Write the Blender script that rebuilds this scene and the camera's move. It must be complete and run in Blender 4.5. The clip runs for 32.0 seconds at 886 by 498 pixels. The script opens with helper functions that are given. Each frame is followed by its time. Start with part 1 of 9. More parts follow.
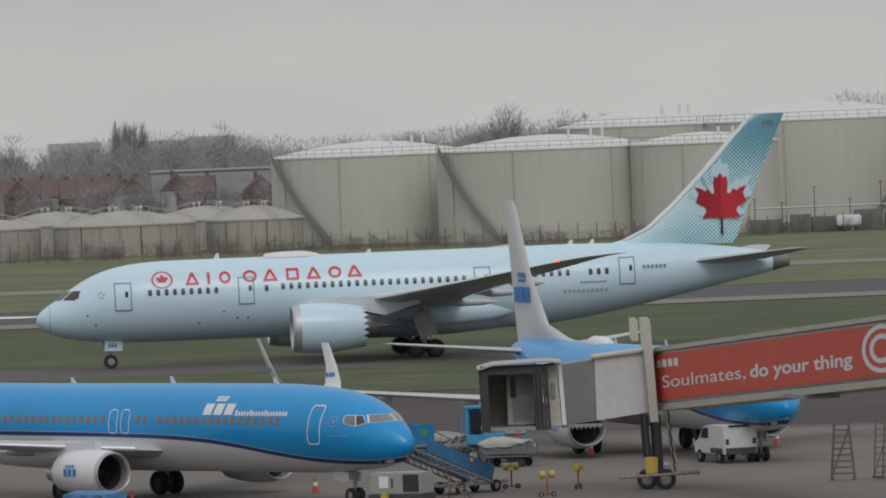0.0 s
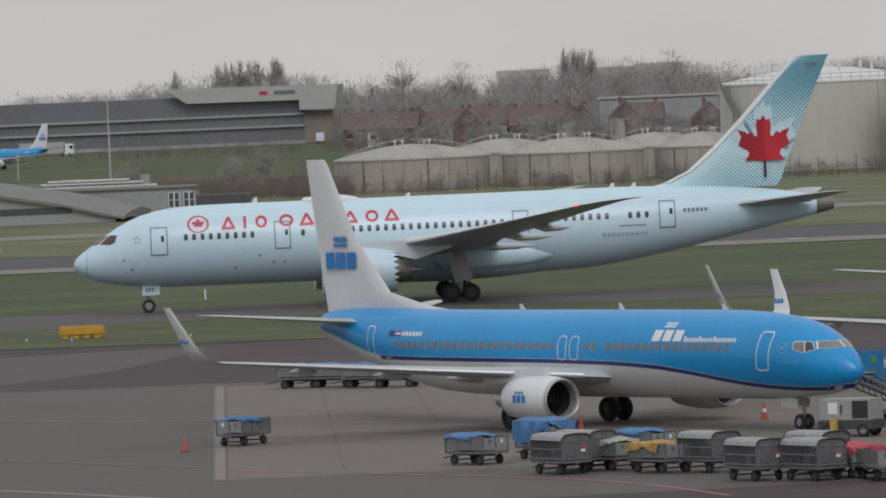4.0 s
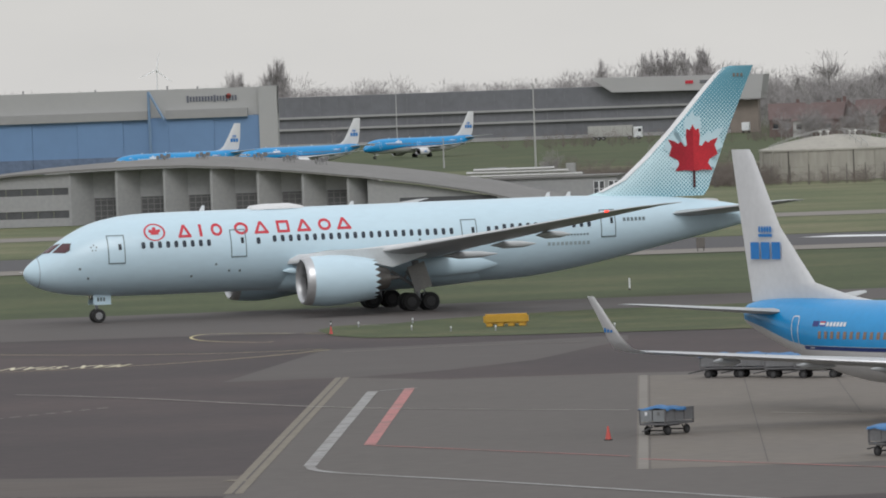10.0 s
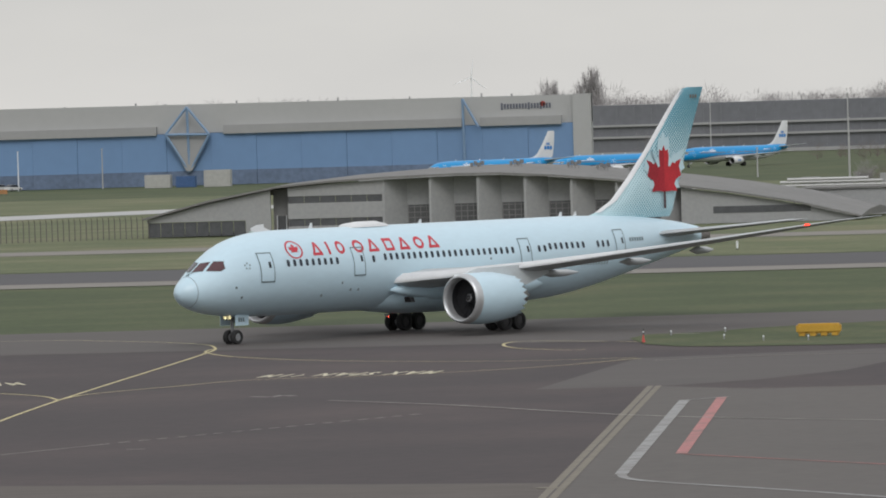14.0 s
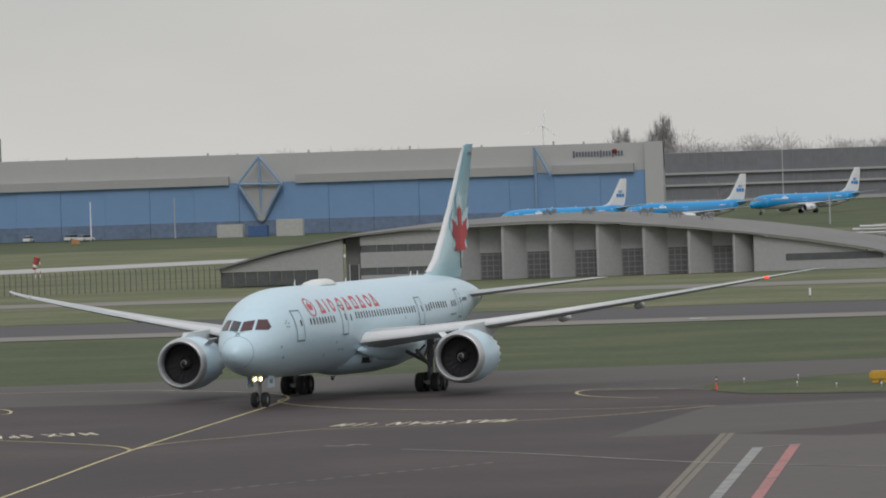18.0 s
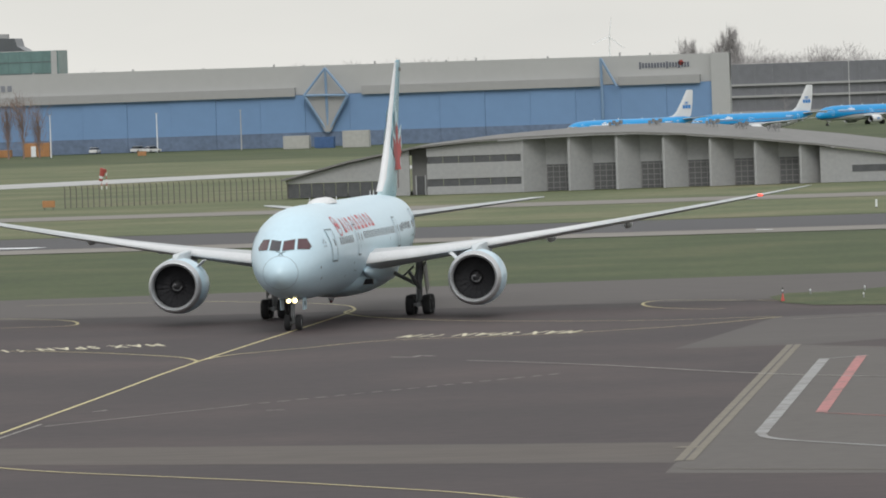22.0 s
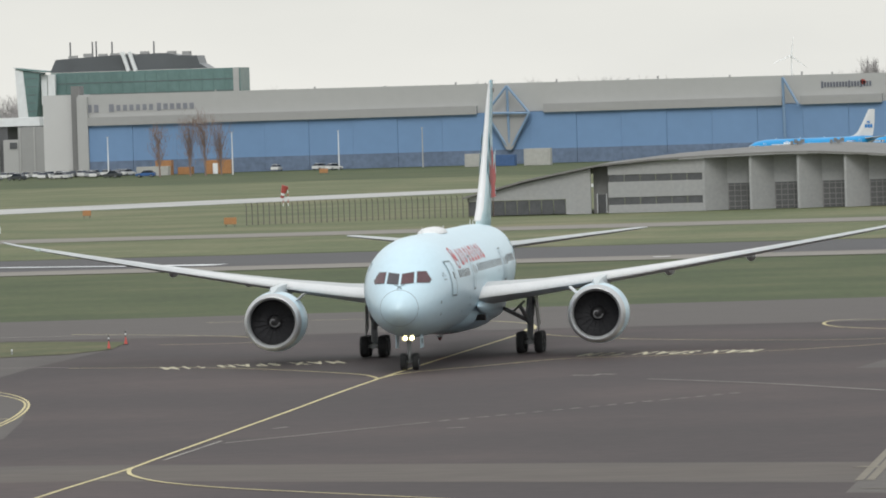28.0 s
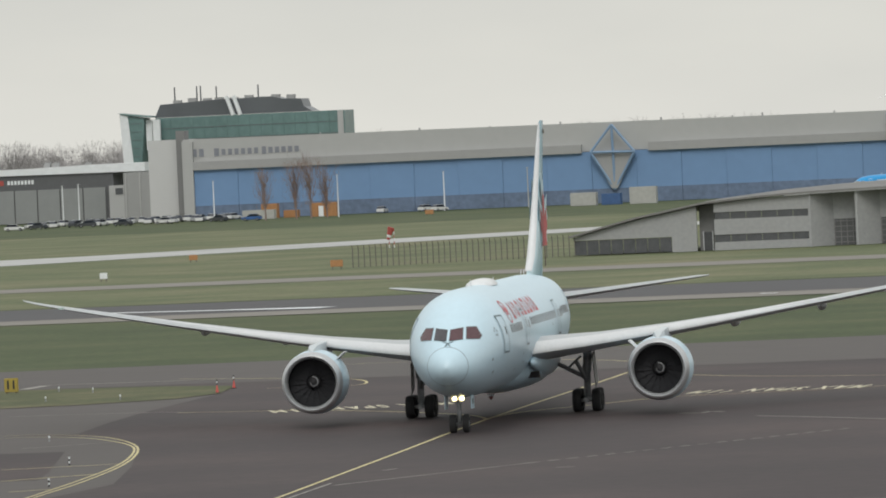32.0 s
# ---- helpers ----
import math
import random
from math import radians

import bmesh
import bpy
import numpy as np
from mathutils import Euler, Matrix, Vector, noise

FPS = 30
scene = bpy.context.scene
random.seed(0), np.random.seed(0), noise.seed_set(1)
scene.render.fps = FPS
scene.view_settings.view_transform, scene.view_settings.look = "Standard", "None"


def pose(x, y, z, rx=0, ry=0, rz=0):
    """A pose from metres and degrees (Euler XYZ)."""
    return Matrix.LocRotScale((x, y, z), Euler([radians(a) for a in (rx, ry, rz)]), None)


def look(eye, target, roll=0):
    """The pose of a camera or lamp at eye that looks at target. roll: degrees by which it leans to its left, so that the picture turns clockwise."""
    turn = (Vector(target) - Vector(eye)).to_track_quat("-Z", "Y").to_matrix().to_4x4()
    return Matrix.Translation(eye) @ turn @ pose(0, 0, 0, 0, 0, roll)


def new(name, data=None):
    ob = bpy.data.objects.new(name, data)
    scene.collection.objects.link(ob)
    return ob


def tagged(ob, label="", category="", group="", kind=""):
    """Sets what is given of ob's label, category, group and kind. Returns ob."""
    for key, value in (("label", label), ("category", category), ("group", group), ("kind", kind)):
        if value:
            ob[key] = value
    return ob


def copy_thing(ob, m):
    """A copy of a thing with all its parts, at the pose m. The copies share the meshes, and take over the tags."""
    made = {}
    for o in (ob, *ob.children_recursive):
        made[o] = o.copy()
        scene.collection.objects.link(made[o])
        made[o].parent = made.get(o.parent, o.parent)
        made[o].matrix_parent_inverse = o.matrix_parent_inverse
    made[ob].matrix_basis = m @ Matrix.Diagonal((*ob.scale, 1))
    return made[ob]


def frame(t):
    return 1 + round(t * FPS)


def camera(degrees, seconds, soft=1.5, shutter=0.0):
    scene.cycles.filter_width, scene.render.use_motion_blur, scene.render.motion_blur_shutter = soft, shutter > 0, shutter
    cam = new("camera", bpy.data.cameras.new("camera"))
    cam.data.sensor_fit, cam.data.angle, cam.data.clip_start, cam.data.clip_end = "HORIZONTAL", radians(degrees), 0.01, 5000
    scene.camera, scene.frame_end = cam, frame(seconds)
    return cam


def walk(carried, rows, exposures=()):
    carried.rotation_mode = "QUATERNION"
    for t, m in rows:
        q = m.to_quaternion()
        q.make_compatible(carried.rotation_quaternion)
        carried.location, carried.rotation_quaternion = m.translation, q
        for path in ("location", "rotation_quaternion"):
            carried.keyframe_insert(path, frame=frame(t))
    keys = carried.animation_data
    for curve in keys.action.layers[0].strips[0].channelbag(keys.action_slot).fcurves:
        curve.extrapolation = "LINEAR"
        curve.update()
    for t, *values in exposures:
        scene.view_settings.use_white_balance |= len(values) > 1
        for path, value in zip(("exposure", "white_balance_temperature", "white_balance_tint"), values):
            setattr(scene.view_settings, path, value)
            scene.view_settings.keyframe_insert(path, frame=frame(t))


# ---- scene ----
# ---------------------------------------------------------------- camera
EYE = Vector((0.0, 0.0, 16.2))


def aim(pan, tilt, roll):
    p, t = radians(pan), radians(tilt)
    way = Vector((math.sin(p) * math.cos(t), math.cos(p) * math.cos(t), math.sin(t)))
    return look(EYE, EYE + way * 100, roll)


cam = camera(7.1796, 32.0, soft=1.85)
# seconds, pan, tilt, roll in degrees
PAN = (
    (0.0, -0.000, -0.919, -2.26),
    (0.5, -0.336, -0.855, -2.40),
    (1.0, -0.834, -0.874, -2.46),
    (1.5, -1.368, -0.918, -2.56),
    (2.0, -1.971, -0.974, -2.46),
    (2.5, -2.512, -1.049, -2.61),
    (3.0, -3.012, -1.168, -2.58),
    (3.5, -3.364, -1.270, -2.57),
    (5.5, -4.558, -1.541, -1.89),
    (6.0, -4.933, -1.331, -2.06),
    (6.5, -5.337, -1.151, -2.30),
    (7.0, -5.717, -1.085, -2.28),
    (7.5, -5.900, -1.237, -2.13),
    (8.0, -6.140, -1.386, -2.14),
    (8.5, -6.401, -1.466, -2.18),
    (9.0, -6.702, -1.463, -2.07),
    (9.5, -6.918, -1.400, -2.05),
    (10.0, -7.106, -1.322, -2.07),
    (10.5, -7.279, -1.320, -2.00),
    (11.0, -7.561, -1.375, -2.11),
    (11.5, -7.941, -1.427, -2.24),
    (12.0, -8.386, -1.422, -2.02),
    (12.5, -8.797, -1.396, -1.87),
    (13.0, -9.202, -1.316, -1.79),
    (13.5, -9.492, -1.228, -1.81),
    (15.5, -9.942, -1.060, -1.46),
    (16.0, -9.953, -0.930, -1.58),
    (16.5, -9.919, -0.620, -1.44),
    (17.0, -9.925, -0.460, -1.65),
    (17.5, -10.029, -0.615, -1.92),
    (18.0, -10.218, -0.763, -1.96),
    (18.5, -10.411, -0.867, -1.96),
    (19.0, -10.588, -0.959, -2.09),
    (19.5, -10.714, -1.008, -2.05),
    (20.0, -10.813, -1.024, -2.17),
    (20.5, -10.864, -1.113, -2.13),
    (21.0, -10.858, -1.284, -1.98),
    (21.5, -10.866, -1.406, -1.86),
    (22.0, -10.780, -1.464, -1.98),
    (22.5, -10.625, -1.482, -2.16),
    (23.0, -10.542, -1.516, -2.23),
    (23.5, -10.537, -1.562, -2.40),
    (24.0, -10.655, -1.705, -2.34),
    (24.5, -10.896, -1.817, -2.15),
    (25.0, -11.220, -1.817, -2.38),
    (25.5, -11.463, -1.643, -2.36),
    (26.0, -11.681, -1.476, -2.23),
    (26.5, -11.857, -1.322, -1.99),
    (28.5, -12.379, -1.255, -1.89),
    (29.0, -12.530, -1.289, -2.19),
    (29.5, -12.698, -1.269, -2.33),
    (30.0, -12.859, -1.233, -2.35),
    (30.5, -12.976, -1.163, -2.32),
    (31.0, -13.014, -1.087, -2.37),
    (31.5, -13.030, -1.009, -2.36),
    (32.0, -13.095, -0.911, -2.57),
)
walk(cam, [(t, aim(p, e, r)) for t, p, e, r in PAN],
     [(0, -0.03, 6400, 11.5), (3, -0.02, 6400, 11.5), (6, 0.28, 6400, 11.5), (8, 0.24, 6400, 11.5), (9, 0.33, 6400, 11.5), (11, 0.33, 6410, 11), (13, 0.33, 6420, 11), (16, 0.38, 6450, 10.5), (17, 0.2, 6450, 10.5), (18, 0.16, 6450, 10.5), (19, 0.27, 6480, 9), (21, 0.49, 6490, 9), (23, 0.62, 6490, 9), (25, 0.76, 6490, 8.5), (26, 0.77, 6490, 8), (29, 0.58, 6490, 8), (31, 0.55, 6540, 8), (32, 0.45, 6580, 7.5)])

# ---------------------------------------------------------------- light
world = bpy.data.worlds.new("overcast")
scene.world = world
world.use_nodes = True
nt = world.node_tree
nt.nodes.clear()
w_out = nt.nodes.new("ShaderNodeOutputWorld")
w_bg = nt.nodes.new("ShaderNodeBackground")
w_sky = nt.nodes.new("ShaderNodeTexSky")
w_sky.sky_type = "NISHITA"
w_sky.sun_disc = False
w_sky.sun_elevation = radians(43)
w_sky.sun_rotation = radians(169)
w_sky.air_density, w_sky.dust_density, w_sky.ozone_density = 1.0, 4.0, 1.0
w_hsv = nt.nodes.new("ShaderNodeHueSaturation")
w_hsv.inputs["Saturation"].default_value = 0.12
w_hsv.inputs["Value"].default_value = 0.09
w_geo = nt.nodes.new("ShaderNodeTexCoord")
w_sep = nt.nodes.new("ShaderNodeSeparateXYZ")
w_ramp = nt.nodes.new("ShaderNodeValToRGB")
w_noise = nt.nodes.new("ShaderNodeTexNoise")
w_noise.inputs["Scale"].default_value = 9.0
w_noise.inputs["Detail"].default_value = 5.0
w_map = nt.nodes.new("ShaderNodeMapping")
w_map.inputs["Scale"].default_value = (1.0, 1.0, 3.2)
w_mix = nt.nodes.new("ShaderNodeMixRGB")
w_mix.inputs[0].default_value = 0.85
w_cloud = nt.nodes.new("ShaderNodeMixRGB")
w_cloud.blend_type = "MULTIPLY"
w_cloud.inputs[0].default_value = 0.30
w_cr = nt.nodes.new("ShaderNodeValToRGB")
w_cr.color_ramp.elements[0].position, w_cr.color_ramp.elements[0].color = 0.35, (0.72, 0.73, 0.75, 1)
w_cr.color_ramp.elements[1].position, w_cr.color_ramp.elements[1].color = 0.65, (1.05, 1.04, 1.03, 1)
els = w_ramp.color_ramp.elements
els[0].position, els[0].color = 0.0, (0.66, 0.65, 0.62, 1)
els[1].position, els[1].color = 1.0, (0.84, 0.86, 0.88, 1)
for pos, col in ((0.012, (0.66, 0.65, 0.615, 1)), (0.045, (0.53, 0.535, 0.52, 1)), (0.25, (0.64, 0.65, 0.65, 1))):
    e = els.new(pos)
    e.color = col
nt.links.new(w_geo.outputs["Generated"], w_sep.inputs[0])
nt.links.new(w_sep.outputs["Z"], w_ramp.inputs[0])
nt.links.new(w_geo.outputs["Generated"], w_map.inputs[0])
nt.links.new(w_map.outputs[0], w_noise.inputs["Vector"])
nt.links.new(w_noise.outputs["Fac"], w_cr.inputs[0])
nt.links.new(w_ramp.outputs[0], w_cloud.inputs[1])
nt.links.new(w_cr.outputs[0], w_cloud.inputs[2])
nt.links.new(w_sky.outputs[0], w_hsv.inputs["Color"])
nt.links.new(w_hsv.outputs[0], w_mix.inputs[1])
nt.links.new(w_cloud.outputs[0], w_mix.inputs[2])
nt.links.new(w_mix.outputs[0], w_bg.inputs["Color"])
w_bg.inputs["Strength"].default_value = 0.95
nt.links.new(w_bg.outputs[0], w_out.inputs[0])

sun = new("sun", bpy.data.lights.new("sun", "SUN"))
sun.data.energy, sun.data.angle, sun.data.color = 0.72, radians(25), (1.0, 0.97, 0.93)
sun.matrix_world = look((24, -66, 122), (0, 60, 0))

# ---------------------------------------------------------------- materials
MATS = {}


def mat(name, col, rough=0.6, metal=0.0, var=0.12, scale=1.0, fine=8.0, bump=0.0, dirt=None, dirt_amt=0.0, rnd=0.0, coat=0.0,
        stretch=(1, 1, 1), coord="Object", emit=0.0):
    """A surface with broad stains and fine grain at real size."""
    if name in MATS:
        return MATS[name]
    m = bpy.data.materials.new(name)
    m.use_nodes = True
    t = m.node_tree
    b = t.nodes["Principled BSDF"]
    b.inputs["Roughness"].default_value = rough
    b.inputs["Metallic"].default_value = metal
    b.inputs["Coat Weight"].default_value = coat
    tc = t.nodes.new("ShaderNodeTexCoord")
    mp = t.nodes.new("ShaderNodeMapping")
    mp.inputs["Scale"].default_value = stretch
    t.links.new(tc.outputs[coord], mp.inputs[0])
    n1 = t.nodes.new("ShaderNodeTexNoise")
    n1.inputs["Scale"].default_value = scale
    n1.inputs["Detail"].default_value = 6
    n2 = t.nodes.new("ShaderNodeTexNoise")
    n2.inputs["Scale"].default_value = fine
    n2.inputs["Detail"].default_value = 4
    t.links.new(mp.outputs[0], n1.inputs["Vector"])
    t.links.new(mp.outputs[0], n2.inputs["Vector"])
    add = t.nodes.new("ShaderNodeMath")
    add.operation = "ADD"
    t.links.new(n1.outputs["Fac"], add.inputs[0])
    t.links.new(n2.outputs["Fac"], add.inputs[1])
    mr = t.nodes.new("ShaderNodeMapRange")
    mr.inputs["From Min"].default_value, mr.inputs["From Max"].default_value = 0.65, 1.35
    mr.inputs["To Min"].default_value, mr.inputs["To Max"].default_value = 1 - var, 1 + var
    t.links.new(add.outputs[0], mr.inputs["Value"])
    last = mr.outputs[0]
    if rnd:
        oi = t.nodes.new("ShaderNodeObjectInfo")
        r2 = t.nodes.new("ShaderNodeMapRange")
        r2.inputs["To Min"].default_value, r2.inputs["To Max"].default_value = 1 - rnd, 1 + rnd
        t.links.new(oi.outputs["Random"], r2.inputs["Value"])
        mu = t.nodes.new("ShaderNodeMath")
        mu.operation = "MULTIPLY"
        t.links.new(last, mu.inputs[0])
        t.links.new(r2.outputs[0], mu.inputs[1])
        last = mu.outputs[0]
    base = t.nodes.new("ShaderNodeRGB")
    base.outputs[0].default_value = (*col, 1)
    src = base.outputs[0]
    if dirt:
        mx = t.nodes.new("ShaderNodeMixRGB")
        mx.inputs[2].default_value = (*dirt, 1)
        dr = t.nodes.new("ShaderNodeMapRange")
        dr.inputs["From Min"].default_value, dr.inputs["From Max"].default_value = 0.45, 0.7
        dr.inputs["To Max"].default_value = dirt_amt
        t.links.new(n1.outputs["Fac"], dr.inputs["Value"])
        t.links.new(dr.outputs[0], mx.inputs[0])
        t.links.new(src, mx.inputs[1])
        src = mx.outputs[0]
    sc = t.nodes.new("ShaderNodeVectorMath")
    sc.operation = "SCALE"
    t.links.new(src, sc.inputs[0])
    t.links.new(last, sc.inputs["Scale"])
    t.links.new(sc.outputs[0], b.inputs["Base Color"])
    if bump:
        bp = t.nodes.new("ShaderNodeBump")
        bp.inputs["Strength"].default_value = bump
        bp.inputs["Distance"].default_value = 0.02
        t.links.new(n2.outputs["Fac"], bp.inputs["Height"])
        t.links.new(bp.outputs[0], b.inputs["Normal"])
    if emit:
        b.inputs["Emission Color"].default_value = (*col, 1)
        b.inputs["Emission Strength"].default_value = emit
    MATS[name] = m
    return m


ICE = mat("ice_blue_paint", (0.535, 0.695, 0.785), 0.34, var=0.04, scale=0.25, fine=3.0, coat=0.1, dirt=(0.46, 0.63, 0.68), dirt_amt=0.12, stretch=(0.4, 1, 1))
WINGGREY = mat("wing_grey_paint", (0.42, 0.44, 0.45), 0.38, var=0.08, scale=0.4, fine=3.0)
SILVER = mat("bare_metal", (0.55, 0.55, 0.56), 0.35, 0.85, var=0.1, scale=1.0)
NACLIP = mat("polished_lip", (0.53, 0.54, 0.55), 0.38, 0.6, var=0.08, scale=1.0)
# for plain dark parts, and painted in where openings would be in shade
DARK = mat("dark_inside", (0.03, 0.03, 0.032), 0.6, var=0.2)
# near-black for fan and spinner; on the duct it paints the intake's inner shade
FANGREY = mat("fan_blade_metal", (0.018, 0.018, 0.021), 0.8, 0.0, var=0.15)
TYRE = mat("tyre_rubber", (0.025, 0.025, 0.026), 0.8, var=0.2, scale=2, fine=20)
GEARMETAL = mat("gear_metal", (0.30, 0.31, 0.32), 0.45, 0.3, var=0.2, scale=3)
# darker hub colour for main and cart wheels
DARKHUB = mat("brake_dusted_hub", (0.07, 0.07, 0.072), 0.6, 0.2, var=0.2)
GLASSDARK = mat("cabin_window_glass", (0.02, 0.025, 0.035), 0.12, var=0.1)
# red tint stands for a reflection in the panes; COCKPITDARK leaves it out
COCKPIT = mat("cockpit_glass", (0.085, 0.036, 0.042), 0.10, var=0.2)
COCKPITDARK = mat("dark_cockpit_glass", (0.05, 0.045, 0.052), 0.10, var=0.2)
CABINGLASS = mat("cabin_pane", (0.028, 0.038, 0.055), 0.2, var=0.2)
RED = mat("livery_red", (0.55, 0.035, 0.055), 0.35, var=0.06)
LINEDARK = mat("panel_line", (0.14, 0.19, 0.21), 0.5, var=0.1)
BLUE = mat("airline_blue_paint", (0.003, 0.27, 0.61), 0.34, var=0.06, scale=0.3, fine=3, coat=0.15)
NAVY = mat("navy_cheatline", (0.012, 0.035, 0.16), 0.35, var=0.08)
JETWHITE = mat("white_aircraft_paint", (0.67, 0.68, 0.69), 0.36, var=0.06, scale=0.3, fine=3, coat=0.2)
BELLYGREY = mat("grey_belly_paint", (0.63, 0.635, 0.645), 0.38, var=0.06, scale=0.3)
PALEMARK = mat("white_marking", (0.72, 0.74, 0.76), 0.5, var=0.08)
ORANGEWIN = mat("sun_blind_window", (0.22, 0.155, 0.115), 0.25, var=0.2)
FAINT = mat("faint_blue_mark", (0.16, 0.36, 0.62), 0.45, var=0.1)
CYANBLUE = mat("crest_blue", (0.02, 0.20, 0.55), 0.4, var=0.08)


# ---------------------------------------------------------------- mesh helpers
def part(name, bm, material, parent=None, label="", smooth=None):
    me = bpy.data.meshes.new(name)
    bmesh.ops.recalc_face_normals(bm, faces=bm.faces) if smooth is not None else None
    bm.to_mesh(me)
    bm.free()
    if smooth:
        for p in me.polygons:
            p.use_smooth = True
        me.set_sharp_from_angle(angle=radians(smooth))
    for m in (material if isinstance(material, (list, tuple)) else [material]):
        me.materials.append(m)
    ob = new(name, me)
    if parent is not None:
        ob.parent = parent
    if label:
        ob["label"] = label
    return ob


def again(ob, m, parent=None):
    """Another object on the same mesh."""
    o = new(ob.name.split(".")[0], ob.data)
    o.parent = parent if parent is not None else ob.parent
    o.matrix_local = m
    if "label" in ob:
        o["label"] = ob["label"]
    return o


def thing(name, m, label, category, group="", kind=""):
    e = new(name)
    e.empty_display_size = 0.5
    e.matrix_world = m
    return tagged(e, label, category, group, kind)


def box(bm, c, s, rz=0.0, ry=0.0, rx=0.0, mi=0):
    r = bmesh.ops.create_cube(bm, size=1.0)
    m = pose(*c, math.degrees(rx), math.degrees(ry), math.degrees(rz)) @ Matrix.Diagonal((*s, 1))
    bmesh.ops.transform(bm, matrix=m, verts=r["verts"])
    if mi:
        for f in {f for v in r["verts"] for f in v.link_faces}:
            f.material_index = mi
    return r["verts"]


def bbox(bm, c, s, bev=0.02, rz=0.0):
    vs = box(bm, c, s, rz)
    es = list({e for v in vs for e in v.link_edges})
    bmesh.ops.bevel(bm, geom=es, offset=bev, segments=2, affect="EDGES")


def rod(bm, a, b, r0, r1=None, seg=8):
    a, b = Vector(a), Vector(b)
    r1 = r0 if r1 is None else r1
    q = (b - a).to_track_quat("Z", "Y").to_matrix()
    rings = []
    for p, r in ((a, r0), (b, r1)):
        rings.append([bm.verts.new(p + q @ Vector((r * math.cos(k * math.tau / seg), r * math.sin(k * math.tau / seg), 0))) for k in range(seg)])
    for k in range(seg):
        bm.faces.new((rings[0][k], rings[0][(k + 1) % seg], rings[1][(k + 1) % seg], rings[1][k]))
    bm.faces.new(rings[0][::-1])
    bm.faces.new(rings[1])


def loft(bm, rings, close0=True, close1=True, mi=0):
    vr = [[bm.verts.new(p) for p in r] for r in rings]
    n = len(vr[0])
    for i in range(len(vr) - 1):
        for k in range(n):
            f = bm.faces.new((vr[i][k], vr[i][(k + 1) % n], vr[i + 1][(k + 1) % n], vr[i + 1][k]))
            f.material_index = mi
    if close0:
        bm.faces.new(vr[0][::-1]).material_index = mi
    if close1:
        bm.faces.new(vr[-1]).material_index = mi
    return vr


def lathe(bm, profile, centre, axis="x", seg=28, close=False, mi=0):
    """Turn (along, radius) pairs about an axis through centre."""
    c = Vector(centre)
    rings = []
    for a, r in profile:
        ring = []
        for k in range(seg):
            u, v = r * math.cos(k * math.tau / seg), r * math.sin(k * math.tau / seg)
            d = {"x": (a, u, v), "y": (u, a, v), "z": (u, v, a)}[axis]
            ring.append(c + Vector(d))
        rings.append(ring)
    return loft(bm, rings, close, close, mi)


def prism(bm, pts, lo, hi, plane="xz", mi=0):
    """Extrude a flat outline: plane xz runs along y, xy along z, yz along x."""
    def p3(u, v, w):
        return {"xz": (u, w, v), "xy": (u, v, w), "yz": (w, u, v)}[plane]
    a = [bm.verts.new(p3(u, v, lo)) for u, v in pts]
    b = [bm.verts.new(p3(u, v, hi)) for u, v in pts]
    n = len(pts)
    fs = [bm.faces.new(a[::-1]), bm.faces.new(b)]
    for k in range(n):
        fs.append(bm.faces.new((a[k], a[(k + 1) % n], b[(k + 1) % n], b[k])))
    for f in fs:
        f.material_index = mi
    return fs


def interp(tab, s):
    """Smooth interpolation of rows (s, ...)."""
    for i in range(len(tab) - 1):
        if tab[i][0] <= s <= tab[i + 1][0]:
            break
    p1, p2 = tab[i], tab[i + 1]
    p0, p3 = tab[max(i - 1, 0)], tab[min(i + 2, len(tab) - 1)]
    h = p2[0] - p1[0]
    u = (s - p1[0]) / h
    out = []
    for k in range(1, len(p1)):
        m1 = (p2[k] - p0[k]) / (p2[0] - p0[0]) * h if i > 0 else (p2[k] - p1[k])
        m2 = (p3[k] - p1[k]) / (p3[0] - p1[0]) * h if i + 2 < len(tab) else (p2[k] - p1[k])
        out.append((2 * u**3 - 3 * u**2 + 1) * p1[k] + (u**3 - 2 * u**2 + u) * m1 + (-2 * u**3 + 3 * u**2) * p2[k] + (u**3 - u**2) * m2)
    return out


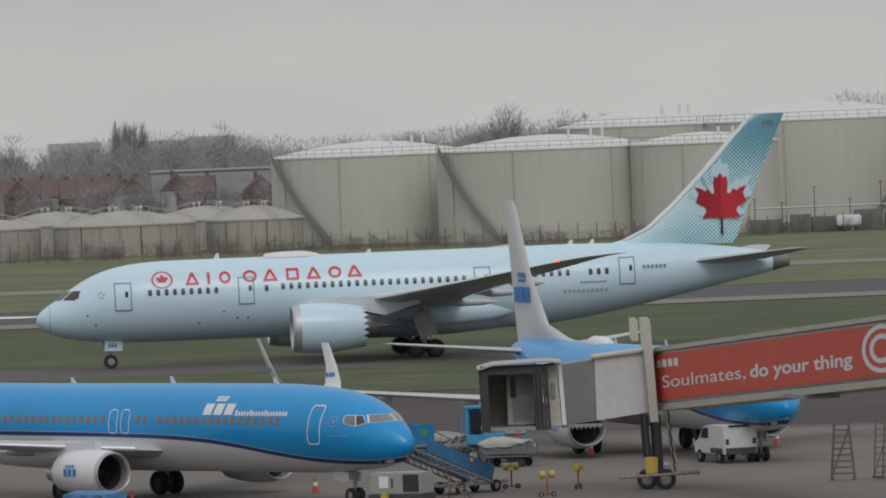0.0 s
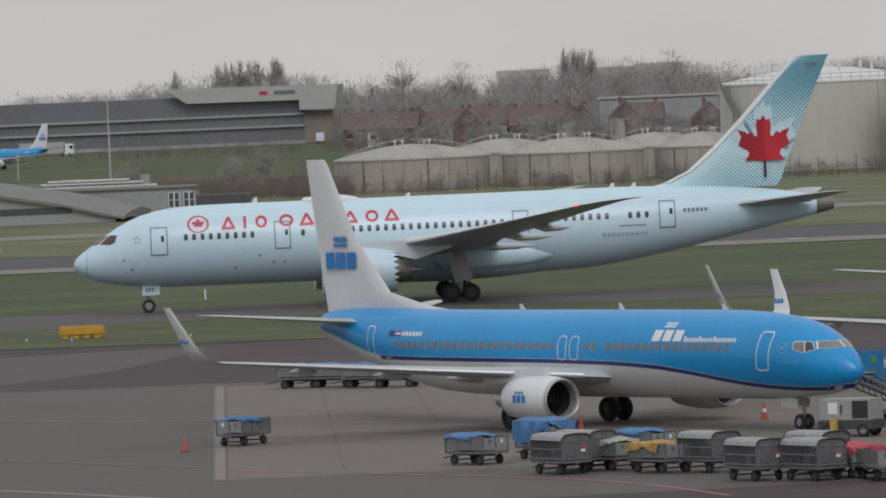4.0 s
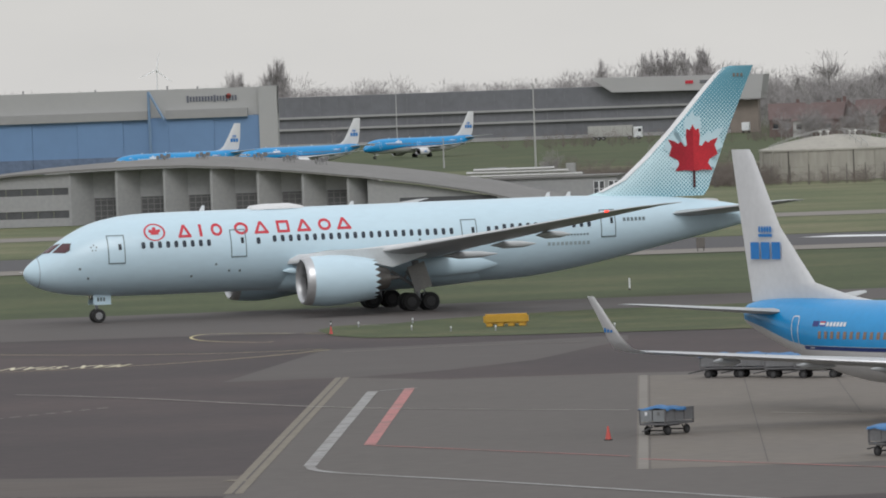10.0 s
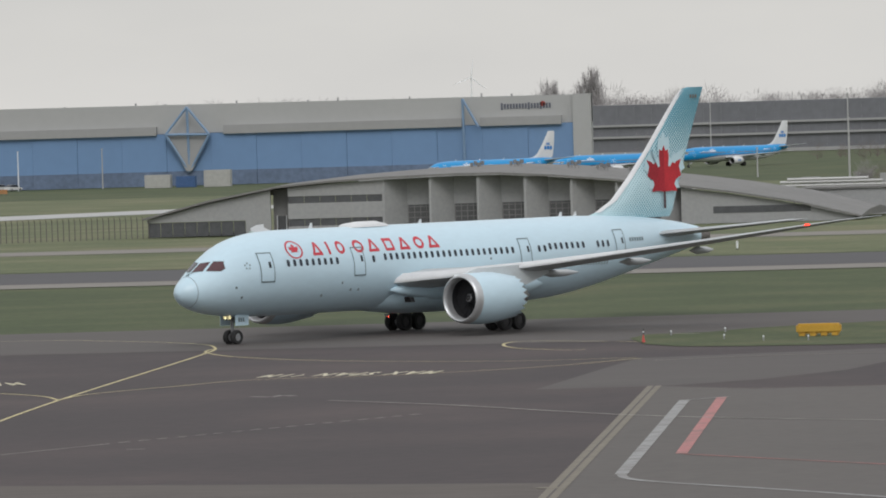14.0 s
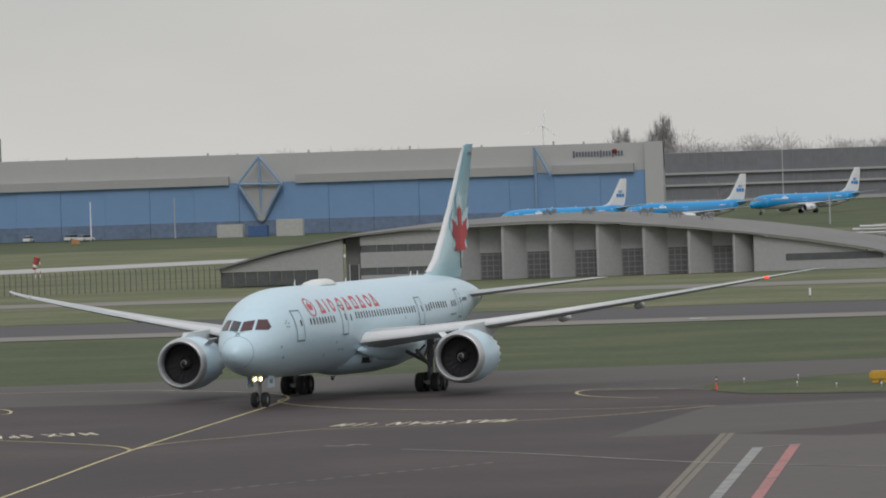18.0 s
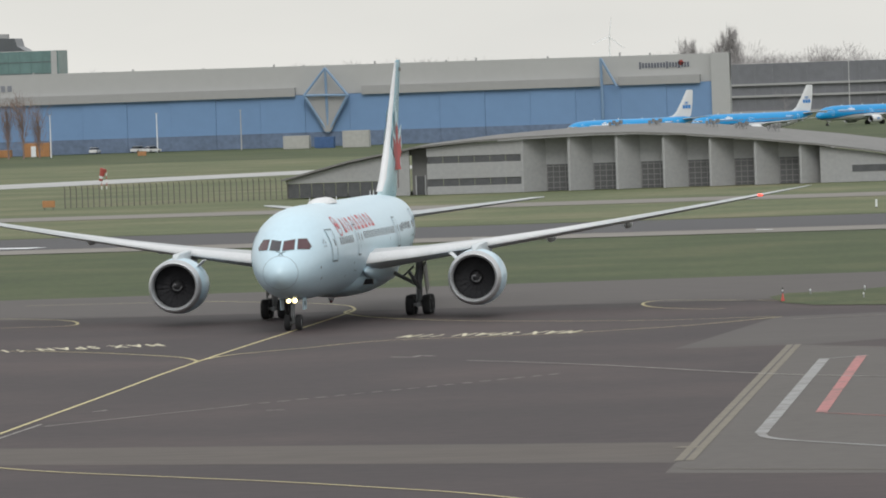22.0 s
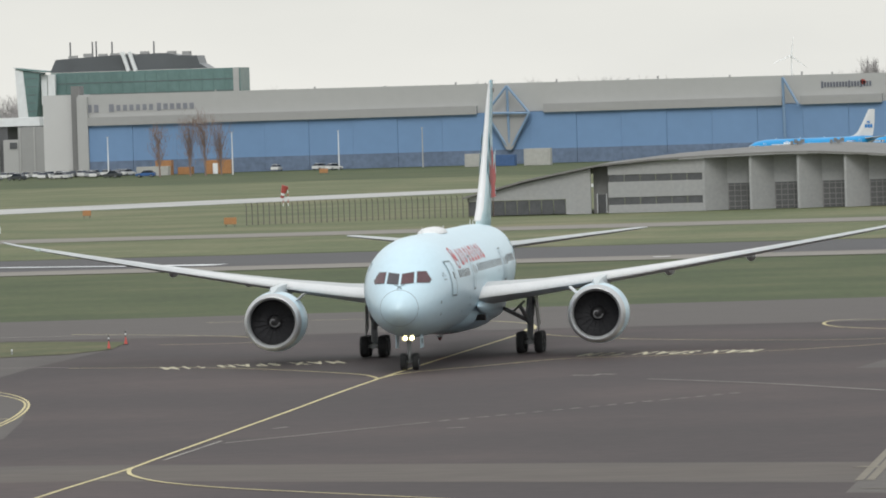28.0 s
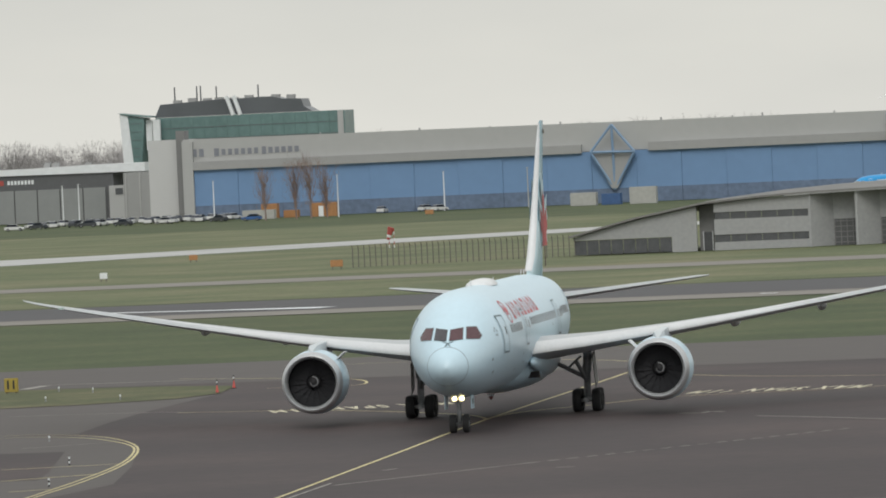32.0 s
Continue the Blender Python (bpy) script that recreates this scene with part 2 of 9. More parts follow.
class Hull:
    """A fuselage: rows of distance from the nose tip, centre height, half width, half height."""

    def __init__(self, rows, nose_x):
        self.rows, self.nx = rows, nose_x
        self.length = rows[-1][0]

    def ring(self, s, seg=40, grow=0.0):
        z, w, h = interp(self.rows, s)
        return [(self.nx - s, (w + grow) * math.sin(k * math.tau / seg), z + (h + grow) * math.cos(k * math.tau / seg)) for k in range(seg)]

    def body(self, bm, stations, seg=40):
        return loft(bm, [self.ring(s, seg) for s in stations])

    def side(self, s, z, sign=1, off=0.012):
        zc, w, h = interp(self.rows, s)
        u = max(-0.9995, min(0.9995, (z - zc) / h))
        n = Vector((0, math.sqrt(1 - u * u) / w, u / h)).normalized()
        return Vector((self.nx - s, sign * (w * math.sqrt(1 - u * u) + n.y * off), z + n.z * off))

    def front(self, y, z, off=0.02):
        """The point of the nose that shows at (y, z) from ahead."""
        lo, hi = 0.05, 9.0
        for _ in range(40):
            s = (lo + hi) / 2
            zc, w, h = interp(self.rows, s)
            if (y / w) ** 2 + ((z - zc) / h) ** 2 > 1:
                lo = s
            else:
                hi = s
        zc, w, h = interp(self.rows, s)
        n = Vector((0.6, y / w / w, (z - zc) / h / h)).normalized()
        return Vector((self.nx - s, y, z)) + n * off

    def patch(self, bm, s0, s1, z0, z1, sign=1, off=0.012, ns=2, nz=3, shear=0.0, mi=0):
        g = [[bm.verts.new(self.side(s0 + (s1 - s0) * i / ns + shear * j / nz, z0 + (z1 - z0) * j / nz, sign, off)) for j in range(nz + 1)] for i in range(ns + 1)]
        for i in range(ns):
            for j in range(nz):
                f = bm.faces.new((g[i][j], g[i + 1][j], g[i + 1][j + 1], g[i][j + 1]))
                f.material_index = mi

    def band(self, bm, pts, w, sign=1, off=0.015, closed=False):
        """A band of width w along (s, z) points, laid on the side."""
        n = len(pts)
        rows = []
        for k, (a, z) in enumerate(pts):
            p, q = (pts[k - 1], pts[(k + 1) % n]) if closed else (pts[max(k - 1, 0)], pts[min(k + 1, n - 1)])
            t = Vector((q[0] - p[0], q[1] - p[1])).normalized()
            rows.append((bm.verts.new(self.side(a - t.y * w / 2, z + t.x * w / 2, sign, off)), bm.verts.new(self.side(a + t.y * w / 2, z - t.x * w / 2, sign, off))))
        for k in range(n if closed else n - 1):
            m = (k + 1) % n
            bm.faces.new((rows[k][0], rows[k][1], rows[m][1], rows[m][0]))

    def rounded(self, s0, s1, z0, z1, r, lean=0.0):
        """Points of a rounded upright frame whose top leans by some metres."""
        pts = []
        for cs, cz, a0 in ((s1 - r, z1 - r, 0), (s0 + r, z1 - r, 90), (s0 + r, z0 + r, 180), (s1 - r, z0 + r, 270)):
            for k in range(4):
                a = radians(a0 + 30 * k)
                pts.append((cs + r * math.cos(a), cz + r * math.sin(a)))
            if a0 in (90, 270):
                b = (s0, z0 + r) if a0 == 90 else (s1, z1 - r)
                c = pts[-1]
                pts += [(c[0] + (b[0] - c[0]) * j / 5, c[1] + (b[1] - c[1]) * j / 5) for j in range(1, 5)]
        return [(a + lean * (z - z0) / (z1 - z0), z) for a, z in pts]

    def poly(self, bm, pts, sign=1, off=0.014):
        """A flat outline of (s, z) laid on the side as a fan about its middle."""
        cs, cz = sum(p[0] for p in pts) / len(pts), sum(p[1] for p in pts) / len(pts)
        c = bm.verts.new(self.side(cs, cz, sign, off))
        v = [bm.verts.new(self.side(s, z, sign, off)) for s, z in pts]
        for k in range(len(v)):
            bm.faces.new((c, v[k], v[(k + 1) % len(v)]))


FOIL = ((1, 0.0), (0.75, 0.28), (0.5, 0.46), (0.25, 0.5), (0.08, 0.34), (0.0, 0.0), (0.08, -0.26), (0.25, -0.38), (0.5, -0.3), (0.75, -0.14))


def wing(bm, secs, mi=0):
    """Sections (leading x, y, z, chord, thickness); x falls aft."""
    loft(bm, [[(x - c * u, y, z + v * t) for u, v in FOIL] for x, y, z, c, t in secs], mi=mi)


def fin(bm, secs, mi=0):
    loft(bm, [[(x - c * u, v * t, z) for u, v in FOIL] for x, z, c, t in secs], mi=mi)


def wheel(name, parent, centre, r, w, hub=0.55):
    bm = bmesh.new()
    lathe(bm, [(-w / 2, r * hub), (-w / 2, r * 0.9), (-w * 0.3, r), (w * 0.3, r), (w / 2, r * 0.9), (w / 2, r * hub)], (0, 0, 0), "y", 24)
    ty = part(name, bm, TYRE, parent, smooth=40)
    ty.location = centre
    bm = bmesh.new()
    lathe(bm, [(-w * 0.45, r * 0.12), (-w * 0.35, r * hub), (w * 0.35, r * hub), (w * 0.45, r * 0.12)], (0, 0, 0), "y", 20, True)
    for k in range(8):
        a = k * math.tau / 8
        for sgn in (-1, 1):
            box(bm, (r * 0.36 * math.cos(a), sgn * w * 0.4, r * 0.36 * math.sin(a)), (r * 0.1, w * 0.12, r * 0.1))
    part("wheel_hub", bm, DARKHUB if name in ("main_wheel", "cart_wheel") else GEARMETAL, ty, smooth=40)
    return ty


LEAF = ((0, 1.0), (0.08, 0.86), (0.17, 0.90), (0.20, 0.72), (0.17, 0.47), (0.24, 0.44), (0.34, 0.57), (0.43, 0.52), (0.50, 0.58), (0.70, 0.64), (0.60, 0.46), (0.68, 0.22), (0.45, 0.10), (0.40, 0.0),
        (0.52, -0.19), (0.25, -0.17), (0.0, -0.20))
HALF = LEAF
LEAF = LEAF + tuple((-u, v) for u, v in LEAF[-2:0:-1])


# ---------------------------------------------------------------- the wide-body jet
def widebody():
    jet = thing("wide_body_airliner", pose(-24.8, 523.6, 0, 0, 0, 186), "pale ice-blue airliner with a red leaf on its teal tail", "airliner")
    H = Hull([(0, 3.72, 0.02, 0.02), (0.12, 3.72, 0.36, 0.35), (0.45, 3.73, 0.74, 0.70), (1.0, 3.78, 1.12, 1.06), (2.0, 3.95, 1.60, 1.58), (3.4, 4.27, 2.10, 2.16),
              (5.0, 4.56, 2.48, 2.60), (7.0, 4.73, 2.75, 2.87), (9.5, 4.80, 2.87, 2.97), (14, 4.80, 2.885, 2.975), (36, 4.80, 2.885, 2.975), (40, 4.98, 2.78, 2.80),
              (44, 5.28, 2.40, 2.42), (48, 5.60, 1.84, 1.92), (52, 5.82, 1.14, 1.30), (55, 5.90, 0.62, 0.72), (56.3, 5.92, 0.36, 0.42)], 5.4)
    st = [0, 0.05, 0.12, 0.28, 0.45, 0.7, 1.0, 1.5, 2.0, 2.7, 3.4, 4.2, 5, 6, 7, 8.2, 9.5, 12, 16, 20, 25, 30, 34, 36, 38, 40, 42, 44, 46, 48, 50, 52, 53.5, 55]
    bm = bmesh.new()
    H.body(bm, st, 48)
    part("fuselage", bm, ICE, jet, smooth=60)
    bm = bmesh.new()
    loft(bm, [H.ring(s, 32, 0.01) for s in (55, 55.7, 56.3)])
    part("tail_cone", bm, mat("scorched_metal", (0.20, 0.185, 0.175), 0.55, 0.35, var=0.2), jet, "scorched metal exhaust cone", 40)
    # belly fairing
    bm = bmesh.new()
    rings = []
    for s, w, lo in ((17.5, 0.6, 1.95), (19, 2.2, 1.72), (22, 3.1, 1.45), (27, 3.25, 1.4), (31, 3.0, 1.5), (34, 2.0, 1.75), (36.5, 0.5, 1.98)):
        rings.append([(5.4 - s, w * math.sin(k * math.tau / 24), 3.2 + ((3.2 - lo) if math.cos(k * math.tau / 24) < 0 else 0.8) * math.cos(k * math.tau / 24)) for k in range(24)])
    loft(bm, rings)
    part("belly_fairing", bm, ICE, jet, smooth=60)
    # rounded fairing where each wing meets the body, with a ram-air intake
    for sg in (1, -1):
        bm = bmesh.new()
        rings = []
        for s, y, ry, rz in ((18.7, 2.62, 0.03, 0.05), (19.3, 2.63, 0.18, 0.24), (20.6, 2.64, 0.38, 0.50), (23.0, 2.66, 0.60, 0.84), (27.0, 2.62, 0.72, 1.0), (31.0, 2.45, 0.64, 0.95), (33.5, 2.25, 0.48, 0.76), (36.0, 2.10, 0.08, 0.12)):
            rings.append([(5.4 - s, sg * (y + ry * math.sin(k * math.tau / 24)), 3.22 + rz * math.cos(k * math.tau / 24)) for k in range(24)])
        loft(bm, rings)
        part("root_fairing", bm, ICE, jet, smooth=60)
        # solid block whose dark colour stands for the shade inside the intake
        bm = bmesh.new()
        prism(bm, ((5.4 - 21.0, 2.3), (5.4 - 20.6, 2.3), (5.4 - 20.35, 2.66), (5.4 - 20.8, 2.66)), sg * 2.0, sg * 2.88)
        part("ram_intake", bm, DARK, jet, "ram-air intake, inner shade painted dark")
    # satellite dome and aerials
    bm = bmesh.new()
    rings = []
    for s, w, h in ((16.9, 0.3, 0.05), (17.1, 0.72, 0.3), (18.2, 0.8, 0.4), (20.0, 0.8, 0.4), (20.9, 0.6, 0.22), (21.4, 0.05, 0.02)):
        rings.append([(5.4 - s, w * math.cos(k * math.pi / 8), 7.70 + h * math.sin(k * math.pi / 8)) for k in range(9)])
    loft(bm, rings)
    part("antenna_dome", bm, JETWHITE, jet, smooth=60)
    for s, z, h in ((13.2, 7.74, 0.42), (24.5, 7.74, 0.3), (39.6, 7.74, 0.36), (41.2, 7.72, 0.36)):
        bm = bmesh.new()
        fin(bm, [(5.4 - s, z - 0.1, 0.5, 0.06), (5.4 - s - 0.3, z + h, 0.2, 0.03)])
        part("blade_antenna", bm, JETWHITE, jet)
    # cockpit panes
    for sg in (1, -1):
        for quad in (((0.08, 5.13), (0.78, 5.19), (0.74, 5.81), (0.08, 5.72)), ((0.95, 5.20), (1.60, 5.16), (1.68, 5.34), (1.38, 5.82), (0.90, 5.83))):
            for nm, k, off, mt in (("pane_seal", 1.05, 0.012, LINEDARK), ("cockpit_pane", 0.97, 0.022, COCKPITDARK if sg < 0 and quad[0][0] < 0.5 else COCKPIT)):
                bm = bmesh.new()
                cy, cz = sum(p[0] for p in quad) / len(quad), sum(p[1] for p in quad) / len(quad)
                ring = []
                for q in range(len(quad)):
                    a, b = quad[q], quad[(q + 1) % len(quad)]
                    ring += [(a[0] + (b[0] - a[0]) * j / 5, a[1] + (b[1] - a[1]) * j / 5) for j in range(5)]
                prev = None
                for u in (k, k * 0.66, k * 0.33):
                    row = [bm.verts.new(H.front(sg * (cy + (p[0] - cy) * u), cz + (p[1] - cz) * u, off)) for p in ring]
                    if prev:
                        for j in range(len(row)):
                            bm.faces.new((prev[j], prev[(j + 1) % len(row)], row[(j + 1) % len(row)], row[j]))
                    prev = row
                bm.faces.new(prev)
                part(nm, bm, mt, jet, "dark cockpit glass, reflection tone in its colour" if nm == "cockpit_pane" else "")
    for sg in (1, -1):
        bm = bmesh.new()
        rod(bm, H.front(0.03, 5.0, 0.03), H.front(0.03 + sg * 0.12, 4.86, 0.03), 0.03, 0.03, 6)
        rod(bm, H.front(0.03 + sg * 0.02, 5.0, 0.03), H.front(sg * 0.30, 5.10, 0.04), 0.022, 0.018, 6)
        part("wiper", bm, LINEDARK, jet)
    # cabin doors
    for s0, s1, z0, z1 in ((5.70, 6.95, 4.24, 6.30), (14.8, 15.98, 4.36, 6.37), (32.3, 33.5, 4.4, 6.4), (43.15, 44.36, 4.66, 6.68)):
        for sg in (1, -1):
            bm = bmesh.new()
            H.patch(bm, s0, s1, z0, z1, sg, 0.012, 2, 8)
            d = part("cabin_door", bm, ICE, jet)
            bm = bmesh.new()
            for za, zb, sa, sb, n_ in ((z0, z0 + 0.1, s0, s1, 1), (z1 - 0.07, z1, s0, s1, 1), (z0, z1, s0, s0 + 0.07, 8), (z0, z1, s1 - 0.07, s1, 8)):
                H.patch(bm, sa, sb, za, zb, sg, 0.03, 2, n_)
            part("door_seal", bm, LINEDARK, d)
            bm = bmesh.new()
            H.patch(bm, s0 + 0.78, s0 + 1.0, z0 + 1.0, z0 + 1.42, sg, 0.022)
            part("door_window", bm, GLASSDARK, d)
    # cabin windows
    def pane(s, zc, sg):
        bm = bmesh.new()
        pts = [(s + 0.145 * math.copysign(abs(math.cos(a)) ** 0.6, math.cos(a)), zc + 0.24 * math.copysign(abs(math.sin(a)) ** 0.6, math.sin(a))) for a in [(k + 0.5) * math.tau / 16 for k in range(16)]]
        H.poly(bm, pts, sg, 0.014)
        return part("cabin_window", bm, CABINGLASS, jet)
    runs = ((8.3, 9), (16.9, 1), (18.12, 24), (34.4, 9), (41.0, 3))
    for sg in (1, -1):
        first = None
        for s0, n in runs:
            for k in range(n):
                s = s0 + k * 0.61
                if n == 24 and s > 31.9:
                    continue
                if 10 < s < 35.5 and first is not None:
                    again(first, pose(-(s - 18.12), 0, 0), jet)
                    continue
                o = pane(s, 5.5 if s < 17.5 else (5.6 if s < 35 else 5.72), sg)
                if s0 == 18.12:
                    first = o
    # title in plain outlined shapes: triangles, bars, ovals and boxes
    def stroke(bm, pts, w):
        H.band(bm, pts, w, 1, 0.014)
    def run(a, b, n=5):
        return [(a[0] + (b[0] - a[0]) * k / n, a[1] + (b[1] - a[1]) * k / n) for k in range(n + 1)]
    for kind, a, b in (("tri", 10.93, 11.98), ("bar", 12.54, 12.80), ("oval", 13.45, 14.30), ("oval", 15.20, 16.24), ("tri", 16.66, 17.78), ("box", 18.40, 19.36), ("tri", 19.88, 20.99), ("oval", 21.54, 22.50), ("tri", 22.90, 24.04)):
        bm = bmesh.new()
        z0, z1 = 5.95 + (a - 10.9) * 0.01, 6.83 + (a - 10.9) * 0.005
        m = (a + b) / 2
        if kind == "tri":
            for u, v in (((a + 0.09, z0), (m, z1)), ((m, z1), (b - 0.09, z0)), ((a + 0.05, z0 + 0.09), (b - 0.05, z0 + 0.09))):
                stroke(bm, run(u, v), 0.19)
        elif kind == "bar":
            stroke(bm, run((m, z0), (m, z1)), 0.22)
        elif kind == "oval":
            zm, rz = (z0 + z1) / 2, (z1 - z0) / 2 - 0.08
            stroke(bm, [(m + ((b - a) / 2 - 0.09) * math.cos(k * math.tau / 20), zm + rz * math.sin(k * math.tau / 20)) for k in range(21)], 0.19)
        else:
            for u, v in (((a + 0.1, z0), (a + 0.1, z1)), ((b - 0.1, z0), (b - 0.1, z1)), ((a + 0.1, z1 - 0.08), (b - 0.1, z1 - 0.08)), ((a + 0.1, z0 + 0.08), (b - 0.1, z0 + 0.08))):
                stroke(bm, run(u, v), 0.19)
        part("title_shape", bm, RED, jet, "red plain shape of the airline title")
    # roundel
    bm = bmesh.new()
    c = (9.24, 6.40)
    n = 28
    a = [bm.verts.new(H.side(c[0] + 0.80 * math.cos(k * math.tau / n), c[1] + 0.62 * math.sin(k * math.tau / n), 1, 0.014)) for k in range(n)]
    b = [bm.verts.new(H.side(c[0] + 0.66 * math.cos(k * math.tau / n), c[1] + 0.53 * math.sin(k * math.tau / n), 1, 0.014)) for k in range(n)]
    for k in range(n):
        bm.faces.new((a[k], a[(k + 1) % n], b[(k + 1) % n], b[k]))
    part("roundel_ring", bm, RED, jet)
    bm = bmesh.new()
    H.poly(bm, [(c[0] - u * 0.66, c[1] - 0.08 + v * 0.48) for u, v in LEAF], 1, 0.016)
    part("roundel_leaf", bm, RED, jet)
    # small markings: registration, type mark, star alliance ring, ports
    for s0, n, z, h, w in ((44.96, 6, 5.78, 0.26, 0.21), (40.18, 8, 4.9, 0.12, 0.17), (38.9, 10, 4.22, 0.24, 0.23)):
        for k in range(n):
            bm = bmesh.new()
            H.patch(bm, s0 + k * w * 1.5, s0 + k * w * 1.5 + w, z, z + h, 1, 0.014, 1, 1)
            part("marking_bar", bm, LINEDARK if z > 4.5 else mat("faint_mark_grey", (0.33, 0.42, 0.45), 0.5), jet)
    for k in range(5):
        bm = bmesh.new()
        a0 = k * math.tau / 5 + 0.3
        H.patch(bm, 4.68 + 0.2 * math.cos(a0), 4.78 + 0.2 * math.cos(a0), 5.38 + 0.2 * math.sin(a0), 5.48 + 0.2 * math.sin(a0), 1, 0.016, 1, 1)
        part("marking_dot", bm, LINEDARK, jet)
    for s, z in ((11.8, 3.05), (14.6, 3.35), (15.4, 3.32), (13.6, 3.85), (3.6, 3.9), (4.2, 3.2), (29.0, 5.0)):
        bm = bmesh.new()
        H.patch(bm, s, s + 0.16, z, z + 0.16, 1, 0.014, 1, 1)
        part("service_port", bm, LINEDARK, jet)
    # radome joint
    bm = bmesh.new()
    loft(bm, [H.ring(0.96, 40, 0.006), H.ring(1.0, 40, 0.006)], False, False)
    part("radome_joint", bm, mat("joint_blue_grey", (0.20, 0.27, 0.31), 0.5), jet)

    # wings
    def wz(y):
        return 3.78 + 3.72 * ((y - 2.5) / 27.56) ** 1.2
    for sg in (1, -1):
        secs = []
        for y, le, ch, th in ((1.5, 18.2, 13.2, 1.7), (2.9, 19.2, 12.0, 1.6), (6.0, 21.35, 9.4, 1.15), (9.8, 23.95, 7.2, 0.85), (14, 26.75, 5.7, 0.62),
                              (19, 30.05, 4.3, 0.45), (24, 33.35, 3.05, 0.3), (27.2, 35.6, 2.25, 0.2), (28.8, 37.2, 1.5, 0.13), (29.7, 38.7, 0.85, 0.09), (30.06, 39.7, 0.3, 0.05)):
            secs.append((5.4 - le, sg * y, wz(max(y, 2.5)), ch, th))
        bm = bmesh.new()
        wing(bm, secs)
        part("wing", bm, WINGGREY, jet, "light grey swept wing with a raked tip", 50)
        # pale leading-edge slats
        bm = bmesh.new()
        for y0, y1 in ((2.51, 27.0),):
            rings = []
            for j in range(9):
                y = y0 + (y1 - y0) * j / 8
                le = 19.2 + (y - 2.9) * 0.686 if y < 27 else 35.6
                t = 1.45 - 1.25 * (y / 28) ** 0.6
                x = 5.4 - le + 0.03
                rings.append([(x, sg * y, wz(y)), (x - 0.08, sg * y, wz(y) + t * 0.22), (x - 0.7, sg * y, wz(y) + t * 0.5), (x - 0.7, sg * y, wz(y) + t * 0.4), (x - 0.25, sg * y, wz(y) + t * 0.05), (x - 0.14, sg * y, wz(y) - t * 0.10), (x - 0.03, sg * y, wz(y) - t * 0.09)])
            loft(bm, rings)
        part("slat", bm, mat("slat_white", (0.60, 0.61, 0.62), 0.35, var=0.06), jet, smooth=50)
        for y, s0, ln in ((7.2, 29.4, 4.2), (13.2, 31.2, 3.4), (18.2, 33.0, 2.6)):
            bm = bmesh.new()
            lathe(bm, [(0, 0.03), (-ln * 0.3, 0.28), (-ln * 0.7, 0.24), (-ln, 0.03)], (5.4 - s0, sg * y, wz(y) - 0.3), "x", 14, True)
            part("flap_fairing", bm, WINGGREY, jet, smooth=60)
        bm = bmesh.new()
        box(bm, (5.4 - 35.4, sg * 27.0, wz(27.0) + 0.02), (0.22, 0.3, 0.12))
        part("wingtip_light", bm, mat("nav_red", (1.0, 0.05, 0.03), 0.3, emit=2.0) if sg > 0 else mat("nav_green", (0.45, 0.55, 0.52), 0.3), jet, "lit navigation light")
        # stabiliser
        bm = bmesh.new()
        wing(bm, [(5.4 - 48.4, sg * 0.9, 6.1, 6.0, 0.62), (5.4 - 49.6, sg * 2.2, 6.22, 4.9, 0.48), (5.4 - 54.5, sg * 9.2, 6.9, 1.95, 0.2), (5.4 - 55.5, sg * 9.9, 6.96, 0.9, 0.08)])
        part("tailplane", bm, WINGGREY, jet, smooth=50)
        # engine
        ec = (-12.6, sg * 9.85, 2.60)
        eng = new("engine")
        eng.parent = jet
        eng.location = ec
        bm = bmesh.new()
        lathe(bm, [(-0.58, 1.752), (-1.12, 1.80), (-2.0, 1.84), (-3.2, 1.78), (-4.4, 1.60), (-5.1, 1.45)], (0, 0, 0), "x", 40)
        # scalloped trailing edge
        rim = sorted([v for v in bm.verts if abs(v.co.x + 5.1) < 1e-4], key=lambda v: math.atan2(v.co.z, v.co.y))
        for k, v in enumerate(rim):
            if k % 2:
                v.co.x -= 0.42
        part("nacelle", bm, ICE, eng, smooth=40)
        bm = bmesh.new()
        lathe(bm, [(-0.75, 1.40), (-0.35, 1.37), (-0.1, 1.43), (0.0, 1.53), (-0.05, 1.63), (-0.22, 1.69), (-0.6, 1.755)], (0, 0, 0), "x", 40)
        part("intake_lip", bm, NACLIP, eng, "bare metal intake lip", 60)
        bm = bmesh.new()
        lathe(bm, [(-0.6, 1.445), (-1.6, 1.45), (-3.4, 1.43)], (0, 0, 0), "x", 36)
        lathe(bm, [(-1.7, 1.42), (-1.72, 0.05)], (0, 0, 0), "x", 36, True)
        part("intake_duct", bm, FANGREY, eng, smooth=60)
        fan = new("fan")
        fan.parent = eng
        fan.location = (-1.3, 0, 0)
        blade0 = None
        for k in range(18):
            a = k * math.tau / 18
            if blade0 is not None:
                again(blade0, pose(0, 0, 0, math.degrees(a)), fan)
                continue
            bm = bmesh.new()
            ca, sa = math.cos(a), math.sin(a)
            pts = []
            for r, tw, ch in ((0.42, 0.8, 0.28), (0.9, 1.2, 0.42), (1.4, 1.36, 0.58)):
                t = Vector((0, -sa, ca))
                rad = Vector((0, ca, sa))
                d = t * math.sin(tw) * ch + Vector((math.cos(tw) * ch, 0, 0))
                pts.append((rad * r + d * 0.5, rad * r - d * 0.5))
            v = [(bm.verts.new(p), bm.verts.new(q)) for p, q in pts]
            for j in range(2):
                bm.faces.new((v[j][0], v[j + 1][0], v[j + 1][1], v[j][1]))
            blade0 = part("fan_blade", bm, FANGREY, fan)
        bm = bmesh.new()
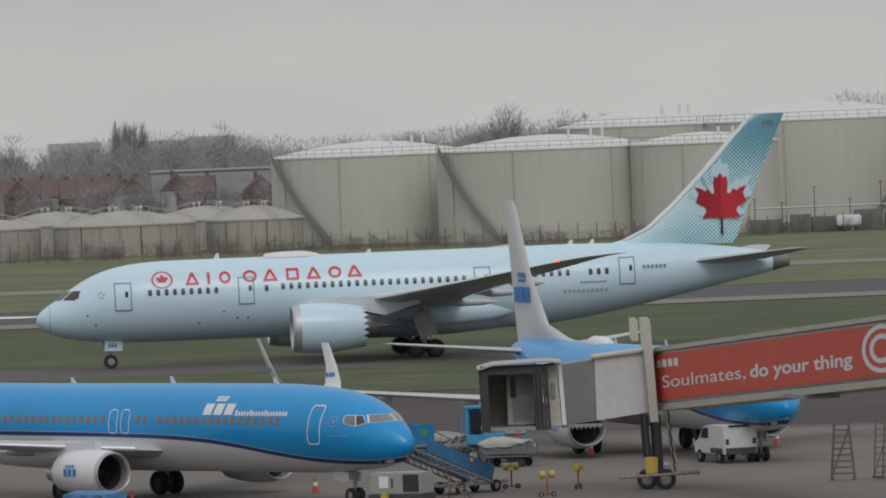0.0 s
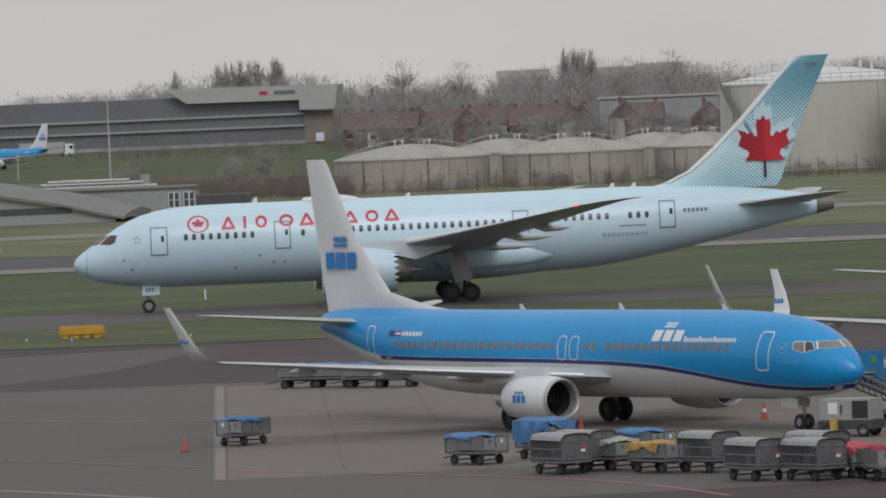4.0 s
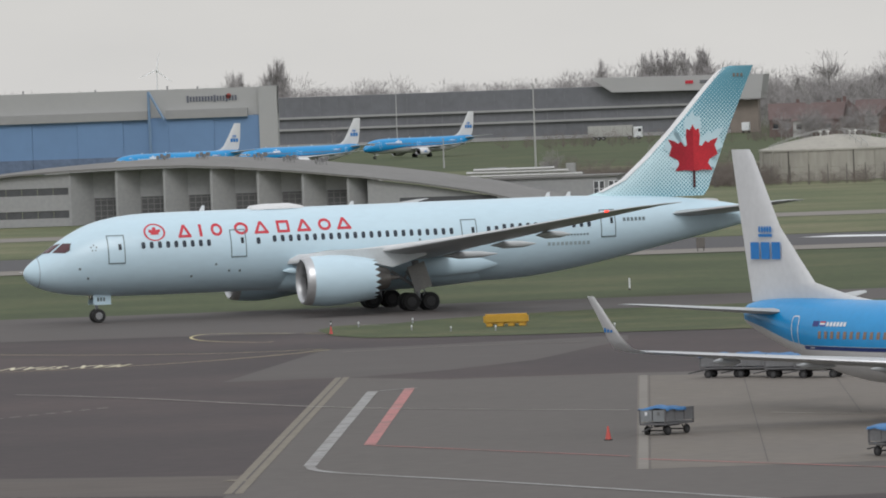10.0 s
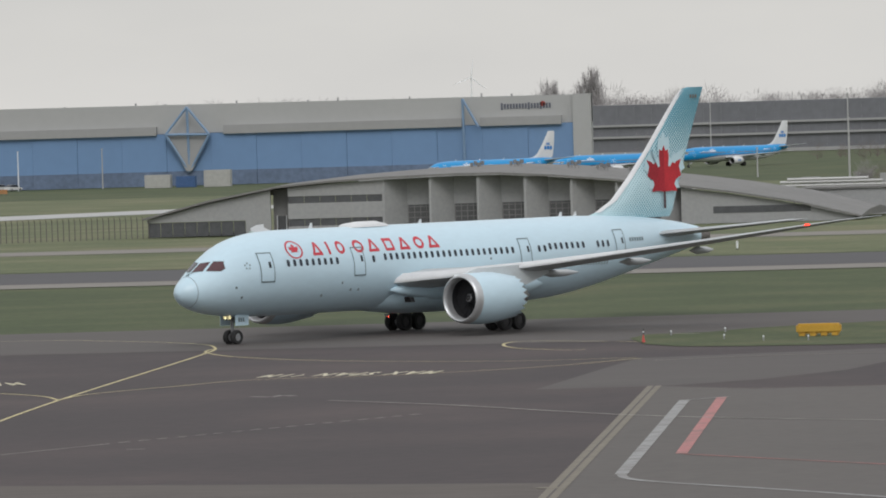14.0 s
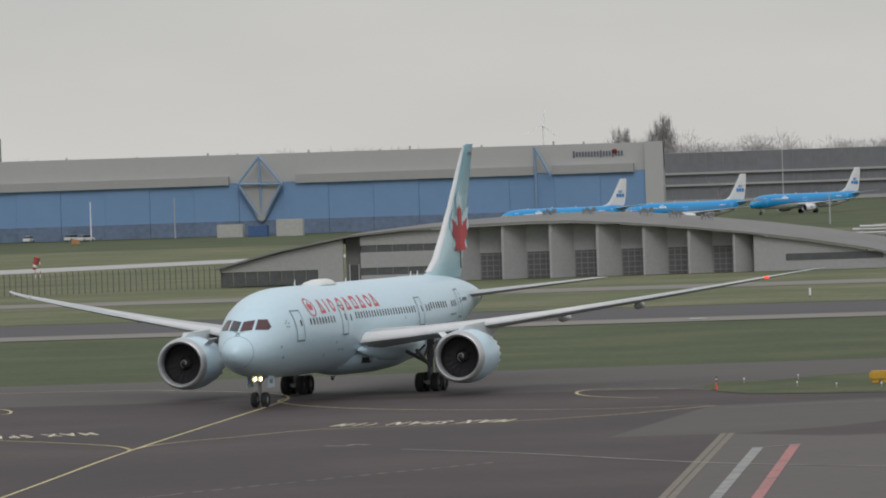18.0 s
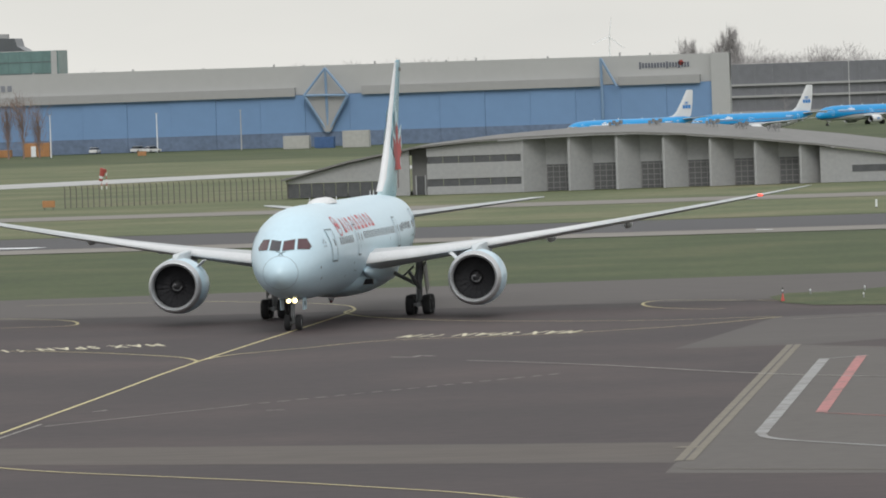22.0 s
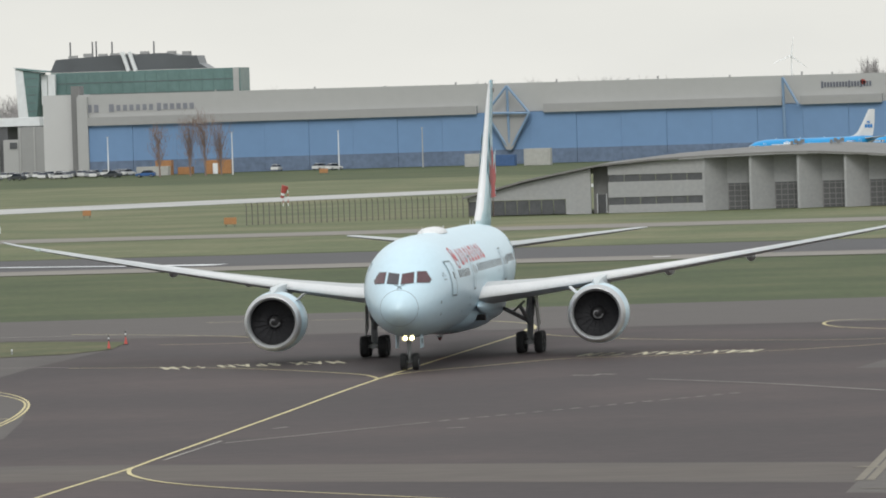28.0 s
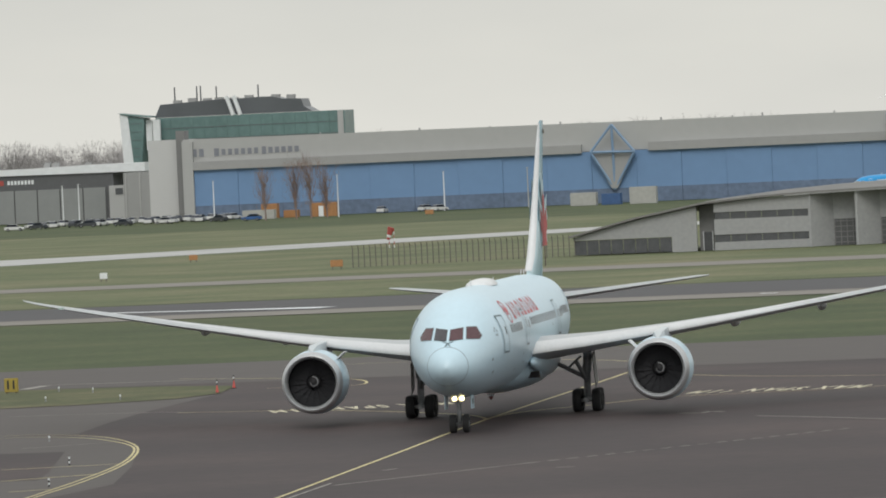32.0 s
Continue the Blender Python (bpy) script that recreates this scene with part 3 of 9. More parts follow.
        lathe(bm, [(0.55, 0.01), (0.4, 0.18), (0.1, 0.34), (-0.2, 0.42)], (0, 0, 0), "x", 20)
        part("spinner", bm, DARK, fan, smooth=60)
        bm = bmesh.new()
        for k in range(12):
            a0, a1 = k * 0.42, (k + 1) * 0.42
            r0, r1 = 0.1 + 0.017 * k, 0.1 + 0.017 * (k + 1)
            x0, x1 = 0.53 - 0.026 * k, 0.53 - 0.026 * (k + 1)
            q = [(x0, r0 * math.cos(a0), r0 * math.sin(a0)), (x1, r1 * math.cos(a1), r1 * math.sin(a1)),
                 (x1 - 0.04, (r1 + 0.06) * math.cos(a1), (r1 + 0.06) * math.sin(a1)), (x0 - 0.04, (r0 + 0.06) * math.cos(a0), (r0 + 0.06) * math.sin(a0))]
            bm.faces.new([bm.verts.new(p) for p in q])
        sw = part("spinner_swirl", bm, mat("swirl_grey", (0.24, 0.24, 0.25), 0.5), fan)
        sw.location = (0.02, 0, 0)
        bm = bmesh.new()
        lathe(bm, [(-3.6, 1.15), (-5.2, 1.02), (-6.4, 0.72), (-6.5, 0.6)], (0, 0, 0), "x", 28)
        lathe(bm, [(-5.4, 0.55), (-7.3, 0.06)], (0, 0, 0), "x", 20, True)
        part("core_exhaust", bm, mat("core_metal", (0.2, 0.19, 0.18), 0.4, 0.8, var=0.2), eng, smooth=50)
        bm = bmesh.new()
        loft(bm, [[(-0.75, -0.16, 1.72), (-0.75, 0.16, 1.72), (-0.75, 0.08, 1.78), (-0.75, -0.08, 1.78)],
                  [(-1.6, -0.36, 1.74), (-1.6, 0.36, 1.74), (-1.6, 0.24, 2.08), (-1.6, -0.24, 2.08)],
                  [(-3.4, -0.22, 1.55), (-3.4, 0.22, 1.55), (-3.4, 0.2, 2.1), (-3.4, -0.2, 2.1)],
                  [(-6.8, -0.2, 0.75), (-6.8, 0.2, 0.75), (-6.8, 0.18, 2.2), (-6.8, -0.18, 2.2)],
                  [(-9.4, -0.05, 1.5), (-9.4, 0.05, 1.5), (-9.4, 0.05, 2.0), (-9.4, -0.05, 2.0)]])
        part("pylon", bm, mat("pylon_grey", (0.52, 0.56, 0.58), 0.4, var=0.08, scale=0.6), eng, smooth=50)
        bm = bmesh.new()
        box(bm, (-2.1, -sg * 1.50, 1.42), (1.5, 0.62, 0.05), rx=sg * -0.76)
        part("nacelle_chine", bm, JETWHITE, eng)
        # main gear
        gear = new("main_gear")
        gear.parent = jet
        gear.location = (-22.82, sg * 4.85, 0)
        bm = bmesh.new()
        rod(bm, (0, 0, 0.75), (0.1, 0, 2.4), 0.17, 0.2, 12)
        rod(bm, (0.1, 0, 2.3), (0.2, sg * 0.1, 3.6), 0.26, 0.26, 12)
        rod(bm, (0.1, 0, 1.9), (0.4, -sg * 2.2, 3.1), 0.13, 0.13, 8)
        rod(bm, (0.2, -sg * 1.1, 2.5), (0.2, -sg * 0.3, 3.2), 0.07, 0.07, 8)
        rod(bm, (0.1, 0, 1.7), (1.9, -sg * 0.4, 2.9), 0.12, 0.12, 8)
        rod(bm, (1.0, -sg * 0.2, 2.3), (0.4, 0, 3.2), 0.07, 0.07, 8)
        rod(bm, (-0.30, 0, 0.80), (-0.50, 0, 1.40), 0.07, 0.05, 6)
        rod(bm, (-0.50, 0, 1.40), (-0.05, 0, 2.00), 0.05, 0.07, 6)
        for h0, h1 in ((0.16, 0.22), (-0.18, -0.12)):
            rod(bm, (0.22, h0, 0.9), (0.34, h1, 3.0), 0.03, 0.03, 5)
        rod(bm, (-0.95, 0, 0.66), (0.95, 0, 0.66), 0.16, 0.16, 10)
        for x in (-0.73, 0.73):
            rod(bm, (x, -0.75, 0.66), (x, 0.75, 0.66), 0.1, 0.1, 8)
        part("strut", bm, GEARMETAL, gear, smooth=40)
        bm = bmesh.new()
        box(bm, (0.0, sg * 0.46, 2.45), (1.35, 0.07, 1.9), rx=sg * 0.05, ry=0.3)
        part("gear_door", bm, mat("soiled_gear_door", (0.34, 0.335, 0.32), 0.6, var=0.2, scale=1.2), gear, "soiled grey gear door")
        for x in (-0.73, 0.73):
            for y in (-0.56, 0.56):
                wheel("main_wheel", gear, (x, y, 0.66), 0.66, 0.5)
    # fin
    bm = bmesh.new()
    FS = [(-36.4, 7.4, 10.3, 0.30), (-38.4, 7.92, 8.7, 0.5), (-40.2, 8.75, 7.2, 0.6), (-42.15, 10.43, 5.95, 0.54), (-44.1, 12.35, 4.76, 0.44), (-46.72, 15.2, 3.42, 0.3), (-47.8, 16.3, 2.85, 0.22), (-48.35, 16.75, 2.5, 0.16), (-49.1, 16.93, 1.85, 0.08)]
    fin(bm, FS)
    part("fin", bm, FINMAT, jet, "teal fin with a dotted fade", 50)
    bm = bmesh.new()
    loft(bm, [[(x + 0.03, 0, z), (x - 0.05, t * 0.2, z), (x - 0.34, t * 0.42, z), (x - 0.34, -t * 0.42, z), (x - 0.05, -t * 0.2, z)] for x, z, c, t in FS[1:8]])
    part("fin_leading_edge", bm, JETWHITE, jet, "pale leading-edge strip", 50)
    # leaf on both sides of the fin: pale halo, a darker and a brighter half, dark stem
    LEAFA = mat("leaf_red", (0.50, 0.022, 0.035), 0.35, var=0.22, scale=0.5)
    LEAFB = mat("leaf_deep_red", (0.34, 0.012, 0.025), 0.35, var=0.30, scale=0.6)
    HALO = mat("leaf_halo_paint", (0.52, 0.69, 0.75), 0.36, var=0.05)
    for sg in (1, -1):
        cx, cz = -45.9, 9.80
        for nm, mt, k, off, ring in (("leaf_halo", HALO, 1.24, 0.30, LEAF), ("fin_leaf", LEAFA, 1.0, 0.32, HALF), ("fin_leaf_half", LEAFB, 1.0, 0.32, [(-u, v) for u, v in HALF])):
            bm = bmesh.new()
            c = bm.verts.new((cx, sg * off, cz))
            lift = 0.0 if nm != "leaf_halo" else 0.10
            v = []
            for u, w in ring:
                z = cz + (w + lift) * 2.87 * k
                for (xa, za, ca, _), (xb, zb, cb, _) in zip(FS, FS[1:]):
                    if za <= z <= zb:
                        f = (z - za) / (zb - za)
                        front, rear = xa + (xb - xa) * f, xa - ca + (xb - cb - xa + ca) * f
                v.append(bm.verts.new((max(rear + 0.05, min(front - 0.42, cx - u * 2.8 * k)), sg * off, z)))
            for j in range(len(v) - (0 if nm == "leaf_halo" else 1)):
                bm.faces.new((c, v[j], v[(j + 1) % len(v)]))
            part(nm, bm, mt, jet)
        bm = bmesh.new()
        prism(bm, ((cx - 0.09, cz - 0.5), (cx + 0.07, cz - 0.5), (cx + 0.10, cz - 1.78), (cx - 0.10, cz - 1.78)), sg * 0.29, sg * 0.33)
        part("leaf_stem", bm, mat("leaf_stem_dark", (0.06, 0.012, 0.015), 0.4), jet)
        for k in range(3):
            bm = bmesh.new()
            box(bm, (5.4 - 54.75 - 0.3 * k, sg * 0.14, 16.25), (0.17, 0.02, 0.26))
            part("fin_number_bar", bm, SHOULDER, jet)
    # nose gear
    ng = new("nose_gear")
    ng.parent = jet
    bm = bmesh.new()
    rod(bm, (0, 0, 0.5), (0.12, 0, 2.3), 0.11, 0.14, 12)
    rod(bm, (0, -0.35, 0.5), (0, 0.35, 0.5), 0.09, 0.09, 8)
    rod(bm, (0.1, 0, 1.4), (-1.2, 0, 2.3), 0.08, 0.08, 8)
    part("strut", bm, GEARMETAL, ng, smooth=40)
    for y in (-0.36, 0.36):
        wheel("nose_wheel", ng, (0, y, 0.5), 0.5, 0.36)
    for sg in (1, -1):
        bm = bmesh.new()
        box(bm, (-0.2, sg * 0.72, 1.68), (1.3, 0.05, 0.75))
        d = part("gear_door", bm, ICE, ng)
        bm = bmesh.new()
        for k in range(3):
            box(bm, (0.1 - 0.22 * k, sg * 0.75, 1.7), (0.15, 0.02, 0.28))
        part("number_bar", bm, LINEDARK, d)
    for y in (-0.2, 0.2):
        bm = bmesh.new()
        lathe(bm, [(0.34, 0.185), (0.0, 0.18), (-0.12, 0.16), (-0.2, 0.05), (-0.17, 0.03), (0.0, 0.155), (0.33, 0.17)], (0.20, y, 1.88), "x", 16)
        lamp = part("taxi_light", bm, GEARMETAL, ng, "lit taxi light")
        bm = bmesh.new()
        lathe(bm, [(0.02, 0.115), (0.06, 0.03)], (0.20, y, 1.88), "x", 14, True)
        part("lens", bm, mat("lamp_glow", (1.0, 0.82, 0.42), 0.3, emit=7.0), lamp)
    # belly beacon: a turning drum, lit on one side
    bm = bmesh.new()
    lathe(bm, [(-0.02, 0.2), (0.1, 0.19)], (-15.7, 0, 1.36), "z", 16, True)
    part("beacon_base", bm, GEARMETAL, jet)
    bm = bmesh.new()
    lathe(bm, [(-0.2, 0.02), (-0.15, 0.1), (0.0, 0.12)], (0, 0, 0), "z", 24, True)
    for f in bm.faces:
        if f.calc_center_median().dot(Vector((math.cos(0.6), math.sin(0.6), 0))) > 0.0:
            f.material_index = 1
    bc = part("belly_beacon", bm, [mat("beacon_shell", (0.10, 0.02, 0.02), 0.4), mat("beacon_red", (1.0, 0.10, 0.05), 0.3, emit=6.0)], jet, "red rotating beacon under the belly")
    bc.location = (-15.7, 0, 1.34)
    return jet


def fin_material():
    m = mat("teal_fin_paint", (0.105, 0.30, 0.385), 0.34, var=0.05, scale=0.3, coat=0.2)
    t = m.node_tree
    b = t.nodes["Principled BSDF"]
    src = b.inputs["Base Color"].links[0].from_socket
    tc = t.nodes.new("ShaderNodeTexCoord")
    sep = t.nodes.new("ShaderNodeSeparateXYZ")
    t.links.new(tc.outputs["Object"], sep.inputs[0])

    def mth(op, a, b_=None):
        n = t.nodes.new("ShaderNodeMath")
        n.operation = op
        for i, v in enumerate((a, b_)):
            if v is None:
                continue
            if isinstance(v, (int, float)):
                n.inputs[i].default_value = v
            else:
                t.links.new(v, n.inputs[i])
        return n.outputs[0]
    # cells on a slanted grid, dots that shrink to the middle of the fin
    u = mth("MULTIPLY", mth("ADD", sep.outputs["X"], sep.outputs["Z"]), 3.4)
    v = mth("MULTIPLY", mth("SUBTRACT", sep.outputs["Z"], sep.outputs["X"]), 3.4)
    du = mth("SUBTRACT", mth("FRACT", u), 0.5)
    dv = mth("SUBTRACT", mth("FRACT", v), 0.5)
    r = mth("SQRT", mth("ADD", mth("MULTIPLY", du, du), mth("MULTIPLY", dv, dv)))
    far = mth("ABSOLUTE", mth("SUBTRACT", sep.outputs["Z"], 10.2))
    rad = mth("ADD", mth("MULTIPLY", far, 0.075), 0.20)
    fade = t.nodes.new("ShaderNodeMapRange")
    fade.inputs["From Min"].default_value, fade.inputs["From Max"].default_value = -37.5, -43.0
    t.links.new(sep.outputs["X"], fade.inputs["Value"])
    dot = mth("LESS_THAN", r, mth("MULTIPLY", rad, fade.outputs[0]))
    mix = t.nodes.new("ShaderNodeMixRGB")
    mix.inputs[1].default_value = (0.56, 0.75, 0.80, 1)
    t.links.new(dot, mix.inputs[0])
    t.links.new(src, mix.inputs[2])
    t.links.new(mix.outputs[0], b.inputs["Base Color"])
    return m


FINMAT = fin_material()


# ---------------------------------------------------------------- narrow-body jets
def narrowbody(m, label, small=False, k=1.0):
    """A blue-topped airliner. small: the rear of the regional kind, without winglets."""
    jet = thing("regional_jet" if small else "narrow_body_airliner", m, label, "airliner", "regional jets by the hangar" if small else "airliners at the gates")
    H = Hull([(0, 2.62, 0.02, 0.02), (0.1, 2.63, 0.25, 0.27), (0.4, 2.67, 0.54, 0.56), (1.0, 2.77, 0.93, 0.95), (2.0, 2.98, 1.37, 1.38), (3.2, 3.16, 1.67, 1.67), (4.8, 3.24, 1.84, 1.87), (6.5, 3.30, 1.88, 1.96), (8.5, 3.33, 1.88, 2.0),
              (26.6, 3.33, 1.88, 2.0), (30.6, 3.45, 1.84, 1.9), (33.6, 3.78, 1.6, 1.62), (36.6, 4.2, 1.18, 1.2), (38.9, 4.5, 0.72, 0.8), (39.95, 4.6, 0.42, 0.52)], 4.0)
    st = [0, 0.05, 0.1, 0.2, 0.4, 0.7, 1.0, 1.5, 2.0, 2.6, 3.2, 4, 4.8, 5.6, 6.5] + [8 + 2 * i for i in range(12)] + [32.1, 33.6, 35.1, 36.6, 37.8, 38.9, 39.5, 39.95]
    seg = 48
    # the cheat line dips towards the nose
    def line(s):
        tab = ((0, 2.3), (0.4, 2.12), (1.35, 2.0), (2.95, 2.0), (4.5, 2.08), (6.0, 2.21), (7.8, 2.42), (8.6, 2.54), (11.15, 2.87), (13.3, 3.02), (15.3, 3.10), (19.7, 3.17), (27.8, 3.2), (33.7, 3.24), (35.5, 3.47), (37.5, 4.0), (40.7, 4.5))
        for (a, u), (b, v) in zip(tab, tab[1:]):
            if s <= b:
                return u + (v - u) * (s - a) / (b - a)
    upper, lower, stripe = bmesh.new(), bmesh.new(), bmesh.new()
    def cut(s, z):
        zc, w, h = interp(H.rows, s)
        return math.acos(max(-1, min(1, (z - zc) / h)))
    def arcs(s, a0, a1, n, grow=0.0):
        zc, w, h = interp(H.rows, s)
        return [(4.0 - s, (w + grow) * math.sin(a0 + (a1 - a0) * j / n), zc + (h + grow) * math.cos(a0 + (a1 - a0) * j / n)) for j in range(n + 1)]
    for bmx, fa in ((upper, lambda s: (-cut(s, line(s)), cut(s, line(s)))), (lower, lambda s: (cut(s, line(s)), math.tau - cut(s, line(s))))):
        rows = [[bmx.verts.new(p) for p in arcs(s, *fa(s), 22)] for s in st[2:]]
        for i in range(len(rows) - 1):
            for j in range(22):
                bmx.faces.new((rows[i][j], rows[i][j + 1], rows[i + 1][j + 1], rows[i + 1][j]))
    loft(upper, [H.ring(s, seg) for s in (0.0, 0.05, 0.1)], True, False)
    loft(upper, [H.ring(s, 20) for s in (39.9, 39.95)])
    # closed disc, dark in place of the shaded exhaust opening
    bm = bmesh.new()
    lathe(bm, [(-35.93, 0.26), (-36.02, 0.2), (-35.96, 0.01)], (0, 0, 4.6), "x", 14, True)
    part("auxiliary_exhaust", bm, DARK, jet)
    part("upper_fuselage", upper, BLUE, jet, "glossy mid-blue upper fuselage", 60)
    part("lower_fuselage", lower, BELLYGREY, jet, "light grey lower fuselage", 60)
    for sg in (1, -1):
        rows = []
        for s in st[4:-6]:
            z = line(s)
            rows.append((stripe.verts.new(H.side(s, z - 0.02, sg, 0.01)), stripe.verts.new(H.side(s, z - 0.2, sg, 0.01))))
        for i in range(len(rows) - 1):
            stripe.faces.new((rows[i][0], rows[i][1], rows[i + 1][1], rows[i + 1][0]))
    part("cheat_line", stripe, NAVY, jet)
    for sg in (-1, 1):
        # PANE's pale tone is the sky's reflection painted into the glass
        PANE = mat("pale_cockpit_glass", (0.20, 0.21, 0.20), 0.1, var=0.25, scale=1.5)
        PANEB = mat("narrow_cockpit_glass", (0.06, 0.065, 0.07), 0.1, var=0.2)
        for quad, mt in ((((2.85, 3.89), (2.76, 3.98), (2.38, 3.97), (2.19, 3.54), (2.32, 3.53), (2.78, 3.66)), PANE), (((2.32, 3.97), (2.03, 3.95), (1.77, 3.64), (2.14, 3.54)), PANEB)):
            for nm, g, off in (("window_surround", 1.14, 0.012), ("cockpit_pane", 1.0, 0.02)):
                bm = bmesh.new()
                pts = []
                cs, cz = sum(p[0] for p in quad) / len(quad), sum(p[1] for p in quad) / len(quad)
                for q in range(len(quad)):
                    a, b = quad[q], quad[(q + 1) % len(quad)]
                    pts += [(cs + (a[0] + (b[0] - a[0]) * j / 3 - cs) * g, cz + (a[1] + (b[1] - a[1]) * j / 3 - cz) * g) for j in range(3)]
                H.poly(bm, pts, sg, off)
                part(nm, bm, mt if nm == "cockpit_pane" else PALEMARK, jet)
        for nm, g, off in (("window_surround", 1.12, 0.012), ("cockpit_pane", 1.0, 0.022)):
            bm = bmesh.new()
            rows = []
            for u in range(7):
                a, b = (0.07 + (0.98 - 0.07) * u / 6, 3.70 - 0.04 * u / 6), (0.06 + (0.84 - 0.06) * u / 6, 3.98 + 0.0 * u)
                row = []
                for v in range(4):
                    y, z = a[0] + (b[0] - a[0]) * v / 3, a[1] + (b[1] - a[1]) * v / 3
                    row.append(bm.verts.new(H.front(sg * (0.5 + (y - 0.5) * g), 3.83 + (z - 3.83) * g, off)))
                rows.append(row)
            for i in range(6):
                for j in range(3):
                    bm.faces.new((rows[i][j], rows[i + 1][j], rows[i + 1][j + 1], rows[i][j + 1]))
            part(nm, bm, PANE if nm == "cockpit_pane" else PALEMARK, jet)
        # emblem by the door
        bm = bmesh.new()
        n = 16
        a_ = [bm.verts.new(H.side(3.40 + 0.28 * math.cos(j * math.tau / n), 3.72 + 0.24 * math.sin(j * math.tau / n), sg, 0.014)) for j in range(n)]
        b_ = [bm.verts.new(H.side(3.40 + 0.23 * math.cos(j * math.tau / n), 3.72 + 0.195 * math.sin(j * math.tau / n), sg, 0.014)) for j in range(n)]
        for j in range(n):
            bm.faces.new((a_[j], a_[(j + 1) % n], b_[(j + 1) % n], b_[j]))
        H.patch(bm, 3.29, 3.51, 3.66, 3.8, sg, 0.014, 1, 1)
        part("nose_emblem", bm, FAINT, jet)
        for q in range(6):
            bm = bmesh.new()
            H.patch(bm, 2.56 + q * 0.19, 2.70 + q * 0.19, 3.06, 3.12, sg, 0.014, 1, 1)
            part("name_bar", bm, FAINT, jet)
        for s0, s1, z0, z1 in ((4.20, 4.97, 2.74, 4.42), (34.05, 34.65, 2.9, 4.6)):
            bm = bmesh.new()
            H.band(bm, H.rounded(s0, s1, z0, z1, 0.16, -0.10 if s0 < 10 else 0.0), 0.055, sg, 0.016, True)
            part("cabin_door", bm, PALEMARK, jet, "white-outlined blue cabin door")
        for s0 in (17.80, 18.70):
            bm = bmesh.new()
            H.band(bm, H.rounded(s0, s0 + 0.6, 3.13, 4.2, 0.2), 0.045, sg, 0.016, True)
            part("overwing_exit", bm, PALEMARK, jet)
        base = None
        for q in range(50):
            s = 6.97 + q * 0.531
            if s > 32.4 or 15.8 < s < 16.3 or 17.4 < s < 19.4:
                continue
            if base is None or s > 26.4 or s < 8.5:
                bm = bmesh.new()
                H.patch(bm, s, s + 0.26, 3.58, 3.92, sg, 0.013, 1, 2)
                o_ = part("cabin_window", bm, ORANGEWIN, jet)
                base = (o_, s) if 8.5 <= s < 26.4 and base is None else base
            else:
                again(base[0], pose(-(s - base[1]), 0, 0), jet)
        # title: crest dots, three blocks and a fine bar line
        s_ = 10.35
        for q in range(3):
            bm = bmesh.new()
            a = s_ + (q * 0.76)
            H.patch(bm, a, a + 0.6, 4.0, 4.49, sg, 0.014, 1, 3, -0.1)
            part("title_block", bm, PALEMARK, jet)
        bm = bmesh.new()
        H.patch(bm, 11.05, 11.85, 4.6, 4.68, sg, 0.014, 2, 1)
        for q in range(4):
            H.patch(bm, 11.03 + q * 0.21, 11.18 + q * 0.21, 4.7, 4.82, sg, 0.014, 1, 1)
        part("crest_mark", bm, PALEMARK, jet)
        for q in range(18):
            bm = bmesh.new()
            a = 6.45 + q * 0.208
            H.patch(bm, a, a + 0.14, 3.97, 4.15 + (0.07 if q in (7, 12, 17) else 0), sg, 0.014, 1, 1)
            part("title_bar", bm, PALEMARK, jet)
        for q in range(6):
            bm = bmesh.new()
            a = 30.0 + q * 0.28
            H.patch(bm, a, a + 0.2, 4.16, 4.36, sg, 0.014, 1, 1)
            part("registration_bar", bm, PALEMARK, jet)
        bm = bmesh.new()
        H.patch(bm, 32.25, 32.75, 4.14, 4.4, sg, 0.014, 1, 1)
        part("blue_flag", bm, LINEDARK if small else mat("flag_navy", (0.03, 0.04, 0.2), 0.5), jet)
        for q, fm in enumerate((mat("flag_blue", (0.05, 0.08, 0.35), 0.5), PALEMARK, mat("flag_red", (0.45, 0.05, 0.06), 0.5))):
            bm = bmesh.new()
            H.patch(bm, 31.7, 32.15, 4.15 + q * 0.08, 4.23 + q * 0.08, sg, 0.014, 1, 1)
            part("flag_stripe", bm, fm, jet)
        # wing with a blended winglet
        def wz(y):
            return 2.35 + 0.095 * (y - 1.8)
        secs = [(2.4 - le, sg * y, wz(y), ch, th) for y, le, ch, th in ((1.2, 13.6, 8.6, 1.0), (2.0, 14.4, 7.6, 0.95), (5.8, 17.6, 4.6, 0.55), (10.5, 20.2, 3.3, 0.36), (15.2, 22.8, 2.1, 0.24), (16.6, 23.6, 1.75, 0.18))]
        bm = bmesh.new()
        wing(bm, secs)
        part("wing", bm, WINGGREY, jet, smooth=50)
        bm = bmesh.new()
        wing(bm, [(2.4 - le, sg * y, wz(y) + 0.02, 0.42, 0.1 + 0.2 * (1 - y / 17)) for y, le in ((2.6, 14.85), (5.8, 17.57), (10.5, 20.17), (16.5, 23.5))])
        part("slat", bm, mat("slat_metal", (0.55, 0.56, 0.58), 0.35, 0.5, var=0.06), jet, smooth=50)
        if not small:
            bm = bmesh.new()
            rings = []
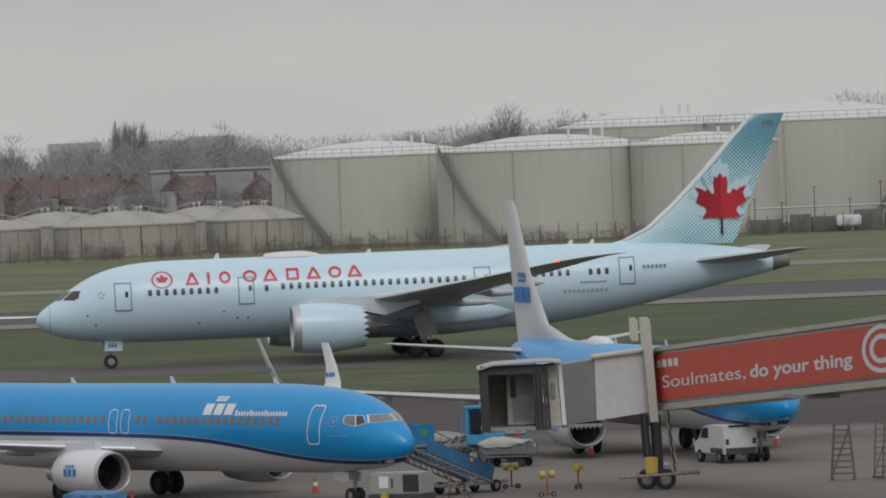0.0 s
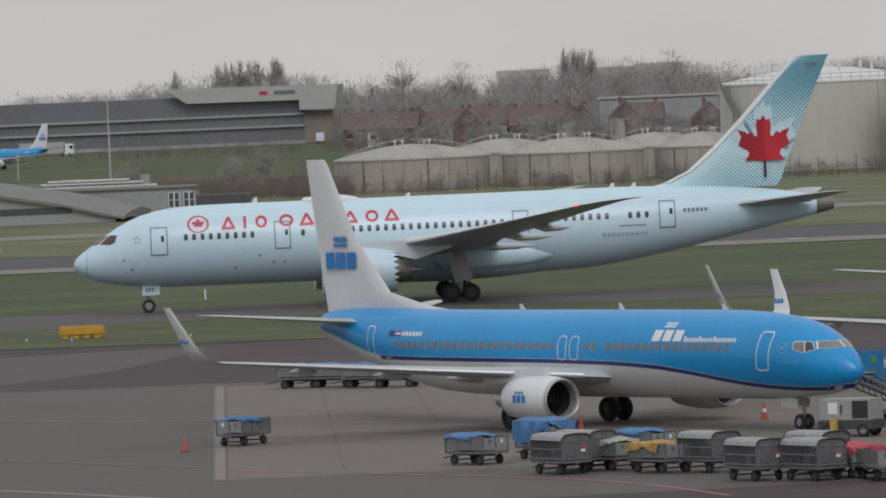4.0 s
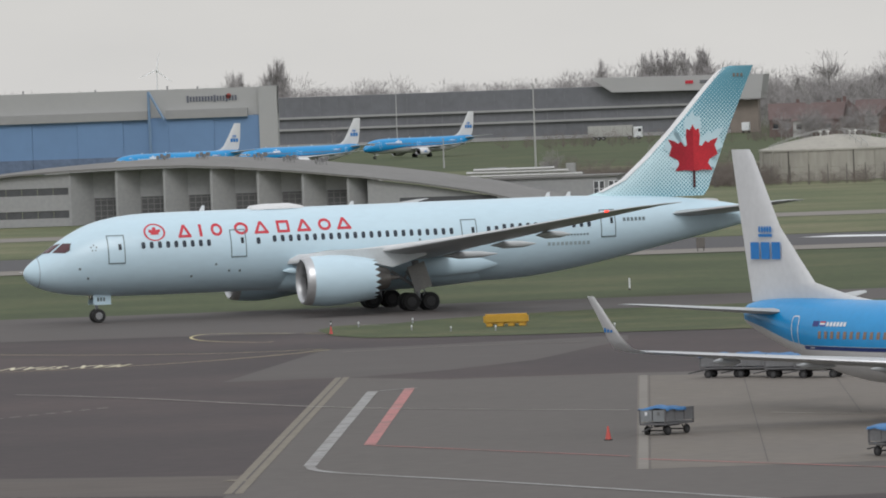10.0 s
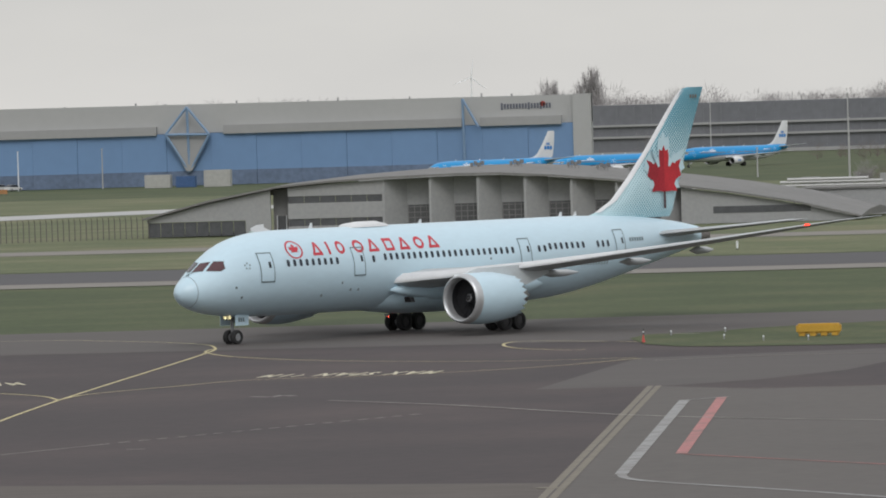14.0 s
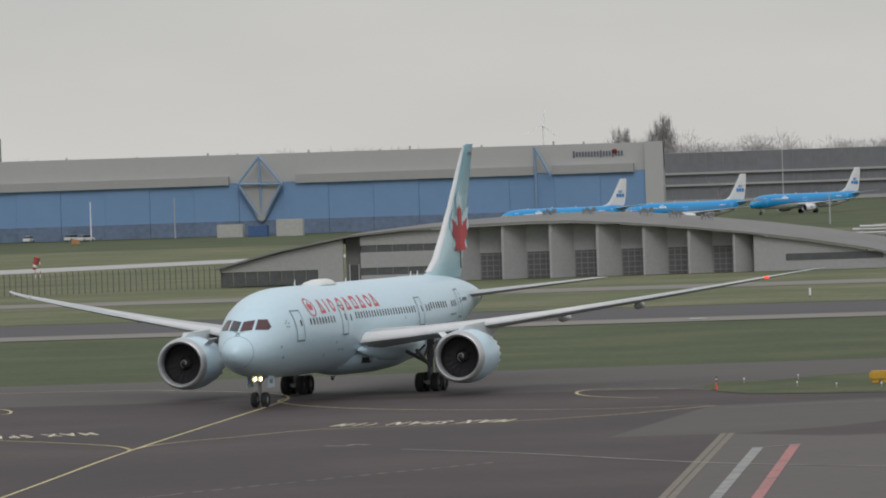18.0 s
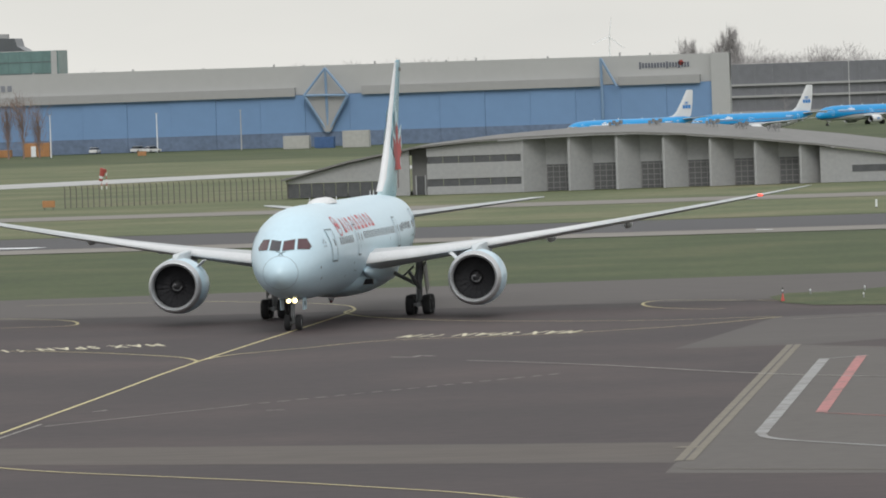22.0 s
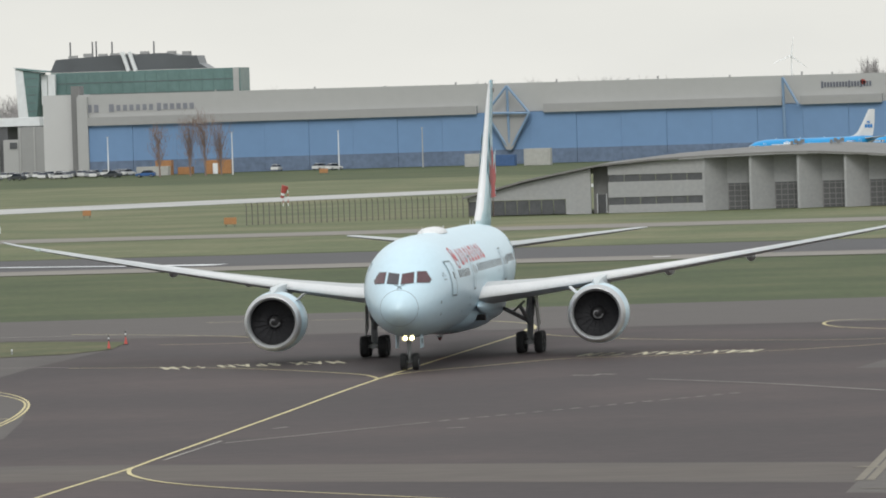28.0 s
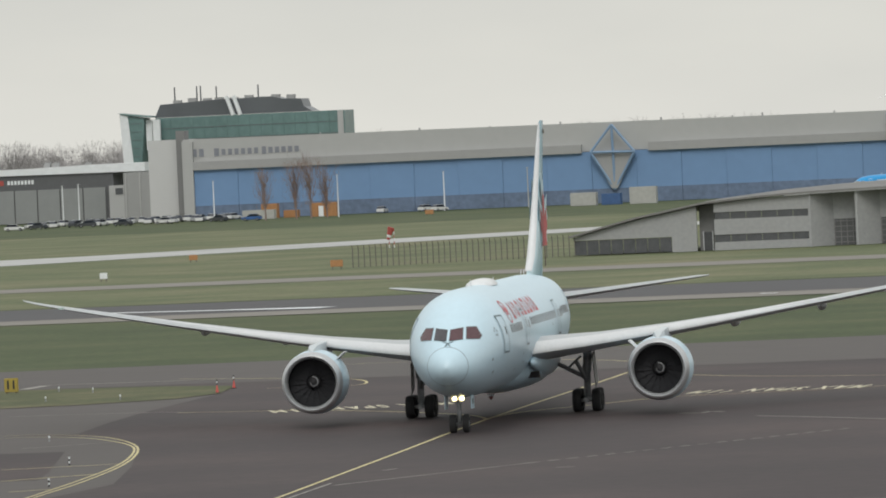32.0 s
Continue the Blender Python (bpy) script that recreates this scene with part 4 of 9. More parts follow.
            for y, z, le, ch in ((16.55, wz(16.6), 23.55, 1.75), (17.1, wz(16.6) + 0.18, 23.9, 1.5), (17.45, wz(16.6) + 0.65, 24.2, 1.2), (17.7, wz(16.6) + 1.45, 24.75, 0.85), (17.95, wz(16.6) + 2.6, 25.65, 0.55)):
                rings.append([(2.4 - le - ch * u, sg * (y + v * 0.1), z - abs(v) * 0.02) for u, v in FOIL])
            loft(bm, rings)
            wl = part("winglet", bm, JETWHITE, jet, smooth=50)
            bm = bmesh.new()
            for q in range(3):
                bm.faces.new([bm.verts.new((2.4 - 24.75 - q * 0.24 - a, sg * 17.63, wz(16.6) + 0.95 + b)) for a, b in ((0, 0), (0.17, 0), (0.17, 0.22), (0, 0.22))])
                bm.faces.new([bm.verts.new((2.4 - 24.75 - q * 0.24 - a, sg * 17.50, wz(16.6) + 0.95 + b)) for a, b in ((0, 0), (0.17, 0), (0.17, 0.22), (0, 0.22))])
            part("winglet_mark", bm, CYANBLUE, wl)
        for y, s0, ln in ((4.2, 19.6, 3.6), (8.0, 20.8, 3.0), (12.0, 22.6, 2.2)):
            bm = bmesh.new()
            lathe(bm, [(0, 0.03), (-ln * 0.3, 0.2), (-ln * 0.7, 0.18), (-ln, 0.03)], (2.4 - s0, sg * y, wz(y) - 0.22), "x", 12, True)
            part("flap_fairing", bm, WINGGREY, jet, smooth=60)
        # tailplane
        bm = bmesh.new()
        wing(bm, [(1.4 - 33.0, sg * 0.6, 4.75, 4.2, 0.4), (1.4 - 33.6, sg * 1.2, 4.8, 3.7, 0.34), (1.4 - 36.9, sg * 6.7, 5.35, 1.5, 0.14), (1.4 - 37.5, sg * 7.15, 5.4, 0.8, 0.06)])
        part("tailplane", bm, WINGGREY, jet, smooth=50)
        # engine
        eng = new("engine")
        eng.parent = jet
        eng.location = (-11.2, sg * 4.85, 1.5)
        bm = bmesh.new()
        def egg(a, r):
            return [(a, r * math.sin(q * math.tau / 32) * 1.04, (r * math.cos(q * math.tau / 32)) * (1.0 if math.cos(q * math.tau / 32) > 0 else 0.93)) for q in range(32)]
        loft(bm, [egg(a, r) for a, r in ((-0.15, 0.98), (-0.6, 1.06), (-1.5, 1.1), (-2.6, 1.04), (-3.4, 0.92), (-3.5, 0.86))], False, False)
        part("nacelle", bm, JETWHITE, eng, smooth=60)
        bm = bmesh.new()
        loft(bm, [egg(a, r) for a, r in ((-0.6, 0.84), (-0.25, 0.82), (-0.04, 0.86), (0.0, 0.91), (-0.05, 0.955), (-0.2, 0.99))], False, False)
        part("intake_lip", bm, mat("lip_pale_metal", (0.42, 0.42, 0.43), 0.38, 0.5, var=0.06), eng, "bare metal intake lip", 60)
        bm = bmesh.new()
        loft(bm, [egg(a, r) for a, r in ((-0.5, 0.845), (-1.4, 0.83))], False, False)
        lathe(bm, [(-1.38, 0.80), (-1.4, 0.05)], (0, 0, 0), "x", 24, True)
        part("intake_duct", bm, DARK, eng, smooth=60)
        bm = bmesh.new()
        lathe(bm, [(-0.75, 0.01), (-0.95, 0.17), (-1.2, 0.27)], (0, 0, 0), "x", 16)
        part("spinner", bm, FANGREY, eng)
        bm = bmesh.new()
        bm.faces.new([bm.verts.new(p) for p in ((-1.12, 0.26, -0.03), (-1.12, 0.74, -0.09), (-1.3, 0.74, 0.09), (-1.3, 0.26, 0.03))])
        blade = part("fan_blade", bm, FANGREY, eng)
        for q in range(1, 24):
            again(blade, Matrix.Rotation(q * math.tau / 24, 4, "X"), eng)
        bm = bmesh.new()
        lathe(bm, [(-3.0, 0.62), (-4.2, 0.5), (-4.6, 0.4)], (0, 0, 0), "x", 20)
        lathe(bm, [(-4.0, 0.34), (-5.1, 0.05)], (0, 0, 0), "x", 16, True)
        part("core_exhaust", bm, SILVER, eng, smooth=50)
        bm = bmesh.new()
        box(bm, (-3.4, 0, 1.05), (4.6, 0.3, 0.55), ry=-0.06)
        part("pylon", bm, JETWHITE, eng)
        bm = bmesh.new()
        for q in range(3):
            vs = [(-1.35 - q * 0.34 - a, sg * 1.15, -0.1 + b) for a, b in ((0, 0), (0.24, 0), (0.24, 0.34), (0, 0.34))]
            bm.faces.new([bm.verts.new(p) for p in vs])
        for q in range(4):
            vs = [(-1.5 - q * 0.17 - a, sg * 1.14, 0.3 + b) for a, b in ((0, 0), (0.11, 0), (0.11, 0.14), (0, 0.14))]
            bm.faces.new([bm.verts.new(p) for p in vs])
        part("engine_mark", bm, CYANBLUE, eng)
        # main gear
        gear = new("main_gear")
        gear.parent = jet
        gear.location = (-17.17, sg * 2.86, 0)
        bm = bmesh.new()
        rod(bm, (0, 0, 0.56), (0, 0, 2.3), 0.12, 0.16, 10)
        rod(bm, (0, -0.5, 0.56), (0, 0.5, 0.56), 0.08, 0.08, 8)
        rod(bm, (0, 0, 1.2), (0, -sg * 1.3, 2.2), 0.07, 0.07, 8)
        part("strut", bm, GEARMETAL, gear, smooth=40)
        for y in (-0.43, 0.43):
            wheel("main_wheel", gear, (0, y, 0.56), 0.56, 0.4)
        # fin marks
        for q in range(3):
            bm = bmesh.new()
            x0 = -33.1 - (q * 0.86)
            vs = [(x0 - u, sg * 0.2, 7.28 + v) for u, v in ((0, 0), (0.7, 0), (0.7, 0.82), (0, 0.82))]
            bm.faces.new([bm.verts.new(p) for p in vs])
            part("fin_mark", bm, CYANBLUE, jet)
        bm = bmesh.new()
        vs = [(-33.75 - u, sg * 0.2, 8.36 + v) for u, v in ((0, 0), (1.1, 0), (1.1, 0.14), (0, 0.14))]
        bm.faces.new([bm.verts.new(p) for p in vs])
        for q in range(5):
            ring = [(-33.87 - q * 0.22 + 0.1 * math.cos(j * math.tau / 8), sg * 0.2, 8.72 + 0.17 * math.sin(j * math.tau / 8)) for j in range(8)]
            bm.faces.new([bm.verts.new(p) for p in ring])
        part("fin_crest", bm, CYANBLUE, jet)
    bm = bmesh.new()
    if small:
        fin(bm, [(1.4 - 28.6, 5.15, 8.0, 0.25), (1.4 - 31.2, 5.6, 6.0, 0.34), (1.4 - 32.4, 6.4, 5.0, 0.36), (1.4 - 34.0, 8.6, 3.8, 0.3), (1.4 - 35.8, 11.4, 2.2, 0.2), (1.4 - 36.0, 11.7, 1.9, 0.1)])
    else:
        fin(bm, [(-24.9, 5.22, 10.87, 0.18), (-27.6, 5.52, 8.22, 0.30), (-30.6, 6.15, 5.35, 0.36), (-33.3, 8.84, 3.15, 0.3), (-35.3, 12.3, 1.76, 0.2), (-35.6, 12.6, 1.5, 0.1)])
    part("fin", bm, JETWHITE, jet, "white fin with blue marks", 50)
    bm = bmesh.new()
    rod(bm, (0, 0, 0.35), (0.05, 0, 1.9), 0.08, 0.1, 10)
    rod(bm, (0, -0.25, 0.35), (0, 0.25, 0.35), 0.06, 0.06, 8)
    ng = part("nose_gear", bm, GEARMETAL, jet, smooth=40)
    for y in (-0.22, 0.22):
        wheel("nose_wheel", ng, (0, y, 0.35), 0.35, 0.22)
    for sg in (-1, 1):
        bm = bmesh.new()
        box(bm, (-0.55, sg * 0.35, 1.22), (1.1, 0.05, 0.42), ry=0.1)
        part("nose_gear_door", bm, JETWHITE, jet)
    for s, h in ((9.0, 0.3), (16.5, 0.35), (24.0, 0.3)):
        bm = bmesh.new()
        fin(bm, [(4.0 - s, 5.28, 0.45, 0.05), (4.0 - s - 0.3, 5.3 + h, 0.2, 0.03)])
        part("blade_antenna", bm, JETWHITE, jet)
    if k != 1.0:
        jet.scale = (k, k, k)
    return jet


# ---------------------------------------------------------------- ground
GRASS = mat("winter_grass", (0.047, 0.067, 0.0185), 0.9, var=0.44, scale=0.06, fine=1.2, bump=0.3, dirt=(0.072, 0.067, 0.031), dirt_amt=0.6, coord="Object")
APRON = mat("dark_asphalt", (0.0333, 0.0213, 0.0224), 0.75, var=0.34, scale=0.045, fine=0.9, bump=0.1, dirt=(0.051, 0.0335, 0.0313), dirt_amt=0.8)
TAXI = mat("worn_grey_asphalt", (0.081, 0.071, 0.066), 0.8, var=0.14, scale=0.05, fine=1.0, bump=0.1, dirt=(0.058, 0.050, 0.047), dirt_amt=0.5, stretch=(0.25, 1, 1))
STAND = mat("stand_asphalt", (0.094, 0.084, 0.076), 0.8, var=0.16, scale=0.08, fine=1.0, dirt=(0.076, 0.067, 0.062), dirt_amt=0.5)
PAD = mat("pale_concrete_pad", (0.156, 0.138, 0.118), 0.85, var=0.15, scale=0.1, fine=1.0, dirt=(0.112, 0.100, 0.090), dirt_amt=0.5)
RUNWAY = mat("runway_asphalt", (0.048, 0.046, 0.049), 0.7, var=0.1, scale=0.03, fine=0.6, stretch=(0.2, 1, 1))
SHOULDER = mat("pale_shoulder", (0.20, 0.185, 0.165), 0.85, var=0.12, scale=0.05, fine=0.8, stretch=(0.2, 1, 1))
WETTAXI = mat("wet_concrete", (0.34, 0.335, 0.325), 0.28, var=0.3, scale=0.03, fine=0.4, dirt=(0.12, 0.118, 0.11), dirt_amt=0.9, stretch=(0.25, 1.6, 1))
YELLOW = mat("yellow_line_paint", (0.54, 0.47, 0.25), 0.7, var=0.2, scale=0.5, fine=3)
WHITEPAINT = mat("worn_white_paint", (0.32, 0.305, 0.275), 0.75, var=0.3, scale=0.4, fine=3, dirt=(0.12, 0.11, 0.105), dirt_amt=0.9)
GREYPAINT = mat("grey_line_paint", (0.30, 0.30, 0.295), 0.75, var=0.35, scale=0.4, fine=3, dirt=(0.13, 0.12, 0.115), dirt_amt=0.9)
REDPAINT = mat("red_line_paint", (0.42, 0.17, 0.165), 0.75, var=0.3, scale=0.5, fine=3, dirt=(0.17, 0.11, 0.10), dirt_amt=0.9)
TANPAINT = mat("tan_drain_cover", (0.175, 0.155, 0.122), 0.8, var=0.15, scale=0.4, fine=2)


def sheet(name, pts, z, material, label="", kind="structure", category="ground"):
    bm = bmesh.new()
    bm.faces.new([bm.verts.new((x, y, z)) for x, y in pts])
    bmesh.ops.recalc_face_normals(bm, faces=bm.faces)
    for f in bm.faces:
        if f.normal.z < 0:
            f.normal_flip()
    ob = part(name, bm, material)
    return tagged(ob, label, category, "", kind)


def smooth_line(pts, n=6):
    if len(pts) < 3:
        return [Vector((*p, 0)) for p in pts]
    out = []
    P = [Vector((*p, 0)) for p in pts]
    for i in range(len(P) - 1):
        p0, p1, p2, p3 = P[max(i - 1, 0)], P[i], P[i + 1], P[min(i + 2, len(P) - 1)]
        for k in range(n):
            u = k / n
            out.append(0.5 * (2 * p1 + (p2 - p0) * u + (2 * p0 - 5 * p1 + 4 * p2 - p3) * u * u + (3 * p1 - p0 - 3 * p2 + p3) * u**3))
    return out + [P[-1]]


def stripe(name, pts, width, z, material, label="", dash=None, curve=True):
    line = smooth_line(pts) if curve else [Vector((*p, 0)) for p in pts]
    bm = bmesh.new()
    if dash:
        a, b = line[0], line[-1]
        n = int((b - a).length / (dash[0] + dash[1]))
        segs = [(a + (b - a) * (k / n), a + (b - a) * (k / n + dash[0] / (b - a).length)) for k in range(n)]
    else:
        segs = [line]
    for s in segs:
        rows = []
        for i, p in enumerate(s):
            t = (s[min(i + 1, len(s) - 1)] - s[max(i - 1, 0)]).normalized()
            nrm = Vector((-t.y, t.x, 0)) * width / 2
            rows.append((bm.verts.new((p.x + nrm.x, p.y + nrm.y, z)), bm.verts.new((p.x - nrm.x, p.y - nrm.y, z))))
        for i in range(len(rows) - 1):
            bm.faces.new((rows[i][0], rows[i][1], rows[i + 1][1], rows[i + 1][0]))
    return tagged(part(name, bm, material), label or "painted line on the asphalt apron", "road marking", "", "structure")


sheet("ground", ((-9000, -4000), (9000, -4000), (9000, 9000), (-9000, 9000)), -0.05, GRASS, "flat winter grass reaching the horizon")
sheet("apron", ((-420, -80), (320, -80), (320, 480), (-420, 480)), 0.0, APRON, "dark brownish asphalt apron, worn and patched")
sheet("taxiway", ((-420, 468), (320, 468), (320, 530), (-35, 525), (-80, 519), (-150, 509), (-420, 495)), 0.01, TAXI, "grey worn asphalt taxiway", category="taxiway")
sheet("runway", ((-900, 664), (600, 664), (600, 710), (-900, 710)), 0.012, RUNWAY, "dark asphalt runway", category="runway")
sheet("runway_shoulder", ((-900, 648), (600, 648), (600, 664), (-900, 664)), 0.006, SHOULDER, "pale runway shoulder", category="runway")
sheet("service_road", ((-900, 800), (600, 800), (600, 822), (-900, 822)), 0.01, SHOULDER, "pale service road in the grass", category="road")

# ---------------------------------------------------------------- hangar
CLAD = mat("beige_cladding", (0.385, 0.387, 0.383), 0.7, var=0.03, scale=0.05, fine=0.6)
CLADDARK = mat("grey_cladding", (0.315, 0.317, 0.315), 0.7, var=0.04, scale=0.05, fine=0.6)
# door and truss blues are greyed to imitate haze in the air
DOORBLUE = mat("hangar_door_blue", (0.15, 0.26, 0.44), 0.55, var=0.04, scale=0.05, fine=0.5)
DOORDARK = mat("hangar_door_base", (0.12, 0.165, 0.25), 0.6, var=0.25, scale=0.1, fine=0.8)
TRUSSBLUE = mat("truss_blue_steel", (0.20, 0.30, 0.44), 0.5, var=0.08)


def hangar():
    y0, x0, x1, top = 1520.0, -411.8, -224.5, 17.7
    hg = thing("hangar", pose(0, y0, 0), "long beige-clad hangar with sliding blue doors", "hangar")
    bm = bmesh.new()
    box(bm, ((x0 + x1) / 2 - 7, 30, top / 2 - 0.2), (x1 - x0 - 15, 59, top - 0.4))
    part("hall", bm, CLADDARK, hg)
    bm = bmesh.new()
    prism(bm, ((x0, 11.5), (x1, 11.5), (x1, top - 0.2), (x0, top + 0.4)), -0.6, 0.6)
    part("fascia", bm, CLAD, hg, "plain beige fascia")
    for xa, xb in ((x0 + 2.4, -321), (-306, -253), (-249, -231)):
        bm = bmesh.new()
        box(bm, ((xa + xb) / 2, -1.1, 12.1), (xb - xa, 1.6, 1.9))
        part("canopy_beam", bm, CLADDARK, hg)
    n = 18
    for k in range(n):
        a = x0 + 2.4 + (x1 - 4 - x0 - 2.4) * k / n
        b = x0 + 2.4 + (x1 - 4 - x0 - 2.4) * (k + 1) / n
        bm = bmesh.new()
        box(bm, ((a + b) / 2, -0.9 + 0.12 * (k % 2), 6.9), (b - a - 0.05, 0.4, 9.0))
        d = part("sliding_door", bm, DOORBLUE, hg, "blue sliding hangar door")
        bm = bmesh.new()
        box(bm, ((a + b) / 2, -0.95 + 0.12 * (k % 2), 1.6), (b - a - 0.05, 0.5, 3.2))
        part("kick_panel", bm, DOORDARK, d)
    for xa, xb in ((x0, x0 + 2.4), (x1 - 4, x1)):
        bm = bmesh.new()
        box(bm, ((xa + xb) / 2, -0.5, 8.8), (xb - xa, 2.6, 17.6))
        part("corner_pier", bm, CLAD, hg)
    for xc in (-313.8, -252.5):
        w, full = (7.4, True) if xc < -300 else (5.0, False)
        T, L, R, B = (xc, -3.0, 17.2), (xc - w, -3.0, 11.3), (xc + w * 0.66, -3.0, 11.1), (xc, -1.8, 3.0)
        L = (xc - w * 0.66, -3.0, 11.3)
        for a, b in ((T, L), (T, R), (L, R), (L, B), (R, B), (T, B)) if full else ((T, R), (T, (xc, -2, 4.0))):
            bm = bmesh.new()
            rod(bm, a, b, 0.3, 0.3, 6)
            part("truss_member", bm, TRUSSBLUE, hg, "blue steel truss member")
        if full:
            bm = bmesh.new()
            prism(bm, ((L[0], 11.0), (R[0], 11.0), (xc + 0.6, 3.2), (xc - 0.6, 3.2)), -2.2, -1.6)
            part("truss_panel", bm, CLADDARK, hg)
    # lettering that names a firm and a person: plain bars
    BAR = mat("sign_grey", (0.12, 0.13, 0.16), 0.6)
    for k in range(17):
        bm = bmesh.new()
        box(bm, (-244.2 + k * 0.66, -0.72, 15.3), (0.46, 0.06, 1.1 if k not in (0, 9, 13) else 1.5))
        part("sign_bar", bm, BAR, hg)
    bm = bmesh.new()
    lathe(bm, [(-0.75, 0.6), (-0.7, 0.6)], (-235.2, 0, 15.7), "y", 14, True)
    part("sign_disc", bm, mat("sign_red", (0.36, 0.07, 0.06), 0.6), hg)
    for k, (xa, w_) in enumerate([(-409.2, 1.3), (-407.6, 1.3), (-404.1, 1.4)] + [(-402.5 + 1.5 * j, 1.1) for j in range(6)] + [(-393.2 + 1.5 * j, 1.2) for j in range(6)]):
        bm = bmesh.new()
        box(bm, (xa, -0.72, 15.0), (w_ * 0.8, 0.06, 1.7 if k in (0, 1, 2, 9) else 1.3))
        part("sign_bar", bm, mat("sign_pale_grey", (0.20, 0.21, 0.24), 0.6), hg)
    for k in range(14):
        bm = bmesh.new()
        x = x0 + 14 + k * 12.9
        rod(bm, (x + 3.1 * (k % 3), 6, top - 0.3), (x + 3.1 * (k % 3), 6, top + 0.35 + 0.3 * (k % 2)), 0.18, 0.22, 8)
        part("roof_vent", bm, CLADDARK, hg)
    return hg


# ---------------------------------------------------------------- fire station
CONC = mat("fair_faced_concrete", (0.325, 0.33, 0.335), 0.8, var=0.1, scale=0.3, fine=2.0, dirt=(0.27, 0.27, 0.265), dirt_amt=0.5)
# darker concrete for mullions and vents; behind the entry it paints recess shade
CONCDARK = mat("shaded_concrete", (0.20, 0.20, 0.20), 0.8, var=0.1, scale=0.3, fine=2.0)
ROOFGREY = mat("roof_membrane", (0.185, 0.182, 0.176), 0.8, var=0.12, scale=0.15, fine=1.0)
WINBAND = mat("dark_window_band", (0.085, 0.088, 0.095), 0.2, var=0.2)


def fire_station():
    fs = thing("fire_station", pose(0, 892, 0), "low grey concrete fire station under a long curved roof", "fire station")
    prof = [(-190.6, 2.5), (-182, 4.6), (-173, 6.2), (-166, 6.75), (-159, 7.05), (-150, 7.25), (-144, 7.2), (-137, 6.75), (-129, 5.95), (-121, 5.0), (-114, 4.0), (-106, 2.6), (-97.5, 0.5)]
    # roof shell: rises to the back, then falls
    bm = bmesh.new()
    rings = []
    for x, z in prof:
        f = max(0.12, min(1.0, (x + 186) / 46))
        rings.append([(x, -0.7, z - 0.18), (x, -0.7, z + 0.08), (x, 10, z + 0.12 + 0.63 * f), (x, 22, z + 0.15 + 0.85 * f), (x, 34, z + 0.1 + 0.3 * f), (x, 34, z - 0.2), (x, 10, z)])
    loft(bm, rings)
    part("roof", bm, ROOFGREY, fs, "curved grey roof shell", 30)
    def under(x):
        for (xa, za), (xb, zb) in zip(prof, prof[1:]):
            if xa <= x <= xb:
                return za + (zb - za) * (x - xa) / (xb - xa) - 0.3
        return 0.5
    def wallpiece(name, xa, xb, z0, y, material, th=0.4, top=None):
        bm = bmesh.new()
        n = max(1, int((xb - xa) / 3))
        lo = [(xa, z0), (xb, z0)]
        hi = [(xb - (xb - xa) * k / n, top if top else under(xb - (xb - xa) * k / n)) for k in range(n + 1)]
        prism(bm, lo + hi, y, y + th)
        return part(name, bm, material, fs)
    # left wing: dark base glazing under a concrete wall
    wallpiece("front_wall", -190.2, -177.2, 2.0, 0.0, CONC)
    for k in range(8):
        wallpiece("base_window", -190.0 + k * 1.6, -188.5 + k * 1.6, 0.1, 0.15, WINBAND, 0.2, 1.95)
    wallpiece("front_wall", -177.2, -173.9, 0.0, 0.0, CONC)
    wallpiece("entry_back", -173.9, -171.8, 0.0, 2.0, CONCDARK)
    wallpiece("entry_door", -173.4, -172.2, 0.0, 1.85, WINBAND, 0.1, 2.4)
    for a in (0.0, 0.55):
        wallpiece("door_frame", -173.45 + a * 2.2, -173.35 + a * 2.2, 0.0, 1.8, PALEMARK, 0.1, 2.5)
    # two-storey office bay with two window bands
    for z0, z1 in ((0.0, 1.05), (2.0, 4.0)):
        wallpiece("front_wall", -171.6, -159.2, z0, 0.0, CONC, 0.4, z1)
    wallpiece("front_wall", -171.6, -159.2, 4.9, 0.0, CONC)
    for z0, z1 in ((1.05, 2.0), (4.0, 4.9)):
        for k in range(6):
            wallpiece("window", -171.5 + k * 2.05, -169.52 + k * 2.05, z0, 0.12, WINBAND, 0.1, z1)
    # engine bays: a saw-tooth of slanting concrete walls, a shutter in each step
    xs = [-159.0, -152.9, -146.7, -140.6, -134.6, -128.8, -123.0]
    wallpiece("bay_back", -159.2, -119.5, 0.0, 2.5, CONC)
    for k, x in enumerate(xs):
        bm = bmesh.new()
        t = under(x)
        prism(bm, ((x - 0.25, -0.15), (x + 0.05, -0.15), (x + 2.55, 2.5), (x - 0.25, 2.5)), 0.0, t, "xy")
        part("pier", bm, CONC, fs)
    for k in range(6):
        xc = xs[k] + 4.3
        bm = bmesh.new()
        box(bm, (xc, 2.42, 1.7), (3.35, 0.14, 3.4))
        d = part("bay_door", bm, mat("bay_shutter", (0.085, 0.086, 0.09), 0.5, var=0.15), fs, "dark grey sectional bay door")
        for j in range(5):
            bm = bmesh.new()
            box(bm, (xc - 1.6 + j * 0.8, 2.33, 1.7), (0.09, 0.06, 3.3))
            part("mullion", bm, CONCDARK, d)
        for j in range(5):
            bm = bmesh.new()
            box(bm, (xc, 2.33, 0.4 + j * 0.68), (3.3, 0.05, 0.09))
            part("rail", bm, CONCDARK, d)
    wallpiece("front_wall", -120.6, -98.5, 0.0, 0.0, CONC, 0.4)
    wallpiece("window", -116.5, -104.0, 1.3, -0.06, WINBAND, 0.1, 2.15)
